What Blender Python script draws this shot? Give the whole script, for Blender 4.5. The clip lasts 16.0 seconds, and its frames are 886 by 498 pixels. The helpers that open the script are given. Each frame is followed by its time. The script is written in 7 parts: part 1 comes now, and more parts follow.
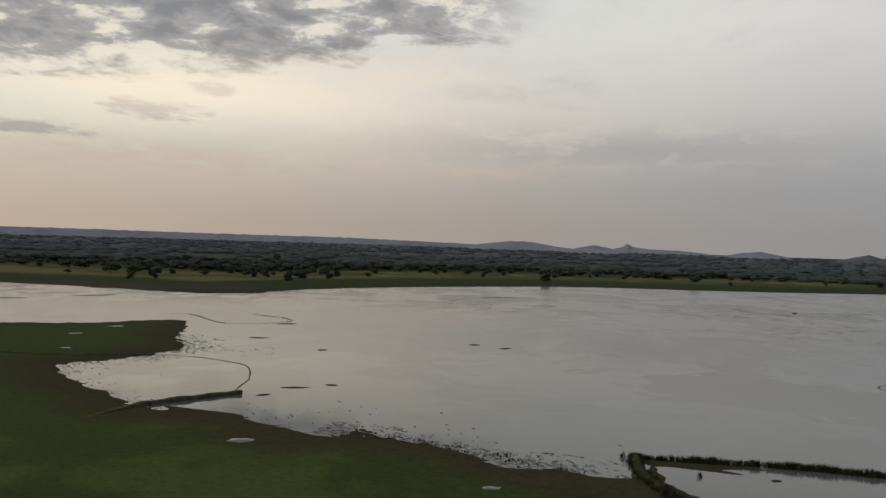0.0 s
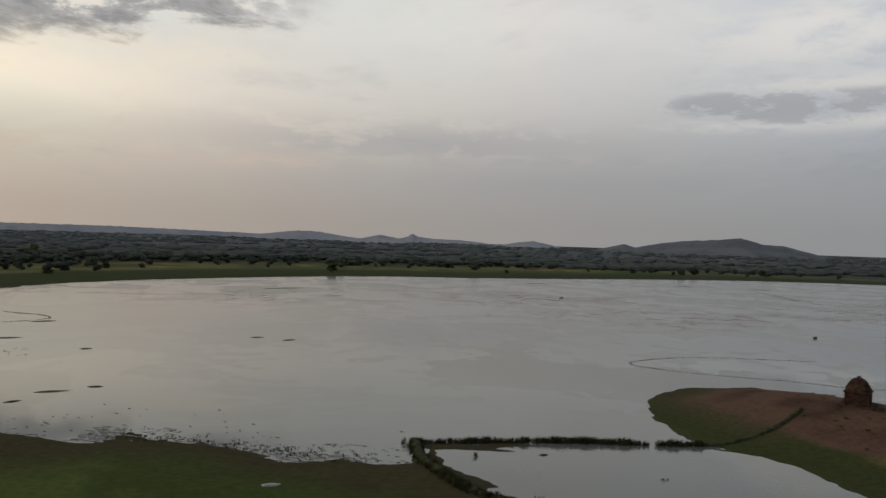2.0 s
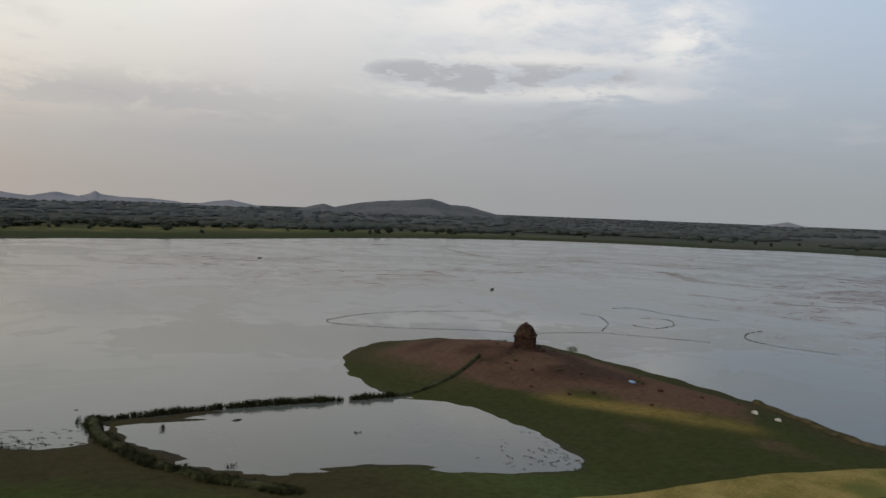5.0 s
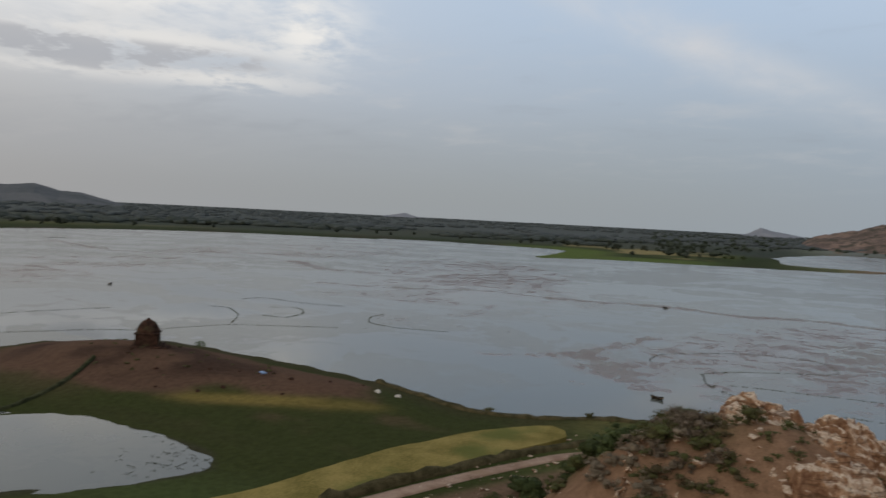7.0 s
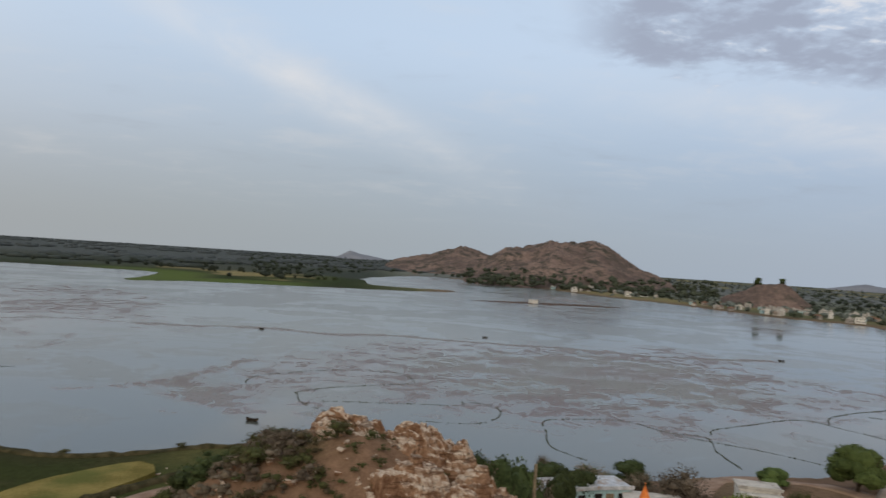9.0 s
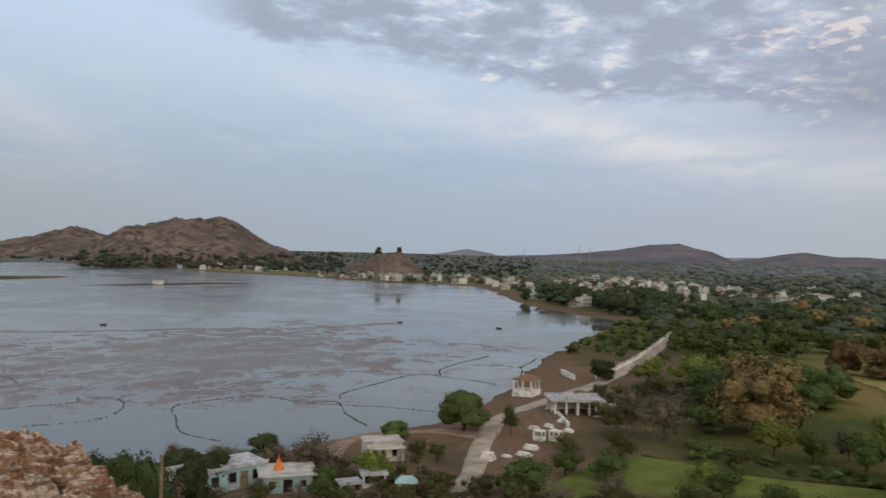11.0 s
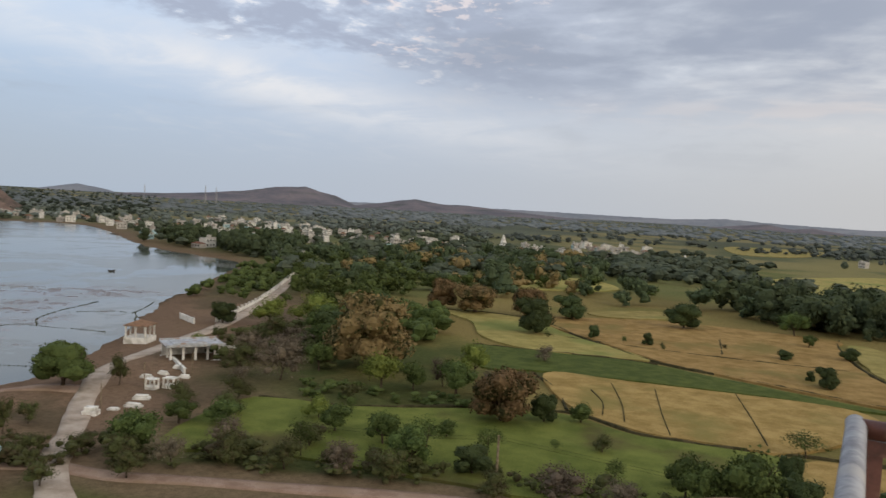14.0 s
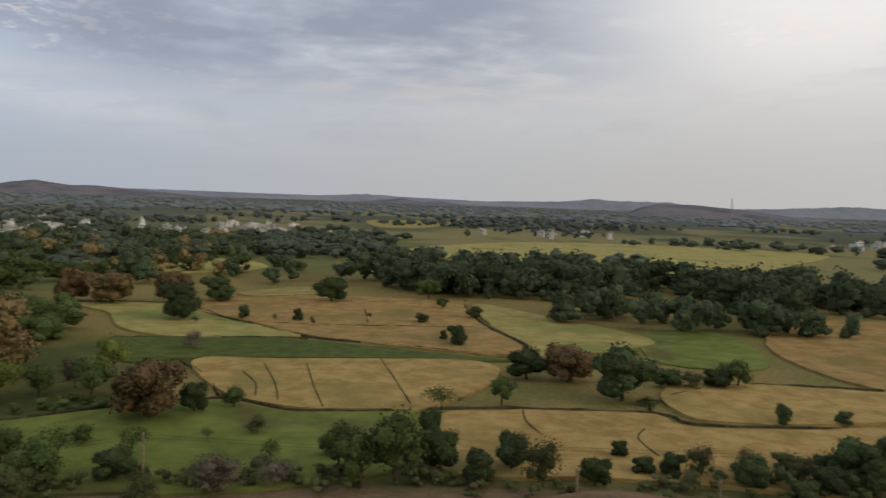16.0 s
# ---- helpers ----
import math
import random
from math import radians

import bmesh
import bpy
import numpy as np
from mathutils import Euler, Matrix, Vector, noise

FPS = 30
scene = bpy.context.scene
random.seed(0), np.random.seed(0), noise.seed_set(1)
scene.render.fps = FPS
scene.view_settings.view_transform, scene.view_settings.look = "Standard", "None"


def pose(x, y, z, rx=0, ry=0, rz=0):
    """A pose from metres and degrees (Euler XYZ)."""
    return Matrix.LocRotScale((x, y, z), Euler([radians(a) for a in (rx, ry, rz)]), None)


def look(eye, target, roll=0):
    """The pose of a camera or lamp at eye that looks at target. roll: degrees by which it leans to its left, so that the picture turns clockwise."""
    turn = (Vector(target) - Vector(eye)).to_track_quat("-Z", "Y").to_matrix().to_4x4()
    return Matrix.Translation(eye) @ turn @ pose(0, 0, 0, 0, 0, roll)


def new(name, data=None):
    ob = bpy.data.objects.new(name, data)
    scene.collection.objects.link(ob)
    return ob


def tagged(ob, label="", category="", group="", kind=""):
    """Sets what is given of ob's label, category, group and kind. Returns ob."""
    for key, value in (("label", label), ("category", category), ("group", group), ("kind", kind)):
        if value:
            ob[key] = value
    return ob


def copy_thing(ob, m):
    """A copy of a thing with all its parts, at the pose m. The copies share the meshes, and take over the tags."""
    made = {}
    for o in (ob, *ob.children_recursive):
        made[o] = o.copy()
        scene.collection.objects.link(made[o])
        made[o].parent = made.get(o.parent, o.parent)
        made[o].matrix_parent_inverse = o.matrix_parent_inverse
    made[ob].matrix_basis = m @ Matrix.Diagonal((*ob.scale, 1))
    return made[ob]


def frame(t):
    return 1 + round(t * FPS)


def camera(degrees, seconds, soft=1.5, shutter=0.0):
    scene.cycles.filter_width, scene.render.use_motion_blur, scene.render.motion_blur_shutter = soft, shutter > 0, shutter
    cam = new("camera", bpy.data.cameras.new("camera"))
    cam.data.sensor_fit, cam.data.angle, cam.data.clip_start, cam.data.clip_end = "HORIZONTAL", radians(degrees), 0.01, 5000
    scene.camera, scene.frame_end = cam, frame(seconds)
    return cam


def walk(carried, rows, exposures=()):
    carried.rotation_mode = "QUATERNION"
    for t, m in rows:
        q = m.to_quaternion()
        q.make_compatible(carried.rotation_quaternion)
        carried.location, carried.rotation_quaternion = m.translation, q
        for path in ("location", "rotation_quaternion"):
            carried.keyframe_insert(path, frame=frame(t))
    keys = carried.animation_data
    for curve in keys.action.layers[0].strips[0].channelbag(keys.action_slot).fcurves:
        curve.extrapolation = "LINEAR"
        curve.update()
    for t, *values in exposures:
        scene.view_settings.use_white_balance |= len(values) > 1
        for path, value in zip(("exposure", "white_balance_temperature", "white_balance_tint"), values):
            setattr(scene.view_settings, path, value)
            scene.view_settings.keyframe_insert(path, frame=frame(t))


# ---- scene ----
cam = camera(59.85, 16.0, 1.5, 0.3)
# seconds, place, then turn to the left, upward tilt and roll in degrees
PATH = [
    (0, 0.000, -0.000, 28.000, 0.00, -0.51, 1.77),
    (0.5, 0.256, 0.225, 28.000, -3.10, -0.83, 2.23),
    (1, 0.483, 0.469, 28.000, -6.71, -0.99, 2.41),
    (1.5, 0.698, 0.723, 28.000, -11.29, -0.83, 1.99),
    (2, 0.873, 0.977, 28.000, -15.74, -0.79, 1.86),
    (2.5, 1.020, 1.203, 28.000, -19.79, -0.96, 2.24),
    (3, 1.224, 1.368, 28.000, -23.63, -0.95, 2.60),
    (5.5, 2.624, 2.130, 28.000, -42.60, -4.17, 1.97),
    (6, 2.933, 2.306, 28.000, -48.64, -5.04, 1.97),
    (6.5, 3.237, 2.502, 28.000, -56.58, -4.07, 2.46),
    (7, 3.518, 2.660, 28.000, -64.90, -2.59, 2.93),
    (7.5, 3.770, 2.696, 28.000, -73.10, -1.32, 3.29),
    (8, 3.959, 2.661, 28.000, -80.25, -0.36, 3.58),
    (8.5, 4.096, 2.595, 28.000, -87.02, 0.33, 4.03),
    (9, 4.206, 2.539, 28.000, -94.07, 0.73, 3.70),
    (9.5, 4.301, 2.452, 28.000, -100.97, 1.13, 2.64),
    (10, 4.399, 2.321, 28.000, -108.06, 0.73, 1.71),
    (12.5, 5.100, 1.172, 28.000, -137.20, -0.68, 2.74),
    (13, 5.160, 0.881, 28.000, -141.41, -1.54, 3.35),
    (13.5, 5.220, 0.535, 28.000, -145.07, -2.73, 3.63),
    (14, 5.260, 0.196, 28.000, -148.53, -3.19, 3.29),
    (14.5, 5.214, -0.130, 28.000, -153.28, -3.08, 2.66),
    (15, 5.124, -0.399, 28.014, -159.82, -3.07, 2.24),
    (15.5, 5.134, -0.586, 28.062, -166.76, -3.41, 2.09),
    (16, 5.163, -0.793, 28.085, -174.33, -3.67, 2.01),
]
walk(cam, [(t, pose(x, y, z, 0, 0, yaw) @ pose(0, 0, 0, 90 + tilt, 0, 0) @ pose(0, 0, 0, 0, 0, roll))
           for t, x, y, z, yaw, tilt, roll in PATH],
     [(0.0, -0.55), (3.0, -0.45), (5.5, -0.22), (6.5, -0.26), (9.0, -0.03), (12.5, 0.0), (13.2, 0.10), (14.5, 0.17), (15.3, 0.06), (16.0, -0.06)])


# ---- node helpers ----
class Val:
    """A socket in a node tree that takes part in arithmetic."""

    def __init__(self, tree, socket):
        self.tree, self.socket = tree, socket

    def _op(self, kind, *others, swap=False):
        node = self.tree.nodes.new("ShaderNodeMath")
        node.operation = kind
        items = [self, *others]
        if swap:
            items = items[::-1]
        for n, item in enumerate(items):
            if isinstance(item, Val):
                self.tree.links.new(item.socket, node.inputs[n])
            else:
                node.inputs[n].default_value = item
        return Val(self.tree, node.outputs[0])

    def __add__(self, o): return self._op("ADD", o)
    def __radd__(self, o): return self._op("ADD", o)
    def __sub__(self, o): return self._op("SUBTRACT", o)
    def __rsub__(self, o): return self._op("SUBTRACT", o, swap=True)
    def __mul__(self, o): return self._op("MULTIPLY", o)
    def __rmul__(self, o): return self._op("MULTIPLY", o)
    def __truediv__(self, o): return self._op("DIVIDE", o)
    def clamp(self): return self._op("MAXIMUM", 0.0)._op("MINIMUM", 1.0)
    def arctan2(self, o): return self._op("ARCTAN2", o)

    def step(self, lo, hi):
        """A smooth step from 0 at lo to 1 at hi."""
        node = self.tree.nodes.new("ShaderNodeMapRange")
        node.interpolation_type = "SMOOTHSTEP"
        self.tree.links.new(self.socket, node.inputs[0])
        for n, v in ((1, lo), (2, hi), (3, 0.0), (4, 1.0)):
            node.inputs[n].default_value = v
        return Val(self.tree, node.outputs[0])

    def bell(self, middle, width):
        """1 at middle, falling smoothly to 0 about two widths away."""
        d = (self - middle) / width
        return (d * d * -1.0)._op("EXPONENT")


def node(tree, kind, **inputs):
    made = tree.nodes.new(kind)
    for key, value in inputs.items():
        slot = made.inputs[key.replace("_", " ")] if not key.startswith("i") or not key[1:].isdigit() else made.inputs[int(key[1:])]
        if isinstance(value, Val):
            tree.links.new(value.socket, slot)
        elif isinstance(value, bpy.types.NodeSocket):
            tree.links.new(value, slot)
        else:
            slot.default_value = value
    return made


def blend(tree, factor, a, b, mode="MIX"):
    made = tree.nodes.new("ShaderNodeMix")
    made.data_type, made.blend_type = "RGBA", mode
    for slot, value in ((made.inputs[0], factor), (made.inputs[6], a), (made.inputs[7], b)):
        if isinstance(value, Val):
            tree.links.new(value.socket, slot)
        elif isinstance(value, bpy.types.NodeSocket):
            tree.links.new(value, slot)
        else:
            slot.default_value = (*value, 1.0) if isinstance(value, tuple) else value
    return made.outputs[2]


def ramp(tree, factor, stops):
    made = tree.nodes.new("ShaderNodeValToRGB")
    made.color_ramp.interpolation = "B_SPLINE" if len(stops) > 4 else "LINEAR"
    tree.links.new(factor.socket if isinstance(factor, Val) else factor, made.inputs[0])
    ends = made.color_ramp.elements
    for n, (at, col) in enumerate(stops):
        spot = ends[n] if n < 2 else ends.new(at)
        spot.position, spot.color = at, (*col, 1.0)
    return made.outputs[0]


def grain(tree, vector, scale, detail=4.0, rough=0.55, distort=0.0):
    made = node(tree, "ShaderNodeTexNoise", Scale=scale, Detail=detail, Roughness=rough, Distortion=distort)
    if vector is not None:
        tree.links.new(vector, made.inputs["Vector"])
    return Val(tree, made.outputs["Fac"])


# ---- sky and sun ----
# The sun stands low behind cloud, to the left of where the walk begins.
SUN_TURN, SUN_HEIGHT = 78.0, 13.0
world = bpy.data.worlds.new("evening_sky")
scene.world = world
world.use_nodes = True
wt = world.node_tree
wt.nodes.clear()
coord = wt.nodes.new("ShaderNodeTexCoord").outputs["Generated"]
parts_of = wt.nodes.new("ShaderNodeSeparateXYZ")
wt.links.new(coord, parts_of.inputs[0])
dx, dy, dz = (Val(wt, s) for s in parts_of.outputs)
CX, CY = math.sin(radians(87)), math.cos(radians(87))
turn = (dy * CX - dx * CY).arctan2(dx * CX + dy * CY) * (180 / math.pi) - 87.0   # degrees to the left of the y axis
rise = dz._op("ARCSINE") * (180 / math.pi)                                         # degrees above the horizon
around = (turn + 267.0) / 360.0


def at(az):
    return (az + 267.0) / 360.0


LOW = [(at(-240), (0.575, 0.550, 0.537)), (at(-204), (0.550, 0.525, 0.512)), (at(-175), (0.476, 0.481, 0.488)), (at(-148), (0.420, 0.462, 0.535)), (at(-120), (0.365, 0.435, 0.535)),
       (at(-90), (0.344, 0.387, 0.424)), (at(-60), (0.360, 0.385, 0.400)), (at(-30), (0.410, 0.405, 0.412)), (at(0), (0.530, 0.468, 0.412)), (at(30), (0.770, 0.615, 0.490)), (at(78), (0.900, 0.640, 0.440))]
MID = [(at(-240), (0.750, 0.688, 0.650)), (at(-204), (0.700, 0.675, 0.663)), (at(-175), (0.570, 0.585, 0.605)), (at(-148), (0.480, 0.545, 0.660)), (at(-120), (0.400, 0.518, 0.690)),
       (at(-90), (0.430, 0.498, 0.568)), (at(-60), (0.465, 0.530, 0.620)), (at(-30), (0.650, 0.643, 0.640)), (at(0), (0.900, 0.815, 0.710)), (at(30), (1.36, 1.14, 0.88)), (at(78), (1.500, 1.100, 0.720))]
TOP = [(at(-240), (1.0, 0.96, 0.92)), (at(-204), (1.02, 0.99, 0.97)), (at(-175), (0.596, 0.624, 0.663)), (at(-148), (0.557, 0.626, 0.762)), (at(-120), (0.562, 0.680, 0.844)),
       (at(-90), (0.538, 0.660, 0.825)), (at(-62), (0.500, 0.620, 0.780)), (at(-35), (0.880, 0.885, 0.900)), (at(0), (1.180, 1.100, 0.980)), (at(30), (1.480, 1.250, 0.950)), (at(78), (1.500, 1.250, 0.920))]
low, mid, top = (ramp(wt, around, stops) for stops in (LOW, MID, TOP))
sky = blend(wt, rise.step(0.5, 10.0), low, mid)
sky = blend(wt, rise.step(6.0, 16.5), sky, top)
sky = blend(wt, rise.step(25.0, 70.0), sky, (.56, .58, .63))

# Cloud layers, as they lie on a high plane seen from below.
flat = dz._op("MAXIMUM", 0.0) + 0.13
plane = wt.nodes.new("ShaderNodeCombineXYZ")
for n, v in enumerate((dx / flat, dy / flat)):
    wt.links.new(v.socket, plane.inputs[n])
plane = plane.outputs[0]


def cloud(scale, seed, distort=0.3, stretch=(1.0, 1.0), lean=0.0, detail=8.0, rough=0.58):
    shift = node(wt, "ShaderNodeMapping", Vector=plane)
    shift.inputs["Location"].default_value = (seed, seed * 0.7, seed * 0.3)
    shift.inputs["Rotation"].default_value = (0, 0, radians(lean))
    shift.inputs["Scale"].default_value = (*stretch, 1.0)
    return grain(wt, shift.outputs[0], scale, detail, rough, distort)


def window(az, az_width, el, el_width):
    return turn.bell(az, az_width) * rise.bell(el, el_width)


# a thin uneven veil everywhere
veil = cloud(1.1, 3.1, 0.6, (1.0, 0.6), 20)
soft_veil = cloud(4.0, 5.2, 0.4, (1.0, 0.8), -20)
sky = blend(wt, (veil * 0.6 + soft_veil * 0.4).step(.50, .68) * 0.22 * rise.step(1.5, 6), sky, (.72, .69, .67))
sky = blend(wt, (veil * 0.7 + soft_veil * 0.3).step(.48, .32) * 0.24 * rise.step(1.5, 7), sky, (.30, .32, .36))
# heaped grey cloud over the start of the walk: ragged edges, bright where it opens
heap = cloud(5.6, 8.3, 0.25, (1.0, 1.0), 0, 9.0, 0.64)
fluff = cloud(2.0, 9.9, 0.3)
clot = heap * 0.65 + fluff * 0.35
here = (rise - 14.4 + turn * 0.14 + (fluff - 0.5) * 5.0 + (heap - 0.5) * 6.0).step(-0.8, 1.4) * turn.step(-9, 2) * rise.step(40, 26)
body = here * clot.step(.41, .50)
sky = blend(wt, here * clot.step(.50, .38) * 0.75, sky, (1.22, 1.10, .88))
sky = blend(wt, body * 0.88, sky, (.47, .455, .455))
sky = blend(wt, body * clot.step(.49, .60) * 0.75, sky, (.31, .315, .335))
sky = blend(wt, (rise - 12.8 + turn * 0.14).bell(0, 1.6) * turn.step(-12, 6) * fluff.step(.36, .60) * 0.5, sky, (1.20, 1.04, .80))
here = window(20, 3.4, 8.4, 0.8) + window(28.5, 4.5, 6.8, 0.6) + window(16.5, 2.6, 10.2, 0.6) * 0.8 + window(24, 3, 8.9, 0.6) * 0.6
sky = blend(wt, (clot + here * 0.26).step(.58, .74) * here.step(.08, .45) * 0.8, sky, (.47, .435, .435))
sky = blend(wt, window(20, 16, 10.2, 2.6) * 0.55 * (1.0 - body * 0.8), sky, (1.60, 1.36, 1.06))
# rosy bands low over the far shore, and the grey layers above them
bars = cloud(3.4, 15.7, 0.3, (1.0, 0.75), 30, 8.0, 0.6)
sky = blend(wt, window(21, 14, 5.0, 1.5) * (veil * 0.5 + bars * 0.5).step(.38, .58) * 0.55, sky, (.80, .60, .50))
sky = blend(wt, window(-14, 17, 7.0, 1.5) * (bars * 0.5 + veil * 0.5 + rise.bell(7.0, 1.2) * 0.10).step(.46, .56) * 0.55, sky, (.475, .475, .49))
sky = blend(wt, window(-2, 5, 5.2, 0.45) * bars.step(.44, .56) * 0.7, sky, (.83, .66, .55))
sky = blend(wt, window(-28, 22, 4.2, 1.6) * 0.45, sky, (.42, .43, .455))
# a broken line of flat-bottomed clouds with lit tops over the far hills
clumps = cloud(4.6, 25.1, 0.2, (1.0, 1.0), 0, 8.0, 0.62)
here = window(-36.5, 5.5, 9.9, 0.9) + window(-46.5, 6.0, 9.9, 0.8) + window(-41, 5, 8.9, 0.6) * 0.7
lit = window(-48, 7, 8.7, 0.7) + window(-45, 10, 11.0, 0.8) + window(-37, 6, 8.4, 0.5) * 0.6
sky = blend(wt, (heap * 0.5 + clumps * 0.5 + lit * 0.12).step(.46, .60) * lit.clamp() * 0.75, sky, (.93, .90, .86))
sky = blend(wt, (clumps * 0.5 + heap * 0.5 + here * 0.07).step(.50, .60) * here.step(.15, .7) * 0.75, sky, (.45, .46, .495))
# bright heaps and streaks
band = cloud(2.4, 21.4, 0.5, (0.6, 1.0), 60)
here = (rise - (turn + 132.0) * 0.16 - 8.6).bell(0, 1.7) * turn.bell(-132, 20) + (rise - (turn + 94.4) * 0.39 - 7.6).bell(0, 1.5) * turn.bell(-83, 11) * 0.9
sky = blend(wt, (here * (band.step(.34, .64) * 0.7 + 0.3)).clamp() * 0.72, sky, (.80, .775, .76))
here = window(-42, 9, 14.6, 2.6) + window(-54.5, 3.4, 12.6, 2.4) + window(-18, 12, 17.0, 3.0) * 0.6
sky = blend(wt, (heap * 0.5 + band * 0.5).step(.38, .58) * here.clamp() * 0.85, sky, (1.06, 1.02, .96))
# the mottled blue-grey sheet above the town
sheet = cloud(7.6, 33.9, 0.2, (1.0, 0.9), 10, 8.0, 0.58)
blot = cloud(2.2, 36.1, 0.4, (1.0, 0.7), 15)
edge = rise - ((turn + 129.0) * 0.13 + 11.6) + (band - 0.5) * 5.0 + (sheet - 0.5) * 5.0
here = (edge.step(-0.5, 1.2) * turn.step(-101, -108) * turn.step(-166, -146)).clamp()
sky = blend(wt, ((sheet * 0.6 + blot * 0.4).step(.60, .44) * 0.66 + 0.24) * here, sky, (.345, .385, .49))
sky = blend(wt, (sheet * 0.75 + blot * 0.25).step(.55, .64) * here * 0.75, sky, (.80, .79, .81))
# small warm-lit heaps under the sheet
puffs = cloud(13.0, 51.3, 0.2, (1.0, 1.0), 0, 7.0, 0.62)
here = window(-150, 8, 11.2, 1.3) + window(-148, 7, 15.0, 1.6) + window(-199, 8, 12.0, 1.6)
sky = blend(wt, (puffs + here * 0.15).step(.62, .72) * here.step(.1, .6) * 0.65, sky, (.92, .80, .77))
# heavy soft grey layers towards the fields
layers = cloud(1.5, 47.2, 0.35, (0.62, 1.0), -35, 7.0, 0.52)
billow = cloud(3.6, 58.4, 0.2, (0.75, 1.0), -30, 7.0, 0.54)
mass = layers * 0.62 + billow * 0.38
here = (turn.step(-138, -154) * rise.step(5.5, 11.0)).clamp()
sky = blend(wt, mass.step(.66, .42) * here * turn.step(-197, -174) * 0.95, sky, (.305, .342, .425))
sky = blend(wt, mass.step(.56, .68) * here * (turn.step(-176, -196) * 0.5 + 0.3), sky, (.88, .84, .81))
sky = blend(wt, window(-199, 9, 14, 5) * (1.2 - mass) * 0.8, sky, (.92, .88, .85))
here = turn.bell(-178, 20) * rise.bell(7.6, 1.0) * 0.5
sky = blend(wt, here * billow.step(.42, .6), sky, (.62, .57, .56))

air = wt.nodes.new("ShaderNodeTexSky")
air.sky_type, air.sun_disc = "NISHITA", False
air.sun_elevation, air.sun_rotation = radians(SUN_HEIGHT), radians(-SUN_TURN)
sky = blend(wt, 0.003, sky, air.outputs[0])
behind = node(wt, "ShaderNodeBackground", Strength=1.0)
wt.links.new(sky, behind.inputs["Color"])
wt.links.new(behind.outputs[0], wt.nodes.new("ShaderNodeOutputWorld").inputs[0])

sun_data = bpy.data.lights.new("sun", "SUN")
sun_data.energy, sun_data.angle, sun_data.color = 0.9, radians(18), (1.0, 0.86, 0.70)
sun = new("sun", sun_data)
sun.matrix_world = look((0, 0, 0), (math.sin(radians(SUN_TURN)), -math.cos(radians(SUN_TURN)), -math.tan(radians(SUN_HEIGHT + 9))))


# ---- materials ----
def material(name, rough=0.8, metal=0.0, spec=0.3):
    mat = bpy.data.materials.new(name)
    mat.use_nodes = True
    tree = mat.node_tree
    tree.nodes.clear()
    shader = node(tree, "ShaderNodeBsdfPrincipled", Roughness=rough, Metallic=metal)
    shader.inputs["Specular IOR Level"].default_value = spec
    out = tree.nodes.new("ShaderNodeOutputMaterial")
    tree.links.new(shader.outputs[0], out.inputs[0])
    return mat, tree, shader


def place_of(tree, local=False):
    if local:
        return tree.nodes.new("ShaderNodeTexCoord").outputs["Object"]
    return tree.nodes.new("ShaderNodeNewGeometry").outputs["Position"]


def relief(tree, shader, height, strength, distance):
    made = node(tree, "ShaderNodeBump", Strength=strength, Distance=distance, Height=height)
    tree.links.new(made.outputs[0], shader.inputs["Normal"])


def surface(name, dark, light, scale, fine=8.0, rough=0.85, bump=0.3, depth=0.05, stain=None, stain_scale=0.2, vary=0.0, local=False, metal=0.0, spec=None, specks=None, bedding=None):
    """Two tones mixed by coarse and fine grain, with optional stains and a change of tone from object to object."""
    mat, tree, shader = material(name, rough, metal, spec if spec is not None else (0.04 if rough > 0.8 else 0.2))
    where = place_of(tree, local)
    coarse, small = grain(tree, where, scale), grain(tree, where, scale * fine, 3.0)
    col = blend(tree, (coarse * 0.65 + small * 0.35).step(.33, .67), dark, light)
    if stain:
        col = blend(tree, grain(tree, where, stain_scale, 5.0).step(.52, .66) * 0.8, col, stain)
    if specks:
        tint, size, lo, hi = specks
        col = blend(tree, (grain(tree, where, size, 6.0, 0.7) * 0.7 + coarse * 0.3).step(lo, hi), col, tint)
    if bedding:
        turned = node(tree, "ShaderNodeMapping", Vector=where)
        turned.inputs["Rotation"].default_value = (radians(9), radians(-6), 0)
        turned.inputs["Scale"].default_value = (0.35, 0.35, 4.2)
        col = blend(tree, grain(tree, turned.outputs[0], 1.0, 5.0, 0.65, 0.5).step(.54, .62) * 0.75, col, bedding)
    if vary:
        chance = Val(tree, tree.nodes.new("ShaderNodeObjectInfo").outputs["Random"])
        change = node(tree, "ShaderNodeHueSaturation", Color=col, Value=chance * vary + (1.0 - vary / 2), Hue=chance * 0.02 + 0.49)
        col = change.outputs[0]
    tree.links.new(col, shader.inputs["Base Color"])
    if bump:
        relief(tree, shader, coarse * 0.4 + small * 0.6, bump, depth)
    return mat


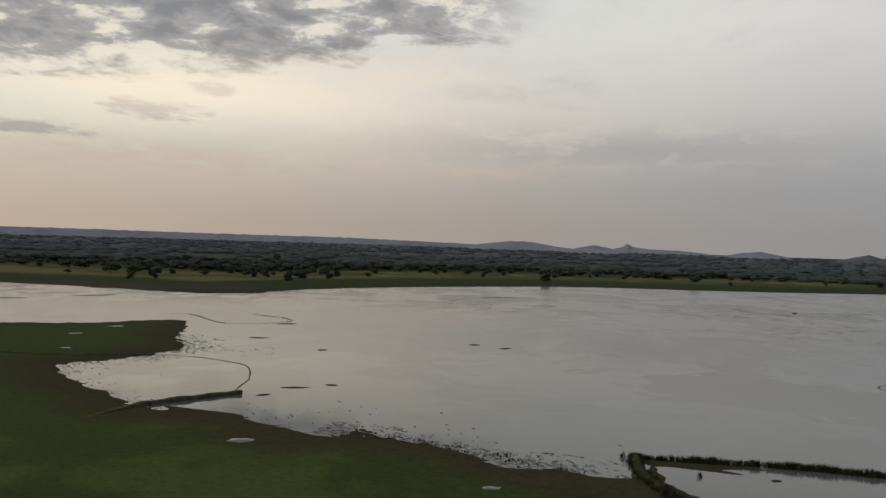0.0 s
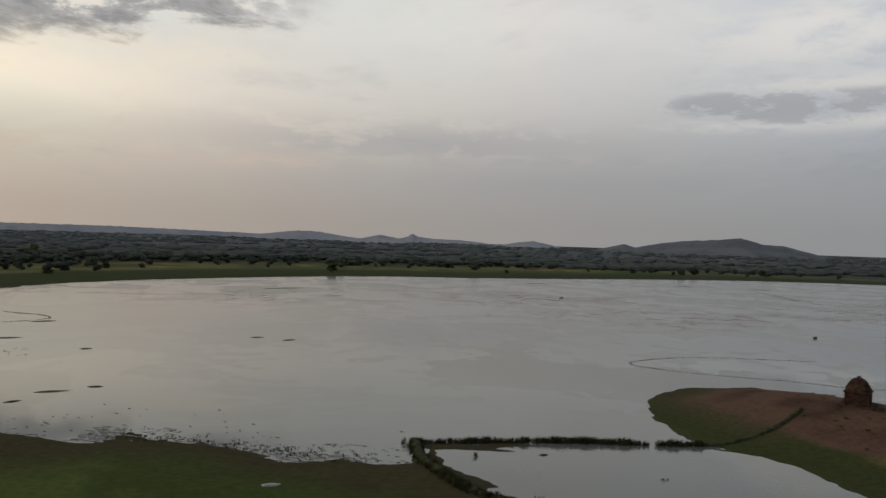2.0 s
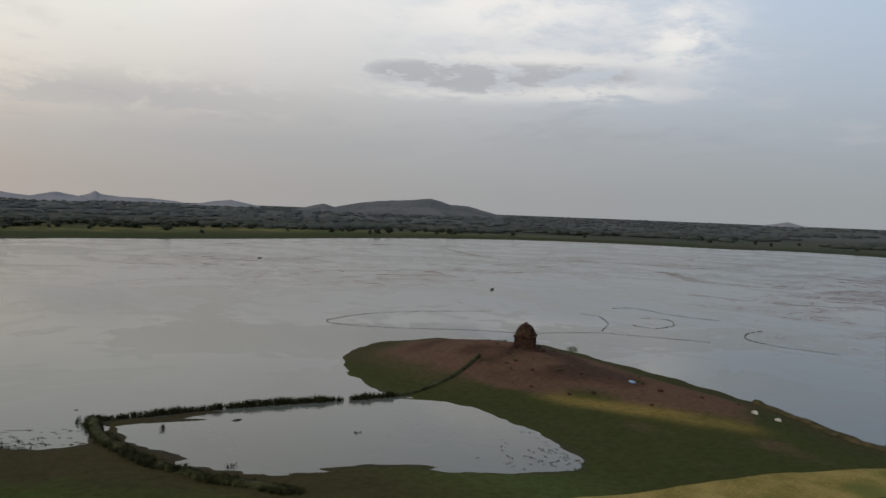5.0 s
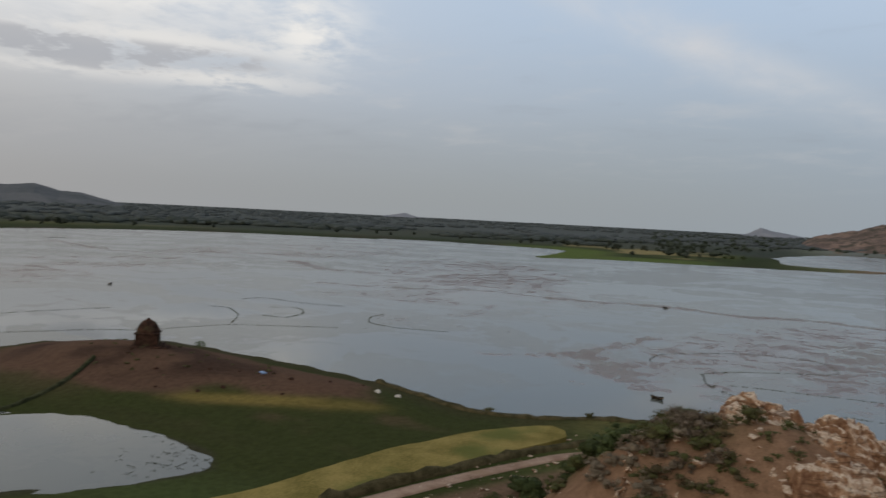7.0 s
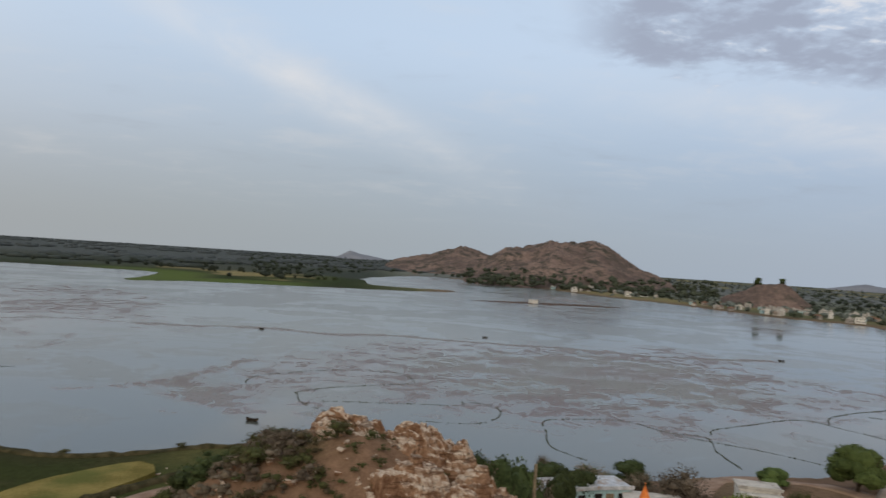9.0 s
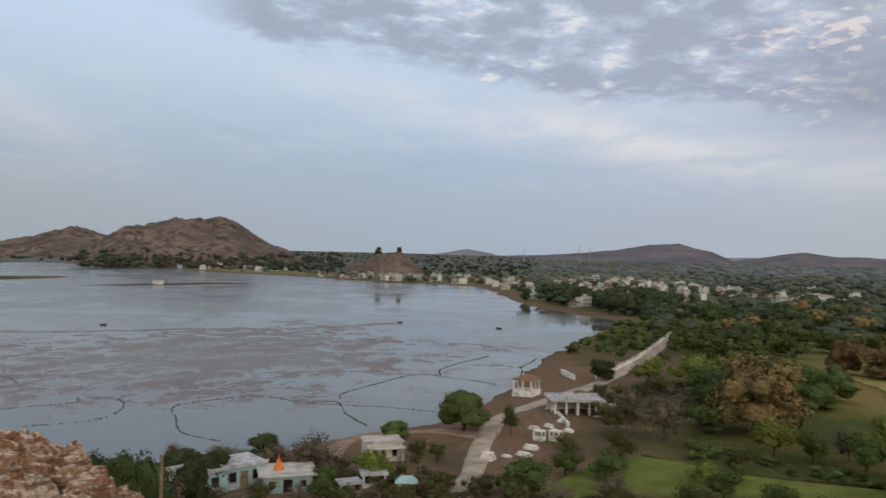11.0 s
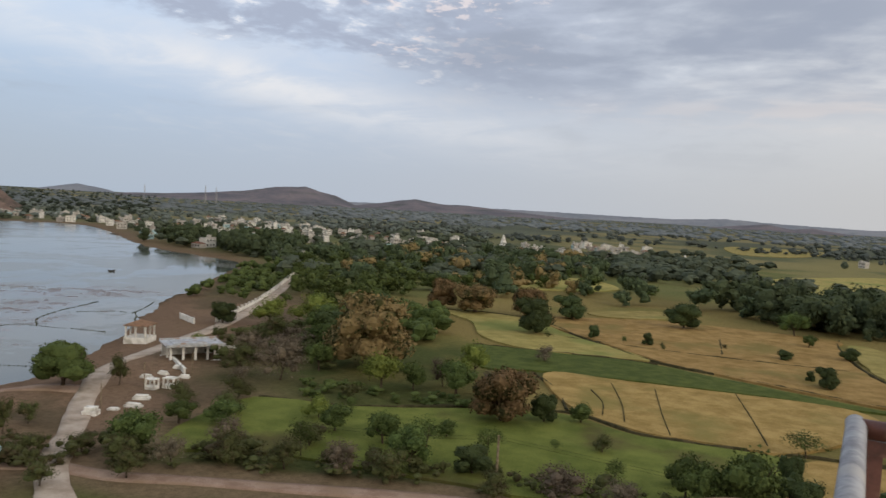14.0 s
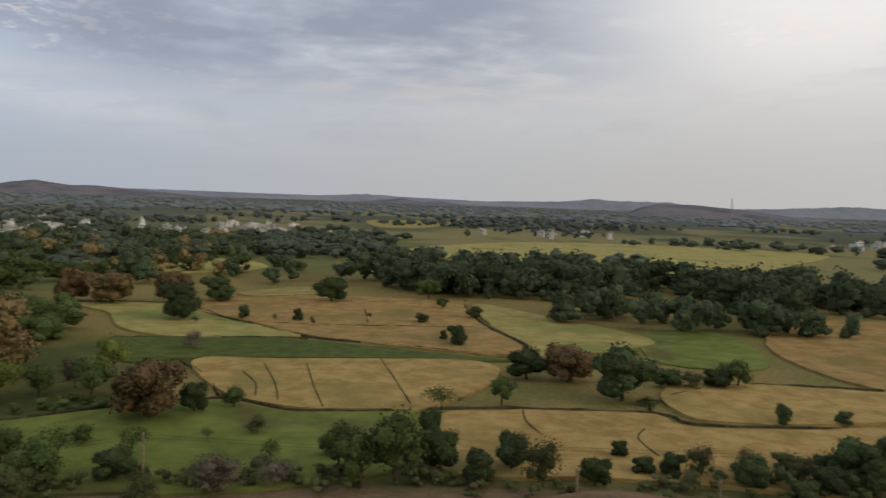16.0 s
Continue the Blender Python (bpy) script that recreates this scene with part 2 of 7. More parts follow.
def foliage(name, dark, light, flush=None, amount=0.0):
    """Leaves: tone by clump and by tree, and a share of flushed young leaves."""
    mat, tree, shader = material(name, 0.75, 0.0, 0.06)
    geo = tree.nodes.new("ShaderNodeNewGeometry")
    leaf = Val(tree, geo.outputs["Random Per Island"])
    chance = Val(tree, tree.nodes.new("ShaderNodeObjectInfo").outputs["Random"])
    patch = grain(tree, geo.outputs["Position"], 0.45, 3.0)
    col = blend(tree, (leaf * 0.6 + patch * 0.7 - 0.15).clamp(), dark, light)
    if flush:
        col = blend(tree, (patch + leaf * 0.35).step(.62 - amount * 0.4, .80 - amount * 0.4), col, flush)
    change = node(tree, "ShaderNodeHueSaturation", Color=col, Value=chance * 0.5 + 0.75, Hue=chance * 0.024 + 0.488)
    tree.links.new(change.outputs[0], shader.inputs["Base Color"])
    shader.inputs["Subsurface Weight"].default_value = 0.0
    return mat


GREEN = foliage("green_leaves", (.025, .039, .013), (.108, .140, .043))
DARK = foliage("dark_leaves", (.020, .030, .013), (.074, .094, .036))
LIME = foliage("lime_leaves", (.055, .080, .018), (.21, .245, .056))
MANGO = foliage("flowering_mango_leaves", (.020, .024, .009), (.092, .082, .028), (.190, .132, .062), 0.30)
GREY = foliage("bare_grey_twigs", (.070, .059, .042), (.195, .158, .112))
BROWN = foliage("dry_brown_leaves", (.048, .041, .022), (.150, .112, .062), (.07, .078, .030), 0.35)
# Haze is put into these leaf tones, paler and bluer the farther they stand.
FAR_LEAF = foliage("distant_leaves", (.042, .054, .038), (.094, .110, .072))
DIM_LEAF = foliage("haze_tinted_leaves", (.080, .095, .086), (.122, .138, .118))
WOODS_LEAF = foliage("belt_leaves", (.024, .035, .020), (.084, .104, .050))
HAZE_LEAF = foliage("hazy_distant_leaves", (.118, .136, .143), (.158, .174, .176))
# Far-shore leaves darkened as if backlit; the last two also carry painted haze.
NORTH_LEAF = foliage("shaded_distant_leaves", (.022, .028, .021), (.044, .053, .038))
NORTH_MID = foliage("shaded_half_hazed_leaves", (.038, .048, .043), (.056, .066, .058))
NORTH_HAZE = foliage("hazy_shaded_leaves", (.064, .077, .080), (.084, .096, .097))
BARK = surface("bark", (.035, .026, .018), (.11, .085, .06), 3.0, bump=0.6, depth=0.03)
WOOD = surface("weathered_wood", (.12, .09, .06), (.30, .24, .16), 2.0, bump=0.4, local=True)
WHEAT = surface("ripening_wheat", (.235, .160, .052), (.405, .285, .108), 0.35, 14.0, 0.9, 0.9, 0.18, (.205, .175, .058), 0.05, 0.3)
PALE_WHEAT = surface("pale_wheat", (.225, .190, .062), (.355, .295, .108), 0.30, 14.0, 0.9, 0.9, 0.18, (.16, .19, .055), 0.04, 0.35)
CROP = surface("green_crop", (.094, .126, .028), (.178, .208, .052), 0.30, 16.0, 0.85, 0.8, 0.15, (.10, .085, .035), 0.06, 0.25)
DEEP_CROP = surface("deep_green_crop", (.050, .064, .017), (.092, .106, .028), 0.5, 12.0, 0.85, 0.6, 0.12, None, 0.05, 0.2)
HAY = surface("yellow_grass", (.125, .105, .028), (.26, .205, .070), 0.22, 16.0, 0.9, 0.8, 0.12, (.09, .105, .028), 0.07)
BUND = surface("weedy_earth_bank", (.030, .030, .014), (.095, .078, .042), 0.8, 9.0, 0.95, 0.9, 0.15)
DUST = surface("dusty_road", (.22, .145, .105), (.36, .265, .205), 0.5, 18.0, 0.95, 0.4, 0.04, (.24, .165, .11), 0.25)
PAVED = surface("worn_pale_road", (.33, .265, .21), (.48, .405, .335), 0.4, 20.0, 0.9, 0.3, 0.03, (.25, .20, .15), 0.3)
LIMEWASH = surface("stained_limewash", (.55, .53, .48), (.80, .78, .73), 0.9, 8.0, 0.8, 0.2, 0.02, (.36, .33, .28), 0.6, 0.15)
BLUEWASH = surface("pale_blue_wash", (.24, .38, .41), (.40, .55, .57), 0.8, 8.0, 0.8, 0.2, 0.02, (.42, .46, .42), 0.5, 0.2)
CONCRETE = surface("stained_concrete", (.33, .31, .28), (.56, .53, .48), 0.7, 10.0, 0.9, 0.3, 0.02, (.24, .22, .19), 0.5, 0.2)
TILE = surface("terracotta_tile", (.14, .080, .055), (.27, .155, .105), 2.5, 6.0, 0.85, 0.5, 0.03, (.12, .075, .05), 0.8, 0.3)
TOWN_WALL = surface("dull_town_plaster", (.26, .235, .21), (.50, .47, .43), 0.25, 6.0, 0.9, 0.1, 0.02, (.26, .20, .16), 0.15, 0.7)
TIN = surface("dull_tin_sheet", (.30, .31, .32), (.55, .56, .57), 1.2, 6.0, 0.5, 0.2, 0.02, (.30, .20, .13), 0.7, 0.3, False, 0.3)
ORANGE = surface("saffron_paint", (.55, .13, .025), (.80, .26, .06), 2.0, rough=0.6, bump=0.1)
OLDBRICK = surface("blackened_old_brick", (.016, .011, .009), (.070, .038, .027), 1.3, 6.0, 0.95, 0.9, 0.12, (.06, .055, .03), 0.5)
def rock_material():
    """Paler where it faces up, rust-brown on steep faces, dark stained joints, laid in beds."""
    mat, tree, shader = material("weathered_pink_rock", 0.95, 0.0, 0.04)
    where = place_of(tree)
    geo = tree.nodes.new("ShaderNodeNewGeometry")
    lean = tree.nodes.new("ShaderNodeSeparateXYZ")
    tree.links.new(geo.outputs["Normal"], lean.inputs[0])
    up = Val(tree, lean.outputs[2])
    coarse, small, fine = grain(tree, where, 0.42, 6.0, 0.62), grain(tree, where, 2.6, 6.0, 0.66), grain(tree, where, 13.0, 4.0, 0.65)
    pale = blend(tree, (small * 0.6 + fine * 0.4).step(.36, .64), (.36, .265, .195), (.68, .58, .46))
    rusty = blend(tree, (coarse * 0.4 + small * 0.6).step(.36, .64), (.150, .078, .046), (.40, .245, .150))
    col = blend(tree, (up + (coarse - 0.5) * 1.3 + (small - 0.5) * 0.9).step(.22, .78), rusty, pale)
    turned = node(tree, "ShaderNodeMapping", Vector=where)
    turned.inputs["Rotation"].default_value = (radians(9), radians(-6), 0)
    turned.inputs["Scale"].default_value = (0.35, 0.35, 4.2)
    beds = grain(tree, turned.outputs[0], 1.0, 5.0, 0.65, 0.5)
    col = blend(tree, beds.step(.53, .60) * 0.7, col, (.095, .052, .032))
    col = blend(tree, (small * 0.7 + coarse * 0.3).step(.56, .63) * 0.8, col, (.060, .036, .025))
    chance = Val(tree, tree.nodes.new("ShaderNodeObjectInfo").outputs["Random"])
    col = node(tree, "ShaderNodeHueSaturation", Color=col, Value=chance * 0.3 + 0.85).outputs[0]
    tree.links.new(col, shader.inputs["Base Color"])
    relief(tree, shader, small * 0.5 + fine * 0.3 + beds * 0.2, 1.0, 0.2)
    return mat


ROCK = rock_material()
RUST = surface("rusty_brown_paint", (.055, .020, .014), (.16, .060, .040), 9.0, 6.0, 0.42, 0.35, 0.004, (.24, .13, .08), 14.0, 0.0, False, 0.0, 0.5)
STEEL = surface("galvanised_steel", (.22, .22, .23), (.40, .40, .41), 14.0, 5.0, 0.5, 0.2, 0.002, (.42, .40, .38), 8.0, 0.0, False, 0.55, 0.5)
HOLE = surface("dark_opening", (.012, .011, .010), (.030, .027, .024), 2.0, bump=0.0)
TIMBER = surface("dark_boat_timber", (.014, .012, .010), (.05, .04, .03), 3.0, bump=0.3)
MUD = surface("dark_wet_mud", (.018, .017, .011), (.055, .050, .030), 0.8, 8.0, 0.55, 0.7, 0.08)
WEED = surface("dark_water_weed", (.015, .019, .009), (.060, .062, .030), 1.2, 8.0, 0.85, 0.8, 0.1)
HILLSIDE = surface("scrubby_red_hillside", (.105, .080, .070), (.270, .190, .155), 0.020, 11.0, 0.95, 1.0, 5.0, (.090, .074, .062), 0.012, specks=((.064, .060, .048), 0.060, .47, .60))
# Distance haze is mixed into the base colours of these three hill materials.
BLUEHILL = surface("haze_tinted_hill", (.18, .195, .225), (.24, .245, .265), 0.004, 8.0, 1.0, 0.5, 6.0, (.165, .185, .21), 0.006)
DARKHILL = surface("haze_tinted_wooded_slope", (.078, .088, .098), (.125, .130, .136), 0.006, 9.0, 1.0, 0.8, 5.0, (.070, .080, .084), 0.008)
MIDHILL = surface("haze_tinted_scrub_hill", (.105, .104, .122), (.185, .160, .168), 0.006, 9.0, 1.0, 0.8, 5.0, (.075, .085, .085), 0.008)


# ---- mesh helpers ----
def mesh_from(name, verts, faces, mat, smooth=False):
    me = bpy.data.meshes.new(name)
    me.from_pydata(np.asarray(verts, float).tolist(), [], faces.tolist() if isinstance(faces, np.ndarray) else faces)
    me.materials.append(mat)
    if smooth:
        me.shade_smooth()
    me.update()
    return me


def bm_mesh(name, bm, mat, smooth=False):
    me = bpy.data.meshes.new(name)
    bm.to_mesh(me)
    bm.free()
    me.materials.append(mat)
    if smooth:
        me.shade_smooth()
    return me


def part(name, bm, mat, parent, label="", smooth=False):
    """Links a bmesh or a mesh as ONE mesh object under a thing or a part."""
    ob = new(name, bm if isinstance(bm, bpy.types.Mesh) else bm_mesh(name, bm, mat, smooth))
    ob.parent = parent
    return tagged(ob, label) if label else ob


def thing(name, x, y, z, turn_deg=0.0, label="", category="", group="", kind=""):
    ob = new(name)
    ob.matrix_world = pose(x, y, z, 0, 0, turn_deg)
    return tagged(ob, label, category, group, kind)


def box(bm, x0, y0, z0, x1, y1, z1, bevel=0.0):
    made = bmesh.ops.create_cube(bm, size=1.0)["verts"]
    bmesh.ops.scale(bm, vec=(x1 - x0, y1 - y0, z1 - z0), verts=made)
    bmesh.ops.translate(bm, vec=((x0 + x1) / 2, (y0 + y1) / 2, (z0 + z1) / 2), verts=made)
    if bevel:
        edges = list({e for v in made for e in v.link_edges})
        bmesh.ops.bevel(bm, geom=edges, offset=bevel, segments=1, affect="EDGES")
    return bm


def boxes(*sizes, bevel=0.0):
    bm = bmesh.new()
    for s in sizes:
        box(bm, *s, bevel=bevel)
    return bm


def tube(bm, path, radii, sides=7):
    """A tapered tube along a path of points."""
    rings = []
    for n, p in enumerate(path):
        p = Vector(p)
        ahead = (Vector(path[min(n + 1, len(path) - 1)]) - Vector(path[max(n - 1, 0)])).normalized()
        side = ahead.cross((0, 0, 1) if abs(ahead.z) < 0.9 else (1, 0, 0)).normalized()
        up = side.cross(ahead)
        r = radii[n] if isinstance(radii, (list, tuple)) else radii
        rings.append([bm.verts.new(p + r * (math.cos(a) * side + math.sin(a) * up)) for a in (2 * math.pi * k / sides for k in range(sides))])
    for a, b in zip(rings, rings[1:]):
        for k in range(sides):
            bm.faces.new((a[k], a[(k + 1) % sides], b[(k + 1) % sides], b[k]))
    for ring in (rings[0][::-1], rings[-1]):
        bm.faces.new(ring)
    return bm


def spline(points, step, closed=False):
    """A smooth line through the points, with a vertex about every step metres."""
    pts = [np.array(p, float) for p in points]
    n, out = len(pts), []
    for i in range(n if closed else n - 1):
        if closed:
            p0, p1, p2, p3 = (pts[(i + k) % n] for k in (-1, 0, 1, 2))
        else:
            p0, p1, p2, p3 = pts[max(i - 1, 0)], pts[i], pts[i + 1], pts[min(i + 2, n - 1)]
        count = max(1, int(np.linalg.norm(p2 - p1) / step))
        for k in range(count):
            t = k / count
            out.append(0.5 * (2 * p1 + (p2 - p0) * t + (2 * p0 - 5 * p1 + 4 * p2 - p3) * t * t + (3 * p1 - p0 - 3 * p2 + p3) * t ** 3))
    if not closed:
        out.append(pts[-1])
    return np.array(out)


def ramped(x, lo, hi):
    t = np.clip((x - lo) / (hi - lo), 0, 1)
    return t * t * (3 - 2 * t)


def rough_at(x, y, size, seed=0, octaves=4):
    """Smooth value noise, about -1 to 1, over a plan of any shape."""
    total, weight = np.zeros_like(np.asarray(x, float)), 0.0
    for o in range(octaves):
        u, v = np.asarray(x) / size * 2 ** o + 17.3 * o, np.asarray(y) / size * 2 ** o - 9.1 * o
        i, j = np.floor(u), np.floor(v)
        a, b = u - i, v - j
        a, b = a * a * (3 - 2 * a), b * b * (3 - 2 * b)

        def corner(di, dj):
            h = np.sin((i + di) * 127.1 + (j + dj) * 311.7 + seed * 74.7) * 43758.5453
            return 2 * (h - np.floor(h)) - 1
        val = (corner(0, 0) * (1 - a) + corner(1, 0) * a) * (1 - b) + (corner(0, 1) * (1 - a) + corner(1, 1) * a) * b
        total, weight = total + val * 0.5 ** o, weight + 0.5 ** o
    return total / weight


# ---- the lie of the land ----
FAR_SHORE = [(-900, 470), (-420, 430), (-231, 400), (-180, 387), (-104, 371), (-69, 424), (6, 486), (100, 528), (200, 532), (330, 556), (440, 562), (520, 540), (600, 490), (640, 420), (705, 350),
             (712, 255), (700, 205), (620, 190), (541, 179), (560, 155), (579, 137), (606, 53), (645, -36), (690, -58), (708, 12), (800, 22), (905, 26), (1150, -60), (923, -177), (769, -223), (690, -260)]
TOWN_SHORE = [(571, -290), (518, -331), (440, -303), (331, -247), (270, -232), (236, -222), (196, -170), (167, -131), (151, -112), (130, -89), (121, -77), (112, -61), (110, -46), (107, -38), (105.5, -26), (105.5, -14), (107, -2), (109.5, 10)]
NEAR_SHORE = [(113, 20), (111, 28), (107, 34), (104.5, 44), (107.5, 52), (112.5, 63), (115.5, 77), (118, 90), (119, 104), (116, 120), (104, 133), (90, 135), (76, 126), (67, 110), (67, 99), (68, 93)]
WEST_SHORE = [(28, 100.5), (25, 92), (20, 91.5), (16, 95), (9, 97), (-1, 105), (-12, 112), (-18, 109), (-27, 117), (-40, 123), (-49, 125), (-70, 146), (-79, 159), (-66, 177), (-60, 186), (-71, 206), (-84, 249), (-109, 236), (-131, 228), (-210, 215), (-420, 250), (-900, 300)]
POND = [(29, 99), (44, 98), (58, 95), (68, 91), (71.5, 83), (72, 70), (70, 60.5), (66, 57), (58.7, 60), (48.6, 68.5), (40.5, 72.5), (32, 77), (29.5, 83), (27.5, 92)]
lake = spline(FAR_SHORE + TOWN_SHORE + NEAR_SHORE + WEST_SHORE, 9.0, True)
pond = spline(POND, 3.0, True)


def inward(x, y, outline):
    """Metres from the outline: positive outside it, negative within."""
    x, y = np.asarray(x, float), np.asarray(y, float)
    if x.size * len(outline) < 400000:
        a, b = np.asarray(outline, float), np.roll(np.asarray(outline, float), -1, 0)
        px, py, v = x.ravel()[:, None], y.ravel()[:, None], b - a
        t = np.clip(((px - a[:, 0]) * v[:, 0] + (py - a[:, 1]) * v[:, 1]) / ((v ** 2).sum(1) + 1e-9), 0, 1)
        near = ((px - a[:, 0] - t * v[:, 0]) ** 2 + (py - a[:, 1] - t * v[:, 1]) ** 2).min(1)
        run = np.where(np.abs(v[:, 1]) > 1e-9, v[:, 1], 1e-9)
        crossed = ((a[:, 1] > py) != (b[:, 1] > py)) & (px < v[:, 0] * (py - a[:, 1]) / run + a[:, 0])
        return (np.sqrt(near) * np.where(crossed.sum(1) % 2 == 1, -1.0, 1.0)).reshape(x.shape)
    near, inside = np.full(x.shape, 1e12), np.zeros(x.shape, bool)
    for (ax, ay), (bx, by) in zip(outline, np.roll(outline, -1, 0)):
        vx, vy = bx - ax, by - ay
        t = np.clip(((x - ax) * vx + (y - ay) * vy) / (vx * vx + vy * vy + 1e-9), 0, 1)
        near = np.minimum(near, (x - ax - t * vx) ** 2 + (y - ay - t * vy) ** 2)
        with np.errstate(divide="ignore", invalid="ignore"):
            inside ^= ((ay > y) != (by > y)) & (x < vx * (y - ay) / (vy if abs(vy) > 1e-9 else 1e-9) + ax)
    return np.sqrt(near) * np.where(inside, -1.0, 1.0)


def humps(x, y):
    """What rises above the plain: the lookout hill, its rocky spur and the mound by the water."""
    r = np.hypot(x - 2.5, y + 1.0)
    hill = 25.2 * np.clip(1 - ramped(r, 2.5, 54) , 0, 1) ** 1.35
    spur = 13.1 * np.exp(-((x - 57) / 15.0) ** 2 - ((y - 1.5) / 10.5) ** 2) + 7.6 * np.exp(-((x - 60) / 13) ** 2 - ((y - 14) / 8.5) ** 2)
    mound = 3.3 * np.exp(-((x - 96) / 13.0) ** 2 - ((y - 103) / 19.0) ** 2) + 1.3 * np.exp(-((x - 100) / 9.0) ** 2 - ((y - 70) / 16.0) ** 2)
    dyke = 0.9 * np.exp(-((x - 104) / 7.0) ** 2 - ((y + 72) / 26.0) ** 2)
    return np.maximum(hill, spur), mound + dyke


def height(x, y):
    x, y = np.asarray(x, float), np.asarray(y, float)
    d = np.minimum(inward(x, y, lake), inward(x, y, pond))
    ragged = rough_at(x, y, 9.0, 3, 5) * (1.5 + 0.006 * np.hypot(x, y))
    west = ramped(70 - x, 0, 30) * ramped(y, 50, 75)
    comb = rough_at((x * .88 - y * .47) * .16, x * .47 + y * .88, 1.9, 45, 4)
    d = d + ragged + west * comb * 3.2 * np.exp(-np.abs(d) / 14.0) + (1 - west) * rough_at(x, y, 2.6, 46, 3) * 0.7
    land = np.where(d > 0, 0.95 * (1 - np.exp(-d / 13.0)), np.maximum(0.05 * d, -0.9))
    hill, mound = humps(x, y)
    out = land + mound * ramped(d, 1.0, 9.0) + hill * ramped(d, 0, 10)
    out = out + rough_at(x, y, 3.2, 5, 3) * 0.55 * np.clip(hill / 6, 0, 1) + rough_at(x, y, 2.0, 7, 3) * 0.10 * np.clip(mound, 0, 1)
    return out


def level(x, y):
    return float(height(np.array([x]), np.array([y]))[0])


def clearing(x, y):
    """Where the woods beyond the lake open into fields."""
    return rough_at(np.asarray(x) * 0.45, y, 150, 37, 3)


def cover(x, y, z):
    """The colour of the ground: grass, soil and dry scrub, zone by zone, with distance haze painted in."""
    d = np.minimum(inward(x, y, lake), inward(x, y, pond))
    r = np.hypot(x, y)
    big, small, mid_n = rough_at(x, y, 60, 11, 4), rough_at(x, y, 7, 12, 4), rough_at(x, y, 22, 13, 4)
    col = np.zeros((len(x), 3))

    def lay(colour, amount):
        col[:] = col * (1 - amount[:, None]) + np.array(colour) * amount[:, None]
    lay((.085, .090, .035), np.ones_like(x))
    lay((.175, .150, .060), ramped(big + 0.4 * small, -0.05, 0.45))
    lay((.050, .068, .024), ramped(-big + 0.5 * mid_n, 0.05, 0.5))
    far = ramped(r, 250, 330)
    north = ramped(y, -60, 40)
    lay((.027, .038, .014), far * ramped(-d, -100, -60) * north)
    lay((.050, .040, .030), far * ramped(-d, -75, -30) * ramped(rough_at(x, y, 40, 16, 3), 0.15, 0.4) * north * 0.7)
    lay((.050, .056, .024), far * ramped(d, 45, 85) * ramped(mid_n + big, -0.2, 0.4) * (1 - ramped(d, 260, 420)) * north)
    # wood floor darkened to match the shaded crowns above it
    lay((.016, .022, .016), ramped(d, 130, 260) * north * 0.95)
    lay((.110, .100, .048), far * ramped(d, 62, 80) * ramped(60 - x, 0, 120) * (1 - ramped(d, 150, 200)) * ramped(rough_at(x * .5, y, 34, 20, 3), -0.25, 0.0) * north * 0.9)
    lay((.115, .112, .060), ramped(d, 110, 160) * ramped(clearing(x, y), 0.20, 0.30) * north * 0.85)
    # the next four layers paint distance haze into the ground colour
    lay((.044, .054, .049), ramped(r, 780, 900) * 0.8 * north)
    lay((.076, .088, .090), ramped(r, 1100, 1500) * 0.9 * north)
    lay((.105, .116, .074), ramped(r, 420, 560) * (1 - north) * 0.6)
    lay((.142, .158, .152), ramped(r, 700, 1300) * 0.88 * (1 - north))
    lay((.050, .058, .032), ramped(d, 420, 700) * (1 - north) * 0.6)
    lay((.125, .135, .052), ramped(r, 180, 230) * (1 - ramped(r, 480, 620)) * (1 - north) * ramped(rough_at(x, y, 34, 18, 3), -0.1, 0.15) * ramped(-y, 150, 190) * 0.8)
    lay((.20, .175, .085), ramped(r, 380, 480) * (1 - north) * ramped(rough_at(x, y, 110, 17, 3), 0.12, 0.3) * 0.8)
    crops = ramped(-y, 84, 96) * ramped(105 - x - 0.25 * (y + 95), 0, 12) * (1 - ramped(r, 240, 300))
    lay((.205, .160, .062), crops * 0.9)
    lay((.110, .125, .040), crops * ramped(mid_n + small * .5, 0.1, 0.45) * 0.45)
    lay((.200, .178, .080), ramped(r, 270, 330) * (1 - ramped(r, 640, 900)) * ramped(110 - x, 0, 60) * ramped(-y, 120, 220) * ramped(mid_n + big, -0.4, 0.0) * 0.85)
    head = ramped(x, 470, 540) * ramped(y, 40, 90) * (1 - ramped(y, 240, 300)) * (1 - ramped(x, 800, 900))
    lay((.080, .112, .030), head * ramped(-d, -60, -25))
    lay((.220, .185, .090), head * ramped(d, 28, 55) * ramped(rough_at(x, y, 45, 19, 3), -0.05, 0.15) * 0.9)
    west = ramped(60 - x, 0, 20) * ramped(y, 35, 55) * (1 - far)
    lay((.038, .053, .015), west)
    lay((.054, .075, .020), west * ramped(small + mid_n + 0.010 * (110 - y), 0.0, 0.7))
    lay((.040, .032, .018), west * ramped(-d + 9 * mid_n, -17, -3) * 0.9)
    lay((.035, .043, .014), ramped(x, 55, 70) * ramped(y, 20, 35) * (1 - far))
    lay((.070, .054, .030), ramped(x, 72, 88) * ramped(y, 28, 40) * (1 - far) * ramped(small, 0.1, 0.6) * 0.8)
    _, mound = humps(x, y)
    lay((.060, .050, .026), ramped(y, 86, 100) * ramped(x, 70, 80) * (1 - far) * 0.9)
    lay((.092, .057, .040), ramped(mound + 0.5 * small, 0.40, 0.95) * ramped(y, 20, 60))
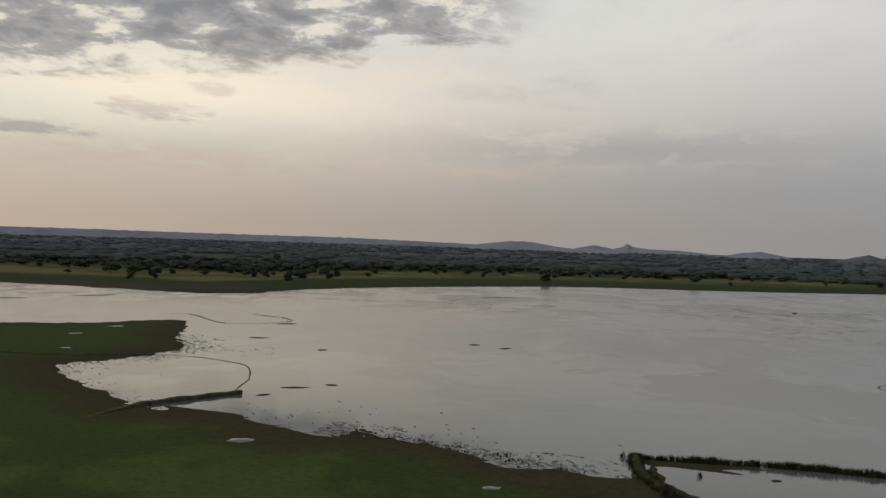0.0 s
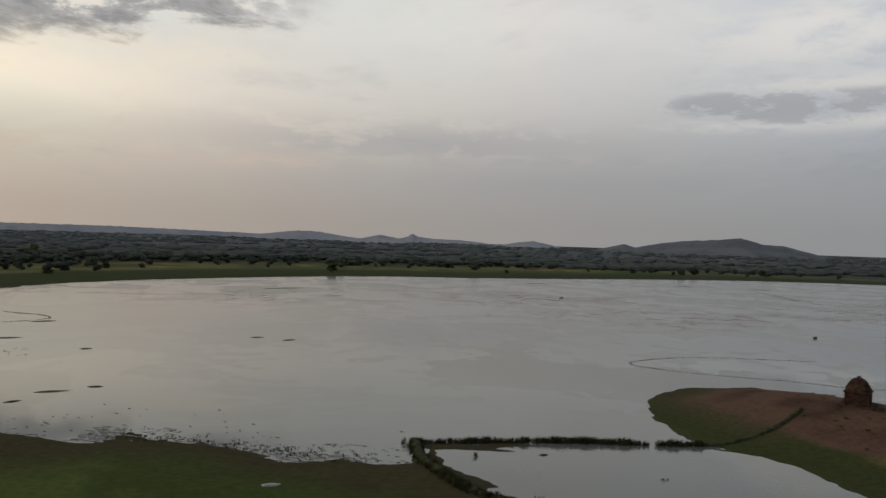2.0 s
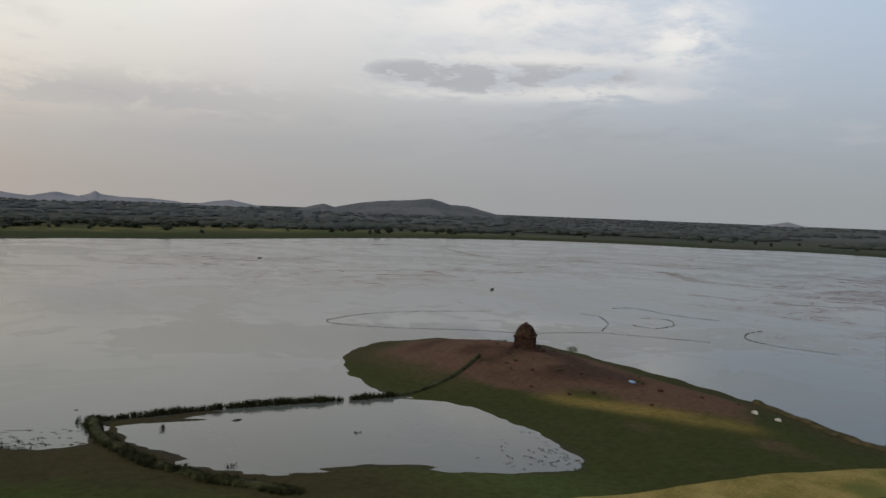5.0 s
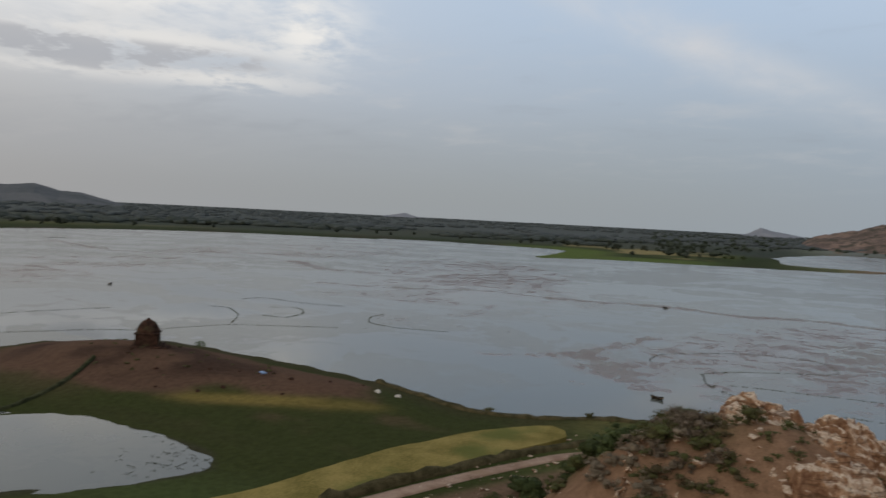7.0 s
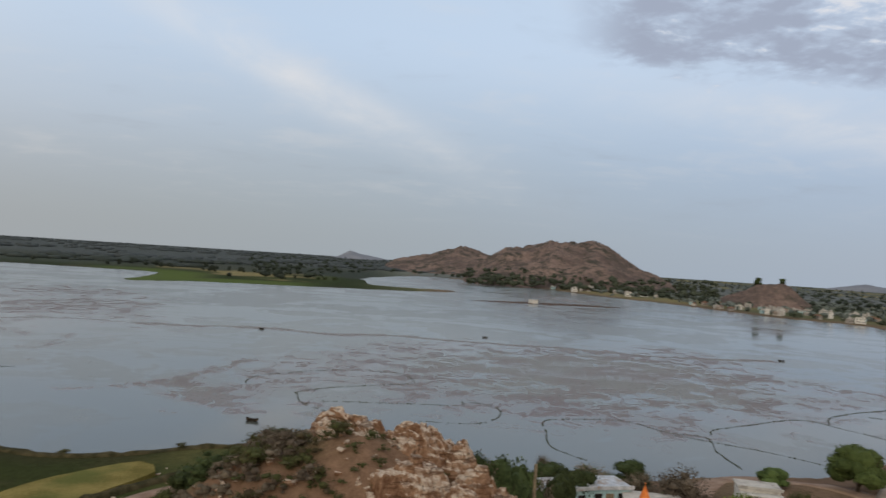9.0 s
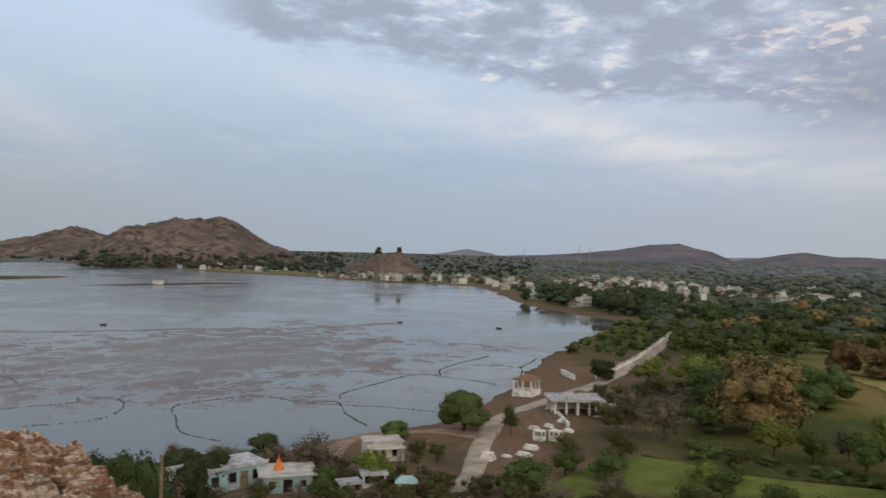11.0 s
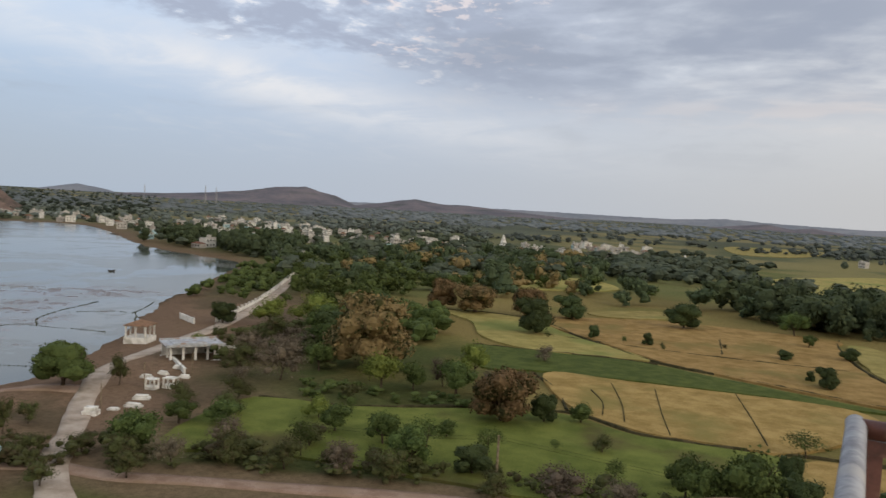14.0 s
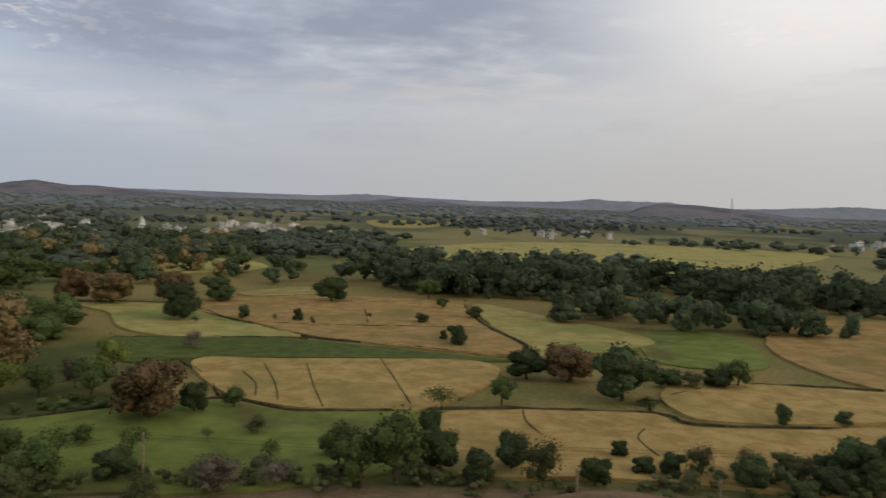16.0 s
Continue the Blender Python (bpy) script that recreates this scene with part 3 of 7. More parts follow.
    lay((.050, .031, .023), ramped(mound + 0.6 * small, 0.8, 2.0) * ramped(mid_n + small, -0.15, 0.35))
    lay((.040, .039, .018), ramped(-d, -7, -2) * ramped(y, 20, 50) * ramped(x, 70, 80) * (1 - far) * 0.8)
    yard = ramped(x, 62, 76) * ramped(-y, 5, 22) * ramped(-d, -48, -26) * (1 - ramped(r, 190, 250))
    lay((.175, .118, .082), yard * 0.95)
    lay((.095, .075, .048), yard * ramped(small + mid_n, 0.05, 0.5) * 0.8)
    lay((.060, .074, .026), ramped(-y, 72, 84) * (1 - ramped(x, 92, 100)) * ramped(x, 50, 58) * (1 - ramped(-y, 122, 138)) * (0.55 + 0.4 * ramped(small, -0.2, 0.4)))
    shore = ramped(-d, -10 - 22 * ramped(x, 200, 280), -3) * ramped(-y, 20, 40)
    lay((.150, .100, .070), shore * 0.8)
    lay((.135, .090, .062), ramped(62 - (x - 20) * .55 - y, 0.5, 3.0) * ramped(y, 8, 14) * ramped(x, 8, 20) * (1 - ramped(r, 100, 115)))
    beside = np.abs(y - np.interp(x, [-50, -20, 0, 16, 30, 42, 52, 62, 68, 74], [-66, -69, -68, -66.5, -63.5, -59, -53.5, -48, -44.5, -43]))
    lay((.165, .118, .078), ramped(6.5 - beside + 2 * small, 0, 3) * ramped(x, -60, -50) * ramped(-y, 38, 44) * 0.85)
    hill, _ = humps(x, y)
    lay((.185, .115, .075), ramped(hill + 0.4 * small, 0.3, 1.6))
    lay((.120, .100, .050), ramped(hill, 0.3, 1.6) * ramped(small + mid_n, 0.0, 0.5) * 0.7)
    strip_y = np.exp(-((x - 90) * .93 + (y - 66) * .37) ** 2 / 4.5) * ramped(y, 50, 58) * (1 - ramped(y, 76, 84)) * ramped(x, 70, 80)
    lay((.150, .118, .038), np.clip(strip_y * 1.2, 0, 1) * (0.6 + 0.4 * ramped(small, -0.3, 0.3)))
    lay((.040, .038, .026), ramped(-d, -0.5, 0.8) * 0.8)
    return col


az = np.radians(np.concatenate([np.arange(34, -208.1, -0.42), np.arange(-210, -325, -4.0)]))
rad = np.concatenate([np.linspace(1.5, 58, 30), np.linspace(58.8, 142, 100), np.geomspace(144, 720, 120), np.geomspace(740, 4930, 42)])
ga, gr = np.meshgrid(az, rad, indexing="ij")
gx, gy = 3.0 - np.sin(ga) * gr, 1.0 + np.cos(ga) * gr
gh = height(gx.ravel(), gy.ravel())
na, nr = ga.shape
index = np.arange(na * nr).reshape(na, nr)
nxt = np.roll(index, -1, 0)
quads = np.stack([index[:, :-1], index[:, 1:], nxt[:, 1:], nxt[:, :-1]], -1).reshape(-1, 4)
ground_mesh = bpy.data.meshes.new("ground")
ground_mesh.from_pydata(np.stack([gx.ravel(), gy.ravel(), gh], 1).tolist(), [], quads[:, ::-1].tolist())
tone = ground_mesh.color_attributes.new("cover", "FLOAT_COLOR", "POINT")
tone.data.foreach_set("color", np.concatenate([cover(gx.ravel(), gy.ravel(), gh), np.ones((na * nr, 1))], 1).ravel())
ground_mesh.shade_smooth()
EARTH, tree, shader = material("grass_and_soil", 0.95, 0.0, 0.03)
where = place_of(tree)
paint = node(tree, "ShaderNodeAttribute")
paint.attribute_name = "cover"
tuft, speck = grain(tree, where, 1.1, 5.0, 0.65), grain(tree, where, 6.0, 3.0, 0.6)
col = blend(tree, 1.0, paint.outputs["Color"], ramp(tree, tuft * 0.6 + speck * 0.4, [(.30, (.62, .62, .58)), (.70, (1.42, 1.38, 1.34))]), "MULTIPLY")
tree.links.new(col, shader.inputs["Base Color"])
relief(tree, shader, tuft * 0.7 + speck * 0.3, 0.7, 0.25)
ground_mesh.materials.append(EARTH)
tagged(new("ground", ground_mesh), "grassy lake plain with bare brown soil and a rocky hill", "ground", kind="structure")


# ---- fields and roads ----
def ragged_outline(points, step, jitter, seed):
    line = spline(points, step, True)
    line[:, 0] += jitter * rough_at(line[:, 0], line[:, 1], 4.0, seed, 2)
    line[:, 1] += jitter * rough_at(line[:, 0], line[:, 1], 4.0, seed + 9, 2)
    return line


def field(name, points, mat, rise_by, label, category="field", base=1.0, step=2.0, jitter=0.5):
    """A standing crop: a slab of the crop's height with a ragged edge."""
    line = ragged_outline(points, step, jitter, len(points))
    bm = bmesh.new()
    topv = [bm.verts.new((x, y, base + rise_by)) for x, y in line]
    lowv = [bm.verts.new((x, y, base - 0.4)) for x, y in line]
    face = bm.faces.new(topv)
    face.normal_update()
    if face.normal.z < 0:
        face.normal_flip()
    for k in range(len(line)):
        j = (k + 1) % len(line)
        bm.faces.new((topv[k], lowv[k], lowv[j], topv[j]))
    bmesh.ops.recalc_face_normals(bm, faces=bm.faces)
    return tagged(new(name, bm_mesh(name, bm, mat)), label, category, kind="structure")


def strip(name, points, width, mat, lift, label, category, lumps=0.0, kind="structure", step=1.2, sink=0.5, base=None):
    """A road, path or bank that follows the ground."""
    line = spline(points, step)
    along = np.gradient(line, axis=0)
    side = np.stack([-along[:, 1], along[:, 0]], 1) / (np.linalg.norm(along, axis=1, keepdims=True) + 1e-9)
    wide = width * (1 + 0.18 * rough_at(line[:, 0], line[:, 1], 5.0, 21, 2))
    cols = []
    for u in (-0.5, -0.46, -0.2, 0.2, 0.46, 0.5):
        p = line + side * (u * wide)[:, None]
        z = height(p[:, 0], p[:, 1]) if base is None else np.full(len(p), base)
        up = -sink if abs(u) == 0.5 else lift + (lumps * (0.5 + rough_at(p[:, 0], p[:, 1], 1.6, 23, 2)) * (1 if abs(u) < 0.3 else 0.3))
        cols.append(np.concatenate([p, (z + up)[:, None]], 1))
    n, m = len(line), len(cols)
    verts = np.stack(cols, 1).reshape(-1, 3)
    faces = [(i * m + j, i * m + j + 1, (i + 1) * m + j + 1, (i + 1) * m + j) for i in range(n - 1) for j in range(m - 1)]
    ob = new(name, mesh_from(name, verts, [q[::-1] for q in faces], mat, True))
    return tagged(ob, label, category, kind=kind)


WHEAT_LABEL, BANK_LABEL = "ripe golden wheat field on the plain", "low dark weedy bank between the crops"
field("wheat_field", [(56, -118), (42, -122), (27.6, -126), (10.8, -128), (7.7, -117), (15, -98.5), (23, -96), (32.4, -94.6), (44.2, -99.5)], WHEAT, 0.35, WHEAT_LABEL)
field("wheat_field", [(14, -94.5), (7.1, -98.6), (-3, -100.5), (-13.3, -101.5), (-16.7, -96.5), (-31.6, -98.5), (-45, -101), (-60, -92), (-48, -74), (-17, -76), (-5.8, -76.5), (11.9, -75.5)], WHEAT, 0.35, "ripe golden wheat field beside the lane")
field("wheat_field", [(-16, -113), (-24, -122), (-50, -122), (-72, -122), (-66, -104), (-42.9, -104), (-32.1, -101), (-18.5, -100.5)], WHEAT, 0.35, WHEAT_LABEL)
field("wheat_field", [(83, -143), (92, -157), (107, -169), (88, -174), (66, -157), (46, -144), (55, -139.5), (69, -135.5)], PALE_WHEAT, 0.35, "pale green-gold wheat field beside mango trees")
field("wheat_field", [(86, -176), (72, -192), (58.6, -201), (38, -205), (19.4, -204), (18.2, -193), (12, -165), (4.5, -147), (5.5, -135), (14, -135), (30, -139), (43.5, -143.5), (64, -158)], WHEAT, 0.33, "broad ripe wheat field with scattered trees")
field("wheat_field", [(16, -200), (0, -186), (-21.8, -160), (-14, -145), (2, -136), (3, -146), (11, -168)], PALE_WHEAT, 0.34, "pale wheat field beside dark woods")
field("green_crop_field", [(77, -131), (57.4, -137.2), (44.3, -139.5), (13.9, -132.6), (4, -131.5), (10, -129.3), (27.7, -127.2), (56.4, -119.2), (66, -114)], DEEP_CROP, 0.28, "narrow strip of deep green crop")
field("green_crop_field", [(79, -71), (75, -76), (66, -79), (54.3, -89), (43, -95.4), (32.2, -92.7), (17, -95.6), (15, -86), (17, -74), (30, -66.5), (44, -63), (62, -58), (72, -53)], CROP, 0.25, "bright green crop field below the hill")
field("green_crop_field", [(-23.8, -170), (-40, -169), (-38, -137), (-19.2, -137)], CROP, 0.25, "green crop field beside dark woods")
field("wheat_field", [(60, -300), (63, -414), (-18, -536), (-186, -524), (-120, -380), (-100, -320), (-46, -300), (0, -310)], PALE_WHEAT, 0.3, "distant pale wheat plain with scattered trees")
field("wheat_field", [(-48, -170), (-62, -200), (-120, -190), (-100, -130), (-56, -122), (-44, -144)], WHEAT, 0.33, WHEAT_LABEL)
field("wheat_field", [(80, -201), (67, -220), (58.5, -208), (73, -196)], PALE_WHEAT, 0.28, "small pale wheat field among trees")
field("wheat_field", [(195, -410), (141, -452), (129, -406), (172, -362)], PALE_WHEAT, 0.3, "pale wheat field in front of the town")
field("wheat_field", [(178, -893), (90, -935), (90, -733), (134, -695)], PALE_WHEAT, 0.3, "far pale wheat field")
field("wheat_field", [(150, -270), (120, -300), (96, -270), (120, -240)], PALE_WHEAT, 0.3, "pale wheat field among dark trees")
field("yellow_grass_strip", [(34, 62.5), (43, 57.5), (51, 52.5), (62, 48.2), (77, 44.4), (88, 40), (96, 35), (100, 31), (96, 27.5), (88, 31), (79, 34.6), (68, 39.4), (58, 42.5), (46, 48), (34, 55)], HAY, 0.2, "long yellow-green strip of ripening grass")
for run in ([(45.5, -111), (41.5, -105), (39, -98)], [(44.7, -118), (39, -106), (35.6, -97)], [(38, -119), (33, -105), (29.1, -95)], [(27.4, -126), (22, -110), (18.5, -99)],
            [(3.9, -100), (3.4, -94), (1.6, -89)], [(-10.7, -94), (-9.4, -90), (-10.7, -84)]):
    strip("field_bank", run, 0.16, BUND, 0.04, BANK_LABEL, "bank", 0.16, base=1.34)
for run in ([(17, -97.5), (7, -100.5), (-13.3, -102.5), (-17.5, -98.5), (-31.6, -100), (-60, -103)], [(79, -75), (66, -80), (54, -91), (43, -97.2), (32, -93.8), (17, -97)], [(58, -117), (50, -108), (44, -98)]):
    strip("field_bank", run, 0.42, BUND, 0.22, BANK_LABEL, "bank", 0.22)
for run in ([(111, -171), (86, -174.8), (64, -157), (45, -143), (30, -139.8), (14, -135.6), (2, -134)], [(19, -206), (18, -193), (11.5, -166), (3.5, -147), (3, -137)],
            [(74, -155), (55, -155.5), (34.7, -158), (14, -163)], [(41.3, -181), (36.6, -161)], [(78, -132), (57, -138.4), (44, -141.3)], [(-13, -104), (-17, -112), (-30, -122), (-52, -124), (-74, -126)]):
    strip("field_bank", run, 0.42, BUND, 0.34, BANK_LABEL, "bank", 0.2)
strip("dirt_lane", [(20, 62), (40, 52), (52, 44.5), (61, 40), (72, 35), (83, 29.5), (90, 25.5), (94, 20), (96, 12), (97, 0), (95, -12), (92, -22), (88, -32), (80, -38), (74, -42.5)], 1.9, DUST, 0.14, "pale pinkish dirt lane below the rocky hill", "lane")
strip("dark_hedge_bank", [(30, 57.5), (45, 51), (56, 44.5), (66, 40.2), (78, 34.8), (88, 30), (95, 26), (98, 22)], 1.2, BUND, 0.30, "dark overgrown bank beside the dirt lane", "bank", 0.8)
strip("road", [(64, -37), (74, -42.7), (83, -50.4), (92, -57.5), (97, -62), (104, -69), (109, -75.5), (118, -93), (126, -111), (148, -146.5), (180, -191), (216, -240), (270, -300)], 3.2, PAVED, 0.16, "pale worn road running past the lake", "road")
strip("dirt_track", [(97, -62), (102, -58), (108, -52), (106, -44), (98, -38)], 3.4, DUST, 0.12, "reddish dirt track down to the shore", "lane")
strip("dirt_lane", [(74, -43), (68, -44.5), (62, -48), (52, -53.5), (42, -59), (30, -63.5), (16, -66.5), (0, -68), (-20, -69), (-50, -66)], 2.4, DUST, 0.14, "pale dirt lane along the foot of the hill", "lane")


# ---- hills on the horizon ----
def ridge(name, crest, far, thick, mat, label, bumps=0.12, seed=1, step_deg=0.22, rows=16, craggy=0.0):
    """A hill whose crest runs along (turn, rise) in degrees as seen from the lookout, at about far metres."""
    crest = sorted(crest)
    turns = np.arange(crest[0][0] - 0.8, crest[-1][0] + 0.81, step_deg)
    rises = np.interp(turns, [c[0] for c in crest], [c[1] for c in crest])
    verts = []
    for n, (a, e) in enumerate(zip(turns, rises)):
        end = min(1.0, min(n, len(turns) - 1 - n) * step_deg / 0.8)
        crown = max(0.5, (28 + far * math.tan(radians(e))) * (0.06 + 0.94 * end ** 0.6))
        for j in range(rows):
            u = -1 + 1.7 * j / (rows - 1)
            r = far + thick * u
            x, y = 3 - math.sin(radians(a)) * r, 1 + math.cos(radians(a)) * r
            shape = max(0.0, math.cos(u * math.pi / 2)) ** 1.25
            rough = noise.fractal(Vector((x, y, seed * 31.0)) / (thick * 0.20), 0.85, 2.1, 6)
            verts.append((x, y, -2 + crown * max(0.0, shape + bumps * rough * (1 - abs(u) ** 4) * (0.35 + 0.65 * abs(u) ** 0.5)) + 2 * (shape > 0.9)
                          + craggy * shape ** 0.5 * (abs(noise.fractal(Vector((x, y, seed * 7.0)) / 26.0, 0.7, 2.2, 5)) - 0.25)))
    n = len(turns)
    faces = [(i * rows + j, i * rows + j + 1, (i + 1) * rows + j + 1, (i + 1) * rows + j) for i in range(n - 1) for j in range(rows - 1)]
    return tagged(new(name, mesh_from(name, verts, faces, mat, True)), label, "hill", kind="structure")


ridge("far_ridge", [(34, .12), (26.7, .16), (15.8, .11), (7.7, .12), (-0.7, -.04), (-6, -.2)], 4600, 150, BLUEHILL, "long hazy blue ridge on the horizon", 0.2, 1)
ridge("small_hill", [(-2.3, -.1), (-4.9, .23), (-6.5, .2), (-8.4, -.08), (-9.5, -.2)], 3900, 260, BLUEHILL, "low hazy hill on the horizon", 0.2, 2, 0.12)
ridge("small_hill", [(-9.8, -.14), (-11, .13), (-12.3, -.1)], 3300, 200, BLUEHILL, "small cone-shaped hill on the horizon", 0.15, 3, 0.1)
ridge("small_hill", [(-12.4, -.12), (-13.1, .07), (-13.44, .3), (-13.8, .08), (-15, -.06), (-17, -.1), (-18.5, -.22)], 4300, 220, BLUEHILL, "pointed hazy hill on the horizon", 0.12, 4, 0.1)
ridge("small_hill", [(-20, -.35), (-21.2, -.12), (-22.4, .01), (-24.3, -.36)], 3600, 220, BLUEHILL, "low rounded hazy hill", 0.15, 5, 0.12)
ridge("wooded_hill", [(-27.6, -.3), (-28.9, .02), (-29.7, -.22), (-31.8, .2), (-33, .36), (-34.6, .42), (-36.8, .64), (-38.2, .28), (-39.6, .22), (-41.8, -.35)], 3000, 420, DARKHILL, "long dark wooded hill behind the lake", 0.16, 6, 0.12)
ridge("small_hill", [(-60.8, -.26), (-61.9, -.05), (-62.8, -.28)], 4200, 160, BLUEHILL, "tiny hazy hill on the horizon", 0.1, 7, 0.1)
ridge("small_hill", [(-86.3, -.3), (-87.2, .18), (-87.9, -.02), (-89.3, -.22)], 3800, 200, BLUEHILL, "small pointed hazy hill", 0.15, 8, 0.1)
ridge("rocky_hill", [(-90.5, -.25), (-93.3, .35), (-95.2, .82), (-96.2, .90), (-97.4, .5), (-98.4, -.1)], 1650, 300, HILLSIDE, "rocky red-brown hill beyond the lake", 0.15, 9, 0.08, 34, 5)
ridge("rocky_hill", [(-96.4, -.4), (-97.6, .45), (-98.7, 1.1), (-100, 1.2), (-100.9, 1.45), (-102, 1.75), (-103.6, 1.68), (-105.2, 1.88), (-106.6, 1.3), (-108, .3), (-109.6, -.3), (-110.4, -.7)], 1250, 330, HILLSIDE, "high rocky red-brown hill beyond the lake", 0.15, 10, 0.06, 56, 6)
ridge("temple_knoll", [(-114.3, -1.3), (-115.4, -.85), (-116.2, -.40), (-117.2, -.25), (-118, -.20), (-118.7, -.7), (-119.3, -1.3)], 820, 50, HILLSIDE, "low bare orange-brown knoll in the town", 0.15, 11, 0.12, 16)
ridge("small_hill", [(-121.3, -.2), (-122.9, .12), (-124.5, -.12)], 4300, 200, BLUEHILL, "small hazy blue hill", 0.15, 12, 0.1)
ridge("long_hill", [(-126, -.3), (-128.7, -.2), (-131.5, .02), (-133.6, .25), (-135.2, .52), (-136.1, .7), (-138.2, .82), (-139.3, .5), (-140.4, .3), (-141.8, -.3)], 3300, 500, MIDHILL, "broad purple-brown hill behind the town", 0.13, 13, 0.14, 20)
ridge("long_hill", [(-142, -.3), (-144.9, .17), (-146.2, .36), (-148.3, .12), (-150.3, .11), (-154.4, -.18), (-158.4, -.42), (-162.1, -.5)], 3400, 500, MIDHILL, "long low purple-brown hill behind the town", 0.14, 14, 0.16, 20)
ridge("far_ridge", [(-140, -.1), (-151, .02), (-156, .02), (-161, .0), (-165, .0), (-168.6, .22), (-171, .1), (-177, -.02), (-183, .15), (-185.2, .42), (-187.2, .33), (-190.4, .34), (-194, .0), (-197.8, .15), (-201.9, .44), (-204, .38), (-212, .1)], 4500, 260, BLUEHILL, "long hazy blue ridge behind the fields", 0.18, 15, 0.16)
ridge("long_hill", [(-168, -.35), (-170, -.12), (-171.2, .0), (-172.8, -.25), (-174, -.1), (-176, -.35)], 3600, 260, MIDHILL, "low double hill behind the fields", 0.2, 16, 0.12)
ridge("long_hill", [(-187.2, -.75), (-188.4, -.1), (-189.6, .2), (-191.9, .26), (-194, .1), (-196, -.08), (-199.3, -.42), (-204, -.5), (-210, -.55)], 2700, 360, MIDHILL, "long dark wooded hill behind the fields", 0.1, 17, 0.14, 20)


# ---- trees ----
def ball(rings=5, sides=8):
    verts, faces = [(0, 0, 1)], []
    for i in range(1, rings):
        a = math.pi * i / rings
        verts += [(math.sin(a) * math.cos(2 * math.pi * k / sides), math.sin(a) * math.sin(2 * math.pi * k / sides), math.cos(a)) for k in range(sides)]
    verts.append((0, 0, -1))
    for k in range(sides):
        j = (k + 1) % sides
        faces.append((0, 1 + k, 1 + j))
        faces += [(1 + i * sides + k, 1 + (i + 1) * sides + k, 1 + (i + 1) * sides + j, 1 + i * sides + j) for i in range(rings - 2)]
        faces.append((len(verts) - 1, 1 + (rings - 2) * sides + j, 1 + (rings - 2) * sides + k))
    return np.array(verts), faces


BALL = ball()


def crown_parts(rng, wide, tall, lobes, cards, leaf, low=0.25, loose=0.3, core=0.74, solid=None):
    """Leaf clumps over a cluster of lobes: vertices and faces of a crown that stands on its trunk at the origin."""
    centres = []
    for n in range(lobes):
        a, r = rng.uniform(0, 2 * math.pi), math.sqrt(rng.uniform(0, 1)) * 0.34 * wide
        up = rng.uniform(0.0, 1.0)
        centres.append((r * math.cos(a), r * math.sin(a), tall * (low + (0.80 - low) * (0.25 + 0.6 * up) - 0.25 * (r / wide) ** 2), rng.uniform(0.17, 0.27) * wide, rng.uniform(0.14, 0.22) * tall))
    centres.append((0, 0, tall * (low + 1) / 2, 0.30 * wide, 0.36 * tall * (1 - low)))
    verts, faces = [], []
    if core:
        for x, y, z, r, h in centres:
            base, (bv, bf) = len(verts), solid or BALL
            wob = 1 + 0.16 * np.sin(bv @ rng.normal(0, 3, 3)) + rng.uniform(-0.08, 0.08, len(bv))
            verts += (bv * wob[:, None] * (r * core, r * core, h * core) + (x, y, z)).tolist()
            faces += [tuple(base + v for v in q) for q in bf]
    weights = np.array([c[3] ** 2 for c in centres])
    pick = rng.choice(len(centres), cards, p=weights / weights.sum())
    for n in pick:
        x, y, z, r, h = centres[n]
        d = rng.normal(0, 1, 3)
        d /= np.linalg.norm(d)
        if d[2] < -0.55:
            d[2] *= -0.5
        out = 0.74 + loose * rng.uniform(0, 1) ** 1.3
        p = np.array((x, y, z)) + d * (r, r, h) * out
        n1 = d + rng.normal(0, 0.6, 3)
        u = np.cross(n1, rng.normal(0, 1, 3))
        u /= np.linalg.norm(u) + 1e-9
        v = np.cross(n1, u)
        v /= np.linalg.norm(v) + 1e-9
        s = leaf * rng.uniform(0.6, 1.35)
        base = len(verts)
        bend = d * s * 0.35
        verts += [p - u * s - bend, p - v * s * 0.55, p + u * s - bend, p + v * s * 0.55]
        faces += [(base, base + 1, base + 3), (base + 1, base + 2, base + 3)]
    return np.array(verts, float), faces


def trunk_mesh(rng, tall, wide, low, girth):
    bm = bmesh.new()
    bend = rng.uniform(-0.05, 0.05, 2) * tall
    tube(bm, [(0, 0, -0.4), (bend[0] * .4, bend[1] * .4, tall * low * .6), (bend[0], bend[1], tall * (low + .12)), (bend[0] * 1.2, bend[1] * 1.2, tall * .72)], [girth * 1.25, girth, girth * .75, girth * .25])
    for n in range(6):
        a = 2 * math.pi * (n + rng.uniform(0, .7)) / 6
        reach, up = wide * rng.uniform(.22, .40), tall * rng.uniform(.5, .85)
        start = Vector((bend[0] * .8, bend[1] * .8, tall * (low + rng.uniform(-.04, .1))))
        end = Vector((reach * math.cos(a), reach * math.sin(a), up))
        tube(bm, [start, start.lerp(end, .5) + Vector((0, 0, -.03 * tall)), end], [girth * .5, girth * .32, girth * .1], 5)
    return bm_mesh("trunk", bm, BARK)


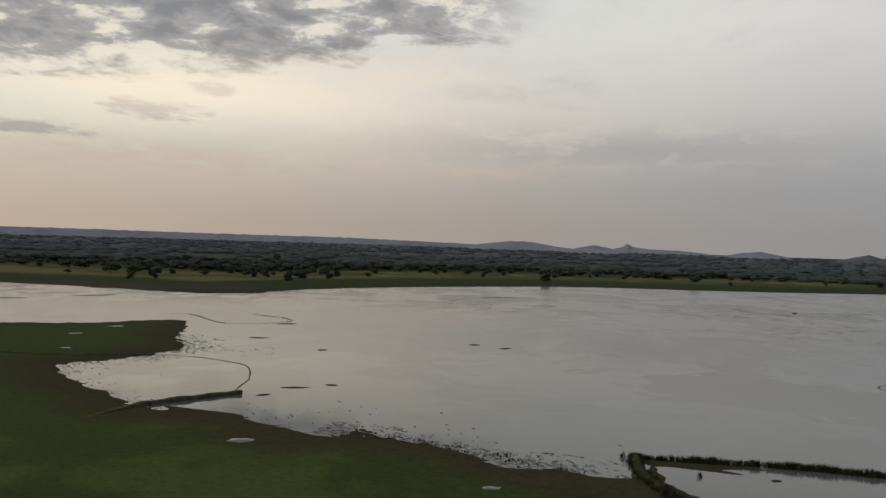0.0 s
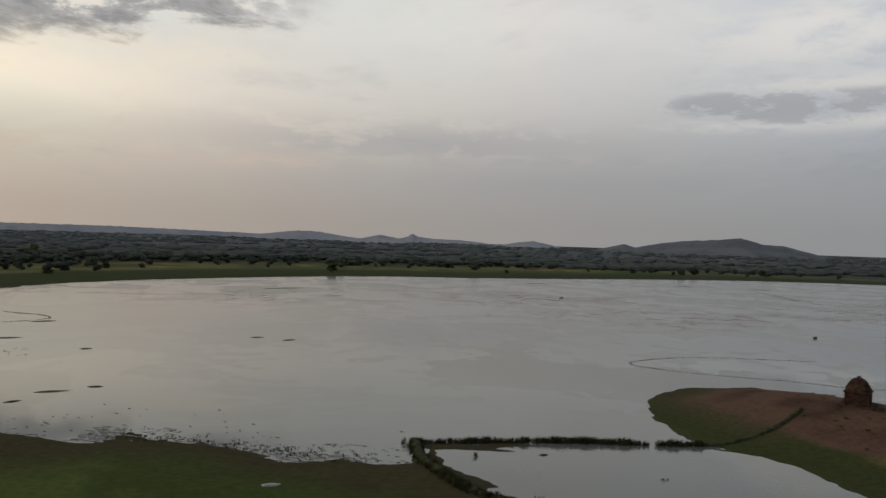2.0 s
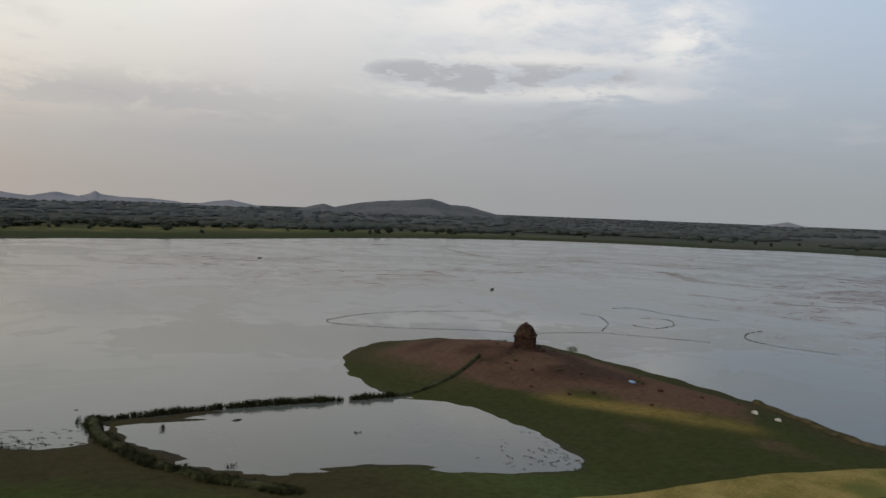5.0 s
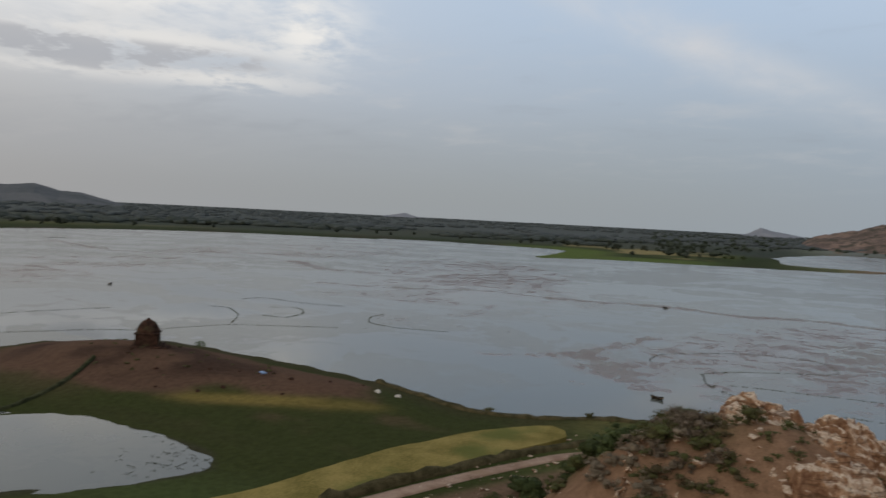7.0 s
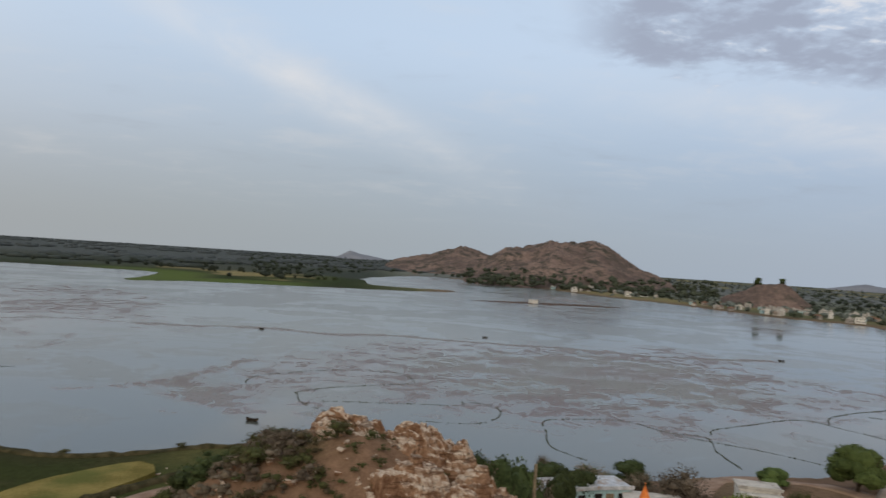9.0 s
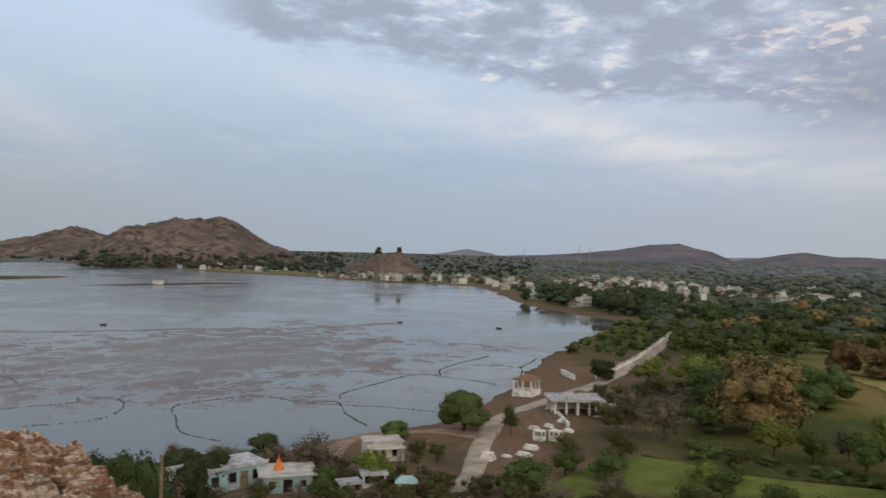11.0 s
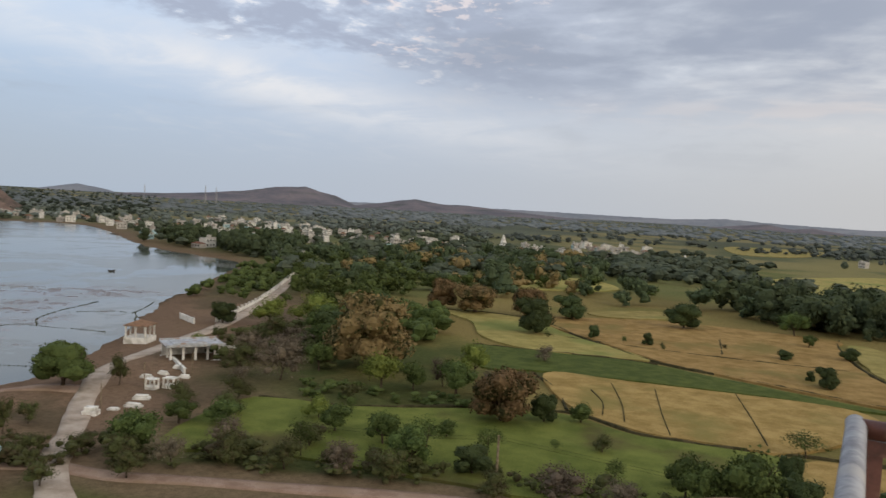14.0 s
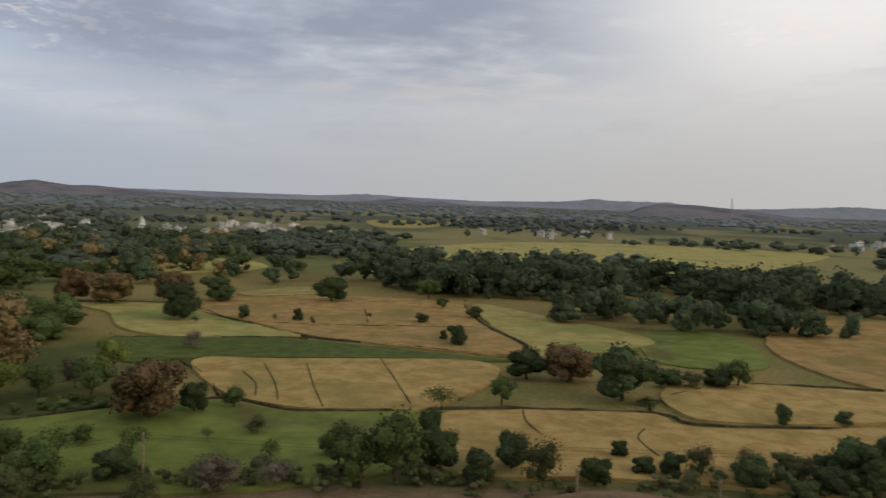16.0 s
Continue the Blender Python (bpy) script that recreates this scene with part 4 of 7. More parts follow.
KINDS = {  # name: material, lobes, cards, leaf size, crown base, looseness, core, girth
    "mango": (MANGO, 34, 8200, 0.20, 0.04, 0.26, 0.66, 0.40),
    "green": (GREEN, 12, 2100, 0.22, 0.16, 0.36, 0.62, 0.24),
    "dark": (DARK, 14, 2300, 0.22, 0.06, 0.28, 0.74, 0.28),
    "lime": (LIME, 11, 2200, 0.19, 0.16, 0.44, 0.48, 0.20),
    "grey": (GREY, 11, 1700, 0.17, 0.06, 0.55, 0.36, 0.14),
    "brown": (BROWN, 11, 1800, 0.18, 0.08, 0.46, 0.48, 0.18),
    "round": (GREEN, 18, 3400, 0.18, 0.02, 0.22, 0.76, 0.26),
    "thin": (GREEN, 8, 1000, 0.20, 0.26, 0.55, 0.0, 0.13),
}
LABELS = {"mango": "spreading mango tree in brownish flower", "green": "leafy green tree with an uneven crown", "dark": "dense dark green tree", "lime": "tree in fresh yellow-green leaf",
          "grey": "nearly leafless grey-brown thorny tree", "brown": "dry brownish half-bare tree", "round": "broad rounded bright green tree", "thin": "thin open green tree"}
made_trees = {}


def plant(x, y, tall, wide, kind="dark", label="", group="", sink=0.05, variant=None, z=None):
    """A tree with trunk and crown; later ones of a kind share the meshes of the first."""
    mat, lobes, cards, leaf, low, loose, core, girth = KINDS[kind]
    variant = int(abs(x * 7.3 + y * 3.1)) % 2 if variant is None else variant
    z = level(x, y) - sink if z is None else z
    spin = (x * 37.7 + y * 91.3) % 360
    m = Matrix.Translation((x, y, z)) @ Matrix.Rotation(radians(spin), 4, "Z") @ Matrix.Diagonal((wide / 8, wide / 8, tall / 8, 1))
    key = (kind, variant)
    if key not in made_trees:
        rng = np.random.default_rng(100 + 10 * list(KINDS).index(kind) + variant)
        top_ob = new("tree")
        part("trunk", trunk_mesh(rng, 8, 8, low + 0.1, girth), BARK, top_ob)
        v, q = crown_parts(rng, 8.0, 8.0, lobes, cards, leaf, low, loose, core)
        v[:, :2] *= 4.0 / np.percentile(np.hypot(v[:, 0], v[:, 1]), 98)
        v[:, 2] *= 8.0 / v[:, 2].max()
        part("crown", mesh_from("crown", v, q, mat), mat, top_ob)
        top_ob.matrix_basis = m
        made_trees[key] = top_ob
        ob = top_ob
    else:
        ob = copy_thing(made_trees[key], m)
        ob.matrix_basis = m
    return tagged(ob, label or LABELS[kind], "tree", group or "trees on the plain")


# the great mangoes and their neighbours
for x, y, tall, wide, kind in [(80.5, -100.8, 12.6, 14.6, "mango"), (48.2, -86.8, 7.5, 8, "mango"), (114.4, -127.4, 7.6, 12, "lime"), (69, -89, 6.6, 7.0, "lime"), (63.2, -106, 6.6, 5.4, "lime"),
                               (74.8, -155, 8.5, 9.6, "dark"), (78.3, -183.8, 6.6, 9, "dark"), (52.4, -191.9, 7.0, 8.8, "dark"), (99.9, -172, 8, 11, "mango"), (110.1, -172.2, 8.4, 8, "mango"),
                               (87.9, -178.5, 8, 8.4, "mango"), (60.3, -126.7, 3.9, 4.6, "grey"), (28.7, -204.6, 6.4, 8, "green")]:
    plant(x, y, tall, wide, kind)
# scattered field trees
for x, y, tall, wide, kind in [(63.1, -159.1, 3.5, 2.5, "dark"), (51.7, -160.4, 3.1, 2.5, "dark"), (47.7, -157.5, 2.0, 1.3, "brown"), (25.7, -166.5, 2.4, 3.6, "dark"), (19, -147, 2.3, 1.7, "dark"),
                               (15.7, -142.5, 4.1, 4.2, "dark"), (14.7, -176, 3.2, 4.2, "dark"), (23.7, -188.3, 3.4, 3.6, "green"), (56, -158, 2.2, 1.4, "thin"), (70, -150, 2.2, 1.6, "thin"), (38, -170, 1.5, 1.2, "brown")]:
    plant(x, y, tall, wide, kind)
for x, y, tall, wide, kind in [(3.2, -118.6, 5.1, 6.6, "dark"), (-3.3, -118.3, 6.1, 7.8, "mango"), (-10, -108.9, 8.1, 9.3, "dark"), (6.7, -102.5, 4.1, 4, "green"), (14.2, -98.3, 3.4, 5.4, "thin"),
                               (-13, -107, 1.4, 3, "brown"), (-18.1, -118.2, 3.1, 4.6, "dark"), (-21.6, -118.6, 3, 4.7, "brown"), (-25.5, -119.4, 3.2, 4.7, "dark"), (-28.8, -120.7, 4.7, 5.8, "green")]:
    plant(x, y, tall, wide, kind)
# along the lane at the foot of the hill
for x, y, tall, wide, kind in [(21.7, -72.7, 5.6, 4.8, "green"), (15.9, -71.6, 7.8, 6.6, "green"), (19, -70, 6, 5, "green"), (13.6, -80, 5.5, 2.8, "dark"), (2, -73.6, 5, 5, "brown"), (-8.3, -78.7, 2.1, 2.6, "dark"), (-10.8, -78.4, 2.8, 2.9, "dark"),
                               (-14, -79, 3.8, 3.5, "brown"), (-18.4, -79.1, 3.8, 3.3, "brown"), (-23.1, -78.5, 3.8, 3.8, "brown"), (-29, -100.8, 3, 2.5, "dark"), (-37.1, -102.7, 2, 2.4, "dark"),
                               (-28.3, -79.5, 5.2, 5.3, "dark"), (-32.6, -81.9, 4.8, 3.4, "dark"), (8.7, -76.9, 2.4, 2, "dark")]:
    plant(x, y, tall, wide, kind)
for x, y, tall, wide, kind in [(33.5, -83, 2.8, 2.8, "brown"), (47.5, -64.7, 5, 5, "green"), (41.5, -67.3, 3.4, 4.2, "dark"), (32.1, -66.3, 4.2, 6.4, "grey"), (65.3, -56.5, 4.2, 4.4, "grey"), (59.5, -63, 3.2, 4.6, "brown"),
                               (54, -69, 4.2, 4.4, "green"), (61, -69, 4, 3.8, "green"), (50, -76, 2.6, 2.4, "green"), (66, -72, 3.4, 4.2, "lime"), (27, -69, 3.2, 4.4, "grey"), (37, -63, 3.0, 3.6, "brown")]:
    plant(x, y, tall, wide, kind)
# around the burial ground and the shore
for x, y, tall, wide, kind in [(100.7, -60.5, 6.2, 7.8, "round"), (96.7, -66.2, 4.8, 3, "brown"), (102.4, -49.8, 2.5, 4.4, "round"), (91, -33.6, 5.6, 8.4, "grey"), (85.1, -37.9, 4.2, 5.0, "lime"), (87.4, -45.3, 4.5, 3, "brown"),
                               (71.9, -49.7, 4.9, 6.3, "green"), (83.9, -84.1, 7.2, 7.9, "grey"), (90.1, -81.8, 5.6, 6.2, "brown"), (127.8, -113, 5, 6, "dark"), (119, -118, 7, 9, "lime"), (98, -92, 5.5, 6, "grey"), (104, -104, 6, 7, "brown"),
                               (95, -97, 5, 6, "grey"), (112, -98, 3.4, 3.6, "brown"), (106, -88, 3.6, 3.4, "lime")]:
    plant(x, y, tall, wide, kind)
# below the spur, between the hill and the houses
for x, y, tall, wide, kind in [(84, -12, 5.0, 5.2, "dark"), (80, -9, 3.6, 4, "grey"), (78, -16, 3.4, 4.2, "green"), (90, -14, 4.6, 5, "green"), (92, -21, 4.4, 5.6, "dark"), (80, -21, 3.4, 4, "grey"), (76, -30, 3.6, 4.2, "brown"),
                               (73, -35, 3.2, 3.6, "brown"), (70, -39, 3.0, 3.4, "brown"), (66, -45, 3.4, 3.6, "brown"), (78, -34, 2.8, 3.2, "grey"), (82, -30, 2.6, 3, "green")]:
    plant(x, y, tall, wide, kind)

# close to the lane below the lookout, and along the field edge
for x, y, tall, wide, kind in [(70, -47, 3.6, 4.4, "brown"), (66, -50, 4.2, 4.2, "grey"), (62, -53.5, 3.8, 4.2, "brown"), (57, -56.5, 3.6, 4.4, "brown"), (52, -58.5, 4.4, 4.2, "grey"), (47, -60.5, 3.6, 4.6, "brown"), (58, -60, 4.6, 3.8, "thin"),
                               (49, -70, 4.6, 4.4, "thin"), (56, -72, 2.4, 2.4, "dark"), (64, -76, 2.6, 1.6, "thin"), (43, -73, 3.8, 3.6, "thin"), (38, -80, 1.8, 1.8, "thin"), (29, -74, 3.0, 2.6, "thin"), (24, -78, 2.6, 3.0, "green"), (72, -62, 3.8, 4.6, "green")]:
    plant(x, y, tall, wide, kind)
for x, y, tall, wide, kind in [(66, -93, 4.6, 4.0, "green"), (60, -95, 5.6, 6.2, "green"), (64, -98, 5.0, 4.6, "grey"), (57, -100, 4.0, 4.4, "grey"), (74, -93, 4.4, 3.4, "brown"), (52, -94, 3.4, 4.0, "dark"), (44, -90, 4.2, 3.6, "dark"), (40, -93, 3.2, 3.4, "green"),
                               (84, -93, 4.8, 5.2, "green"), (92, -104, 6.2, 7.0, "green"), (96, -112, 7.0, 8.0, "dark"), (104, -118, 7.0, 8.6, "green"), (88, -118, 5.0, 6.0, "grey"), (100, -130, 6.6, 8.0, "dark"), (106, -140, 7.2, 8.4, "dark"), (92, -136, 6.2, 7.0, "green")]:
    plant(x, y, tall, wide, kind)

for x, y, tall, wide, kind in [(84.5, -19, 3.4, 4.2, "grey"), (83, -24, 3.0, 3.6, "brown"), (81, -27, 2.8, 3.6, "grey"), (85.5, -32, 3.0, 3.4, "green"), (86, -14, 3.4, 4.2, "green"), (95, -29, 3.8, 5.2, "grey"), (97, -35, 3.2, 4.4, "grey"), (79, -43, 2.6, 3.2, "brown"),
                               (76, -47, 2.4, 3.0, "brown"), (89, -49, 3.0, 3.0, "brown"), (84, -66, 3.0, 4.4, "brown"), (80, -72, 3.6, 4.6, "brown"), (86, -78, 3.4, 4.4, "grey"), (77, -60, 3.0, 4.4, "green"), (75, -66, 3.4, 4.0, "brown"), (69, -82, 2.6, 3.4, "brown")]:
    plant(x, y, tall, wide, kind)

rng = np.random.default_rng(5)


def thicket(name, spots, mat, label, cards=150, leaf=0.42, core=0.80, lobes=4, solid=None, loose=0.25, smooth=False):
    """Many trees that nobody could count, as one mesh. spots: rows of x, y, z, height, width."""
    kinds = [crown_parts(np.random.default_rng(60 + k), 8.0, 8.0, lobes, cards, leaf, 0.02, loose, core, solid) for k in range(5)]
    verts, faces, base = [], [], 0
    for n, (x, y, z, tall, wide) in enumerate(spots):
        v, q = kinds[n % 5]
        a = n * 2.4
        w = v * (wide / 8, wide / 8, tall / 8)
        w = np.stack([w[:, 0] * math.cos(a) - w[:, 1] * math.sin(a), w[:, 0] * math.sin(a) + w[:, 1] * math.cos(a), w[:, 2]], 1) + (x, y, z)
        verts.append(w)
        faces += [tuple(base + i for i in f) for f in q]
        base += len(v)
    return tagged(new(name, mesh_from(name, np.concatenate(verts), faces, mat, smooth)), label, "woods", kind="stuff")


def scattered(outline, count, tall, wide, seed, clump=0.0):
    r = np.random.default_rng(seed)
    line = np.array(outline, float)
    lo, hi = line.min(0), line.max(0)
    out = []
    while len(out) < count:
        p = lo + (hi - lo) * r.uniform(0, 1, (count * 2, 2))
        inside = inward(p[:, 0], p[:, 1], line) < 0
        if clump:
            inside &= rough_at(p[:, 0], p[:, 1], clump, seed + 70, 3) > -0.28
        for x, y in p[inside]:
            s = r.uniform(0.7, 1.25) if not clump else 0.42 + 0.95 * r.uniform() ** 1.3
            out.append((x, y, 0.7, tall * s, wide * s * r.uniform(0.75, 1.25)))
    zs = height(np.array([o[0] for o in out]), np.array([o[1] for o in out]))
    return [(x, y, float(z) - .2, t, w) for (x, y, _, t, w), z in zip(out, zs)][:count]


thicket("dark_woods", scattered([(60, -250), (43, -262), (-12, -272), (-110, -262), (-130, -236), (-79, -206), (-36, -172), (-5.5, -172), (3, -192), (26, -214), (42, -226)], 430, 10.0, 9.8, 1, 34), WOODS_LEAF, "belt of dense dark green trees across the plain", 170, 0.50, 0.66, 5, None, 0.42)
thicket("dark_woods", scattered([(245, -389), (156, -400), (102, -280), (43, -263), (42, -228), (77, -226), (118, -186), (150, -180), (230, -250)], 170, 8.4, 8.2, 2, 38), WOODS_LEAF, "dark orchard trees in front of the town", 170, 0.50, 0.66, 5, None, 0.42)
thicket("dark_woods", scattered([(-4, -178), (-28, -166), (-52, -162), (-70, -176), (-40, -192), (-8, -196)], 34, 8.6, 7.6, 83), WOODS_LEAF, "dense front edge of the dark tree belt", 190, 0.50, 0.7, 5, None, 0.42)
thicket("mango_woods", scattered([(230, -370), (156, -390), (104, -282), (96, -200), (118, -186), (150, -186), (220, -260)], 44, 8.6, 9.4, 84, 30), MANGO, "brownish flowering mangoes among the orchard trees", 260, 0.40, 0.66, 6, None, 0.36)
thicket("green_woods", scattered([(230, -370), (156, -390), (104, -282), (60, -256), (96, -200), (118, -186), (150, -186), (220, -260)], 60, 6.6, 7.2, 85, 24), GREEN, "lighter green trees among the orchard trees", 200, 0.42, 0.6, 5, None, 0.45)
thicket("green_woods", scattered([(220, -241), (200, -300), (122, -190), (116, -165), (112, -128), (128, -128), (160, -165)], 80, 7.2, 8, 3, 26), GREEN, "green trees beside the lakeside road", 260, 0.44, 0.6, 4, None, 0.45)
thicket("green_woods", scattered([(88, -108), (112, -124), (112, -165), (98, -160), (84, -130)], 34, 5.0, 6, 4), GREEN, "green trees between mangoes and fields", 300, 0.36)
thicket("scrub", scattered([(80, -92), (100, -84), (112, -100), (116, -120), (98, -118), (88, -104)], 40, 3.4, 4.6, 5), BROWN, "brown scrub beside the road bank", 220, 0.30, 0.6)
thicket("scrub", scattered([(76, -78), (62, -82), (52, -92), (46, -97), (52, -99), (66, -90), (80, -86)], 36, 1.8, 2.6, 6), GREEN, "low green scrub along a field bank", 150, 0.22, 0.6)
thicket("scrub", scattered([(76, -43), (60, -52), (44, -61.5), (16, -70.5), (-50, -70.5), (-50, -77), (14, -75), (46, -63.5), (64, -54)], 90, 1.7, 2.4, 7), BROWN, "dry brown scrub beside the lane", 170, 0.22, 0.55)
thicket("park_trees", scattered([(160, -128), (186, -164), (236, -226), (222, -236), (186, -194), (150, -143)], 70, 3.8, 4.6, 8), GREEN, "small green trees of a lakeside garden", 200, 0.34)


thicket("shore_trees", scattered([(352, -262), (334, -262), (300, -256), (262, -244), (246, -240), (268, -262), (310, -286), (350, -290)], 46, 10.5, 9.5, 81), WOODS_LEAF, "tall dark trees standing at the lake edge by the town", 200, 0.46, 0.7, 5, None, 0.4)
thicket("shore_trees", scattered([(250, -246), (222, -240), (236, -262), (300, -330), (360, -380), (380, -350), (320, -290)], 90, 8.0, 8.5, 82, 30), WOODS_LEAF, "dark trees between the lakeside road and the town", 170, 0.5, 0.66, 5, None, 0.42)


def far_trees(seed, count, r0, r1, a0, a1, tall, wide, keep):
    r = np.random.default_rng(seed)
    out = []
    while len(out) < count:
        rr = r0 * (r1 / r0) ** r.uniform(0, 1, 4000)
        aa = np.radians(r.uniform(a1, a0, 4000))
        x, y = 3 - np.sin(aa) * rr, 1 + np.cos(aa) * rr
        d = inward(x, y, lake)
        ok = keep(x, y, rr, d, r.uniform(0, 1, 4000))
        for i in np.nonzero(ok)[0]:
            s = r.uniform(0.6, 1.3)
            out.append((x[i], y[i], 0.5, tall * s, wide * s * r.uniform(0.8, 1.4)))
    return out[:count]


def lumps(name, spots, mat, label):
    thicket(name, spots, mat, label, 9, 1.5, 0.84, 1, FAR_BALL, 0.4)


def bands(name, spots, mat, label):
    """Woods so far off that their crowns run together into long low layers."""
    thicket(name, [(x, y, z - tall * .42, tall * 1.3, wide * 2.1) for x, y, z, tall, wide in spots], mat, label, 0, 1.0, 1.0, 1, FAR_BALL, 0.3, True)


FAR_BALL = ball(4, 7)
far_side = far_trees(21, 4800, 600, 4300, 34, -96, 6.6, 13.5, lambda x, y, r, d, u: (d > 150) & (clearing(x, y) < 0.24) & (rough_at(x, y, 150, 31, 3) + 1.1 * ramped(d, 150, 300) > 0.0 + 0.3 * u))
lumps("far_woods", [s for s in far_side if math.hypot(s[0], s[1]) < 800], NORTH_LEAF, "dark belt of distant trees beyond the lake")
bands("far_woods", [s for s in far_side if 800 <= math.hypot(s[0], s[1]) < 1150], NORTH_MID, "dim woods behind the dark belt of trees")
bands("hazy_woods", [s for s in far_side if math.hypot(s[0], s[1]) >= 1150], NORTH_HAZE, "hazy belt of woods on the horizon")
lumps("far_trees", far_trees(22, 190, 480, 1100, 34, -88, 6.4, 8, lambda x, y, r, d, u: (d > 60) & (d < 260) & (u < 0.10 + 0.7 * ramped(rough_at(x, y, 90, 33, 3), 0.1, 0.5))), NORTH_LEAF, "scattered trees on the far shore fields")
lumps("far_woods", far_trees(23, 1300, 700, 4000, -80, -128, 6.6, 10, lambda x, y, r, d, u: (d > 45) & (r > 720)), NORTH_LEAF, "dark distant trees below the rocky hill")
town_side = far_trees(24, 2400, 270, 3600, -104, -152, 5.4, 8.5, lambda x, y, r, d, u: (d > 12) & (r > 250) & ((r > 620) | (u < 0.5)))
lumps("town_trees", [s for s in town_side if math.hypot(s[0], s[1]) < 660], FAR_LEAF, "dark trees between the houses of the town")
lumps("town_trees", [s for s in town_side if 660 <= math.hypot(s[0], s[1]) < 1100], DIM_LEAF, "haze-tinted trees behind the houses of the town")
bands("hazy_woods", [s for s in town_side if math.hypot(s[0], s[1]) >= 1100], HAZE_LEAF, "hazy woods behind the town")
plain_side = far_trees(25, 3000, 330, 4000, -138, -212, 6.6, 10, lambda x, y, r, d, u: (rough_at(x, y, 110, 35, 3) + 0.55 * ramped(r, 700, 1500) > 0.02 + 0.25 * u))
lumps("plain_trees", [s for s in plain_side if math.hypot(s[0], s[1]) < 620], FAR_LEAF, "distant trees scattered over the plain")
lumps("plain_trees", [s for s in plain_side if 620 <= math.hypot(s[0], s[1]) < 1200], DIM_LEAF, "haze-tinted distant trees across the plain")
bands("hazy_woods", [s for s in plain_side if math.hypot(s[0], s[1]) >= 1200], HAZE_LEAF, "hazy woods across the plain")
for x, y, tall, wide in [(75, 562, 7.0, 9.0), (-263, 559, 7, 13), (-223, 517, 7.5, 11), (-202, 505, 7, 13), (-296, 565, 4, 5), (-242, 648, 7.5, 16), (-231, 694, 9, 12), (-165, 765, 11, 10), (742, 51, 3.4, 6), (737, 60, 3.2, 5), (730, 66, 2.6, 5)]:
    plant(x, y, tall, wide, "dark", "single dark tree on the far shore", "trees on the far shore")

# thickets between the spur and the lakeside houses, by the lane and along the field edge
for x, y, tall, wide, kind in [(76, -5, 3.4, 4.2, "dark"), (80, -4, 3.0, 4.4, "grey"), (85, -6, 3.6, 4.6, "dark"), (88, -10, 3.4, 4.0, "green"), (95, -18, 4.2, 5.0, "dark"), (97, -24, 4.4, 5.4, "grey"), (100, -30, 4.0, 5.2, "dark"), (73, -9, 3.6, 4.4, "grey"), (91, -6, 2.6, 3.8, "brown"), (100, -12, 2.6, 3.6, "green"), (104, -20, 3.2, 4.4, "grey"), (98, -5, 2.2, 3.2, "brown")]:
    plant(x, y, tall, wide, kind)
for x, y, tall, wide, kind in [(5, -77, 4.4, 4.0, "dark"), (-3, -75, 3.0, 3.4, "dark"), (-6.5, -83.5, 2.2, 2.0, "dark"), (-18, -76.5, 3.6, 3.6, "dark"), (-25, -76, 3.4, 3.8, "dark"), (-30, -77, 4.2, 3.6, "dark"), (-36, -79, 4.6, 4.4, "dark"), (-41, -82, 5.2, 5.0, "dark"), (-12, -75, 2.4, 2.8, "brown"), (-22, -73.5, 2.6, 3.2, "dark"), (-33, -74, 3.0, 3.4, "brown"), (8, -73, 3.4, 3.6, "dark"), (12, -75.5, 4.6, 4.2, "dark")]:
    plant(x, y, tall, wide, kind)
thicket("scrub", scattered([(71, -40), (79, -29), (87, -31), (91, -37), (84, -45), (75, -47)], 44, 2.3, 2.9, 67), BROWN, "dry brown bushes crowding round the lakeside huts", 210, 0.24, 0.5)
thicket("scrub", scattered([(-12, -74), (-20, -82), (-34, -86), (-52, -92), (-54, -82), (-34, -77)], 46, 3.0, 3.0, 68), DARK, "dark bushes along the verge of the dirt lane", 200, 0.26, 0.55)
thicket("scrub", scattered([(75, -3), (92, -3), (106, -14), (106, -30), (97, -34), (86, -26), (74, -14)], 46, 2.0, 2.8, 44, 9), GREEN, "mixed green scrub around the lakeside huts", 190, 0.24, 0.5)
thicket("scrub", scattered([(74, -46), (60, -55), (44, -63.5), (20, -69), (20, -74), (46, -67), (66, -57), (76, -50)], 46, 2.6, 3.2, 45), BROWN, "dense brown bushes at the edge of the green crop", 210, 0.22, 0.5)
thicket("scrub", scattered([(90, -90), (94, -86), (102, -94), (106, -108), (98, -110), (92, -98)], 26, 3.8, 4.6, 46), GREY, "grey-brown bare thicket beside the great mango", 240, 0.24, 0.4)
belt = np.random.default_rng(71)
foot = []
for _ in range(240):
    a, q = radians(belt.uniform(-114, -95.5)), belt.uniform(0, 1) ** 1.6
    rr = 905 + 110 * q + 20 * belt.uniform()
    foot.append((3 - math.sin(a) * rr, 1 + math.cos(a) * rr, 0.5 + 16 * q, 7 * belt.uniform(.6, 1.4), 13 * belt.uniform(.6, 1.4)))
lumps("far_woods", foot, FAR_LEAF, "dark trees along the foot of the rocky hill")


# ---- buildings by the lake ----
def posts_in(parent, spots, z0, z1, w, mat, name="pillar"):
    for x, y in spots:
        part(name, boxes((x - w / 2, y - w / 2, z0, x + w / 2, y + w / 2, z1), (x - w * .7, y - w * .7, z1 - .18, x + w * .7, y + w * .7, z1)), mat, parent)


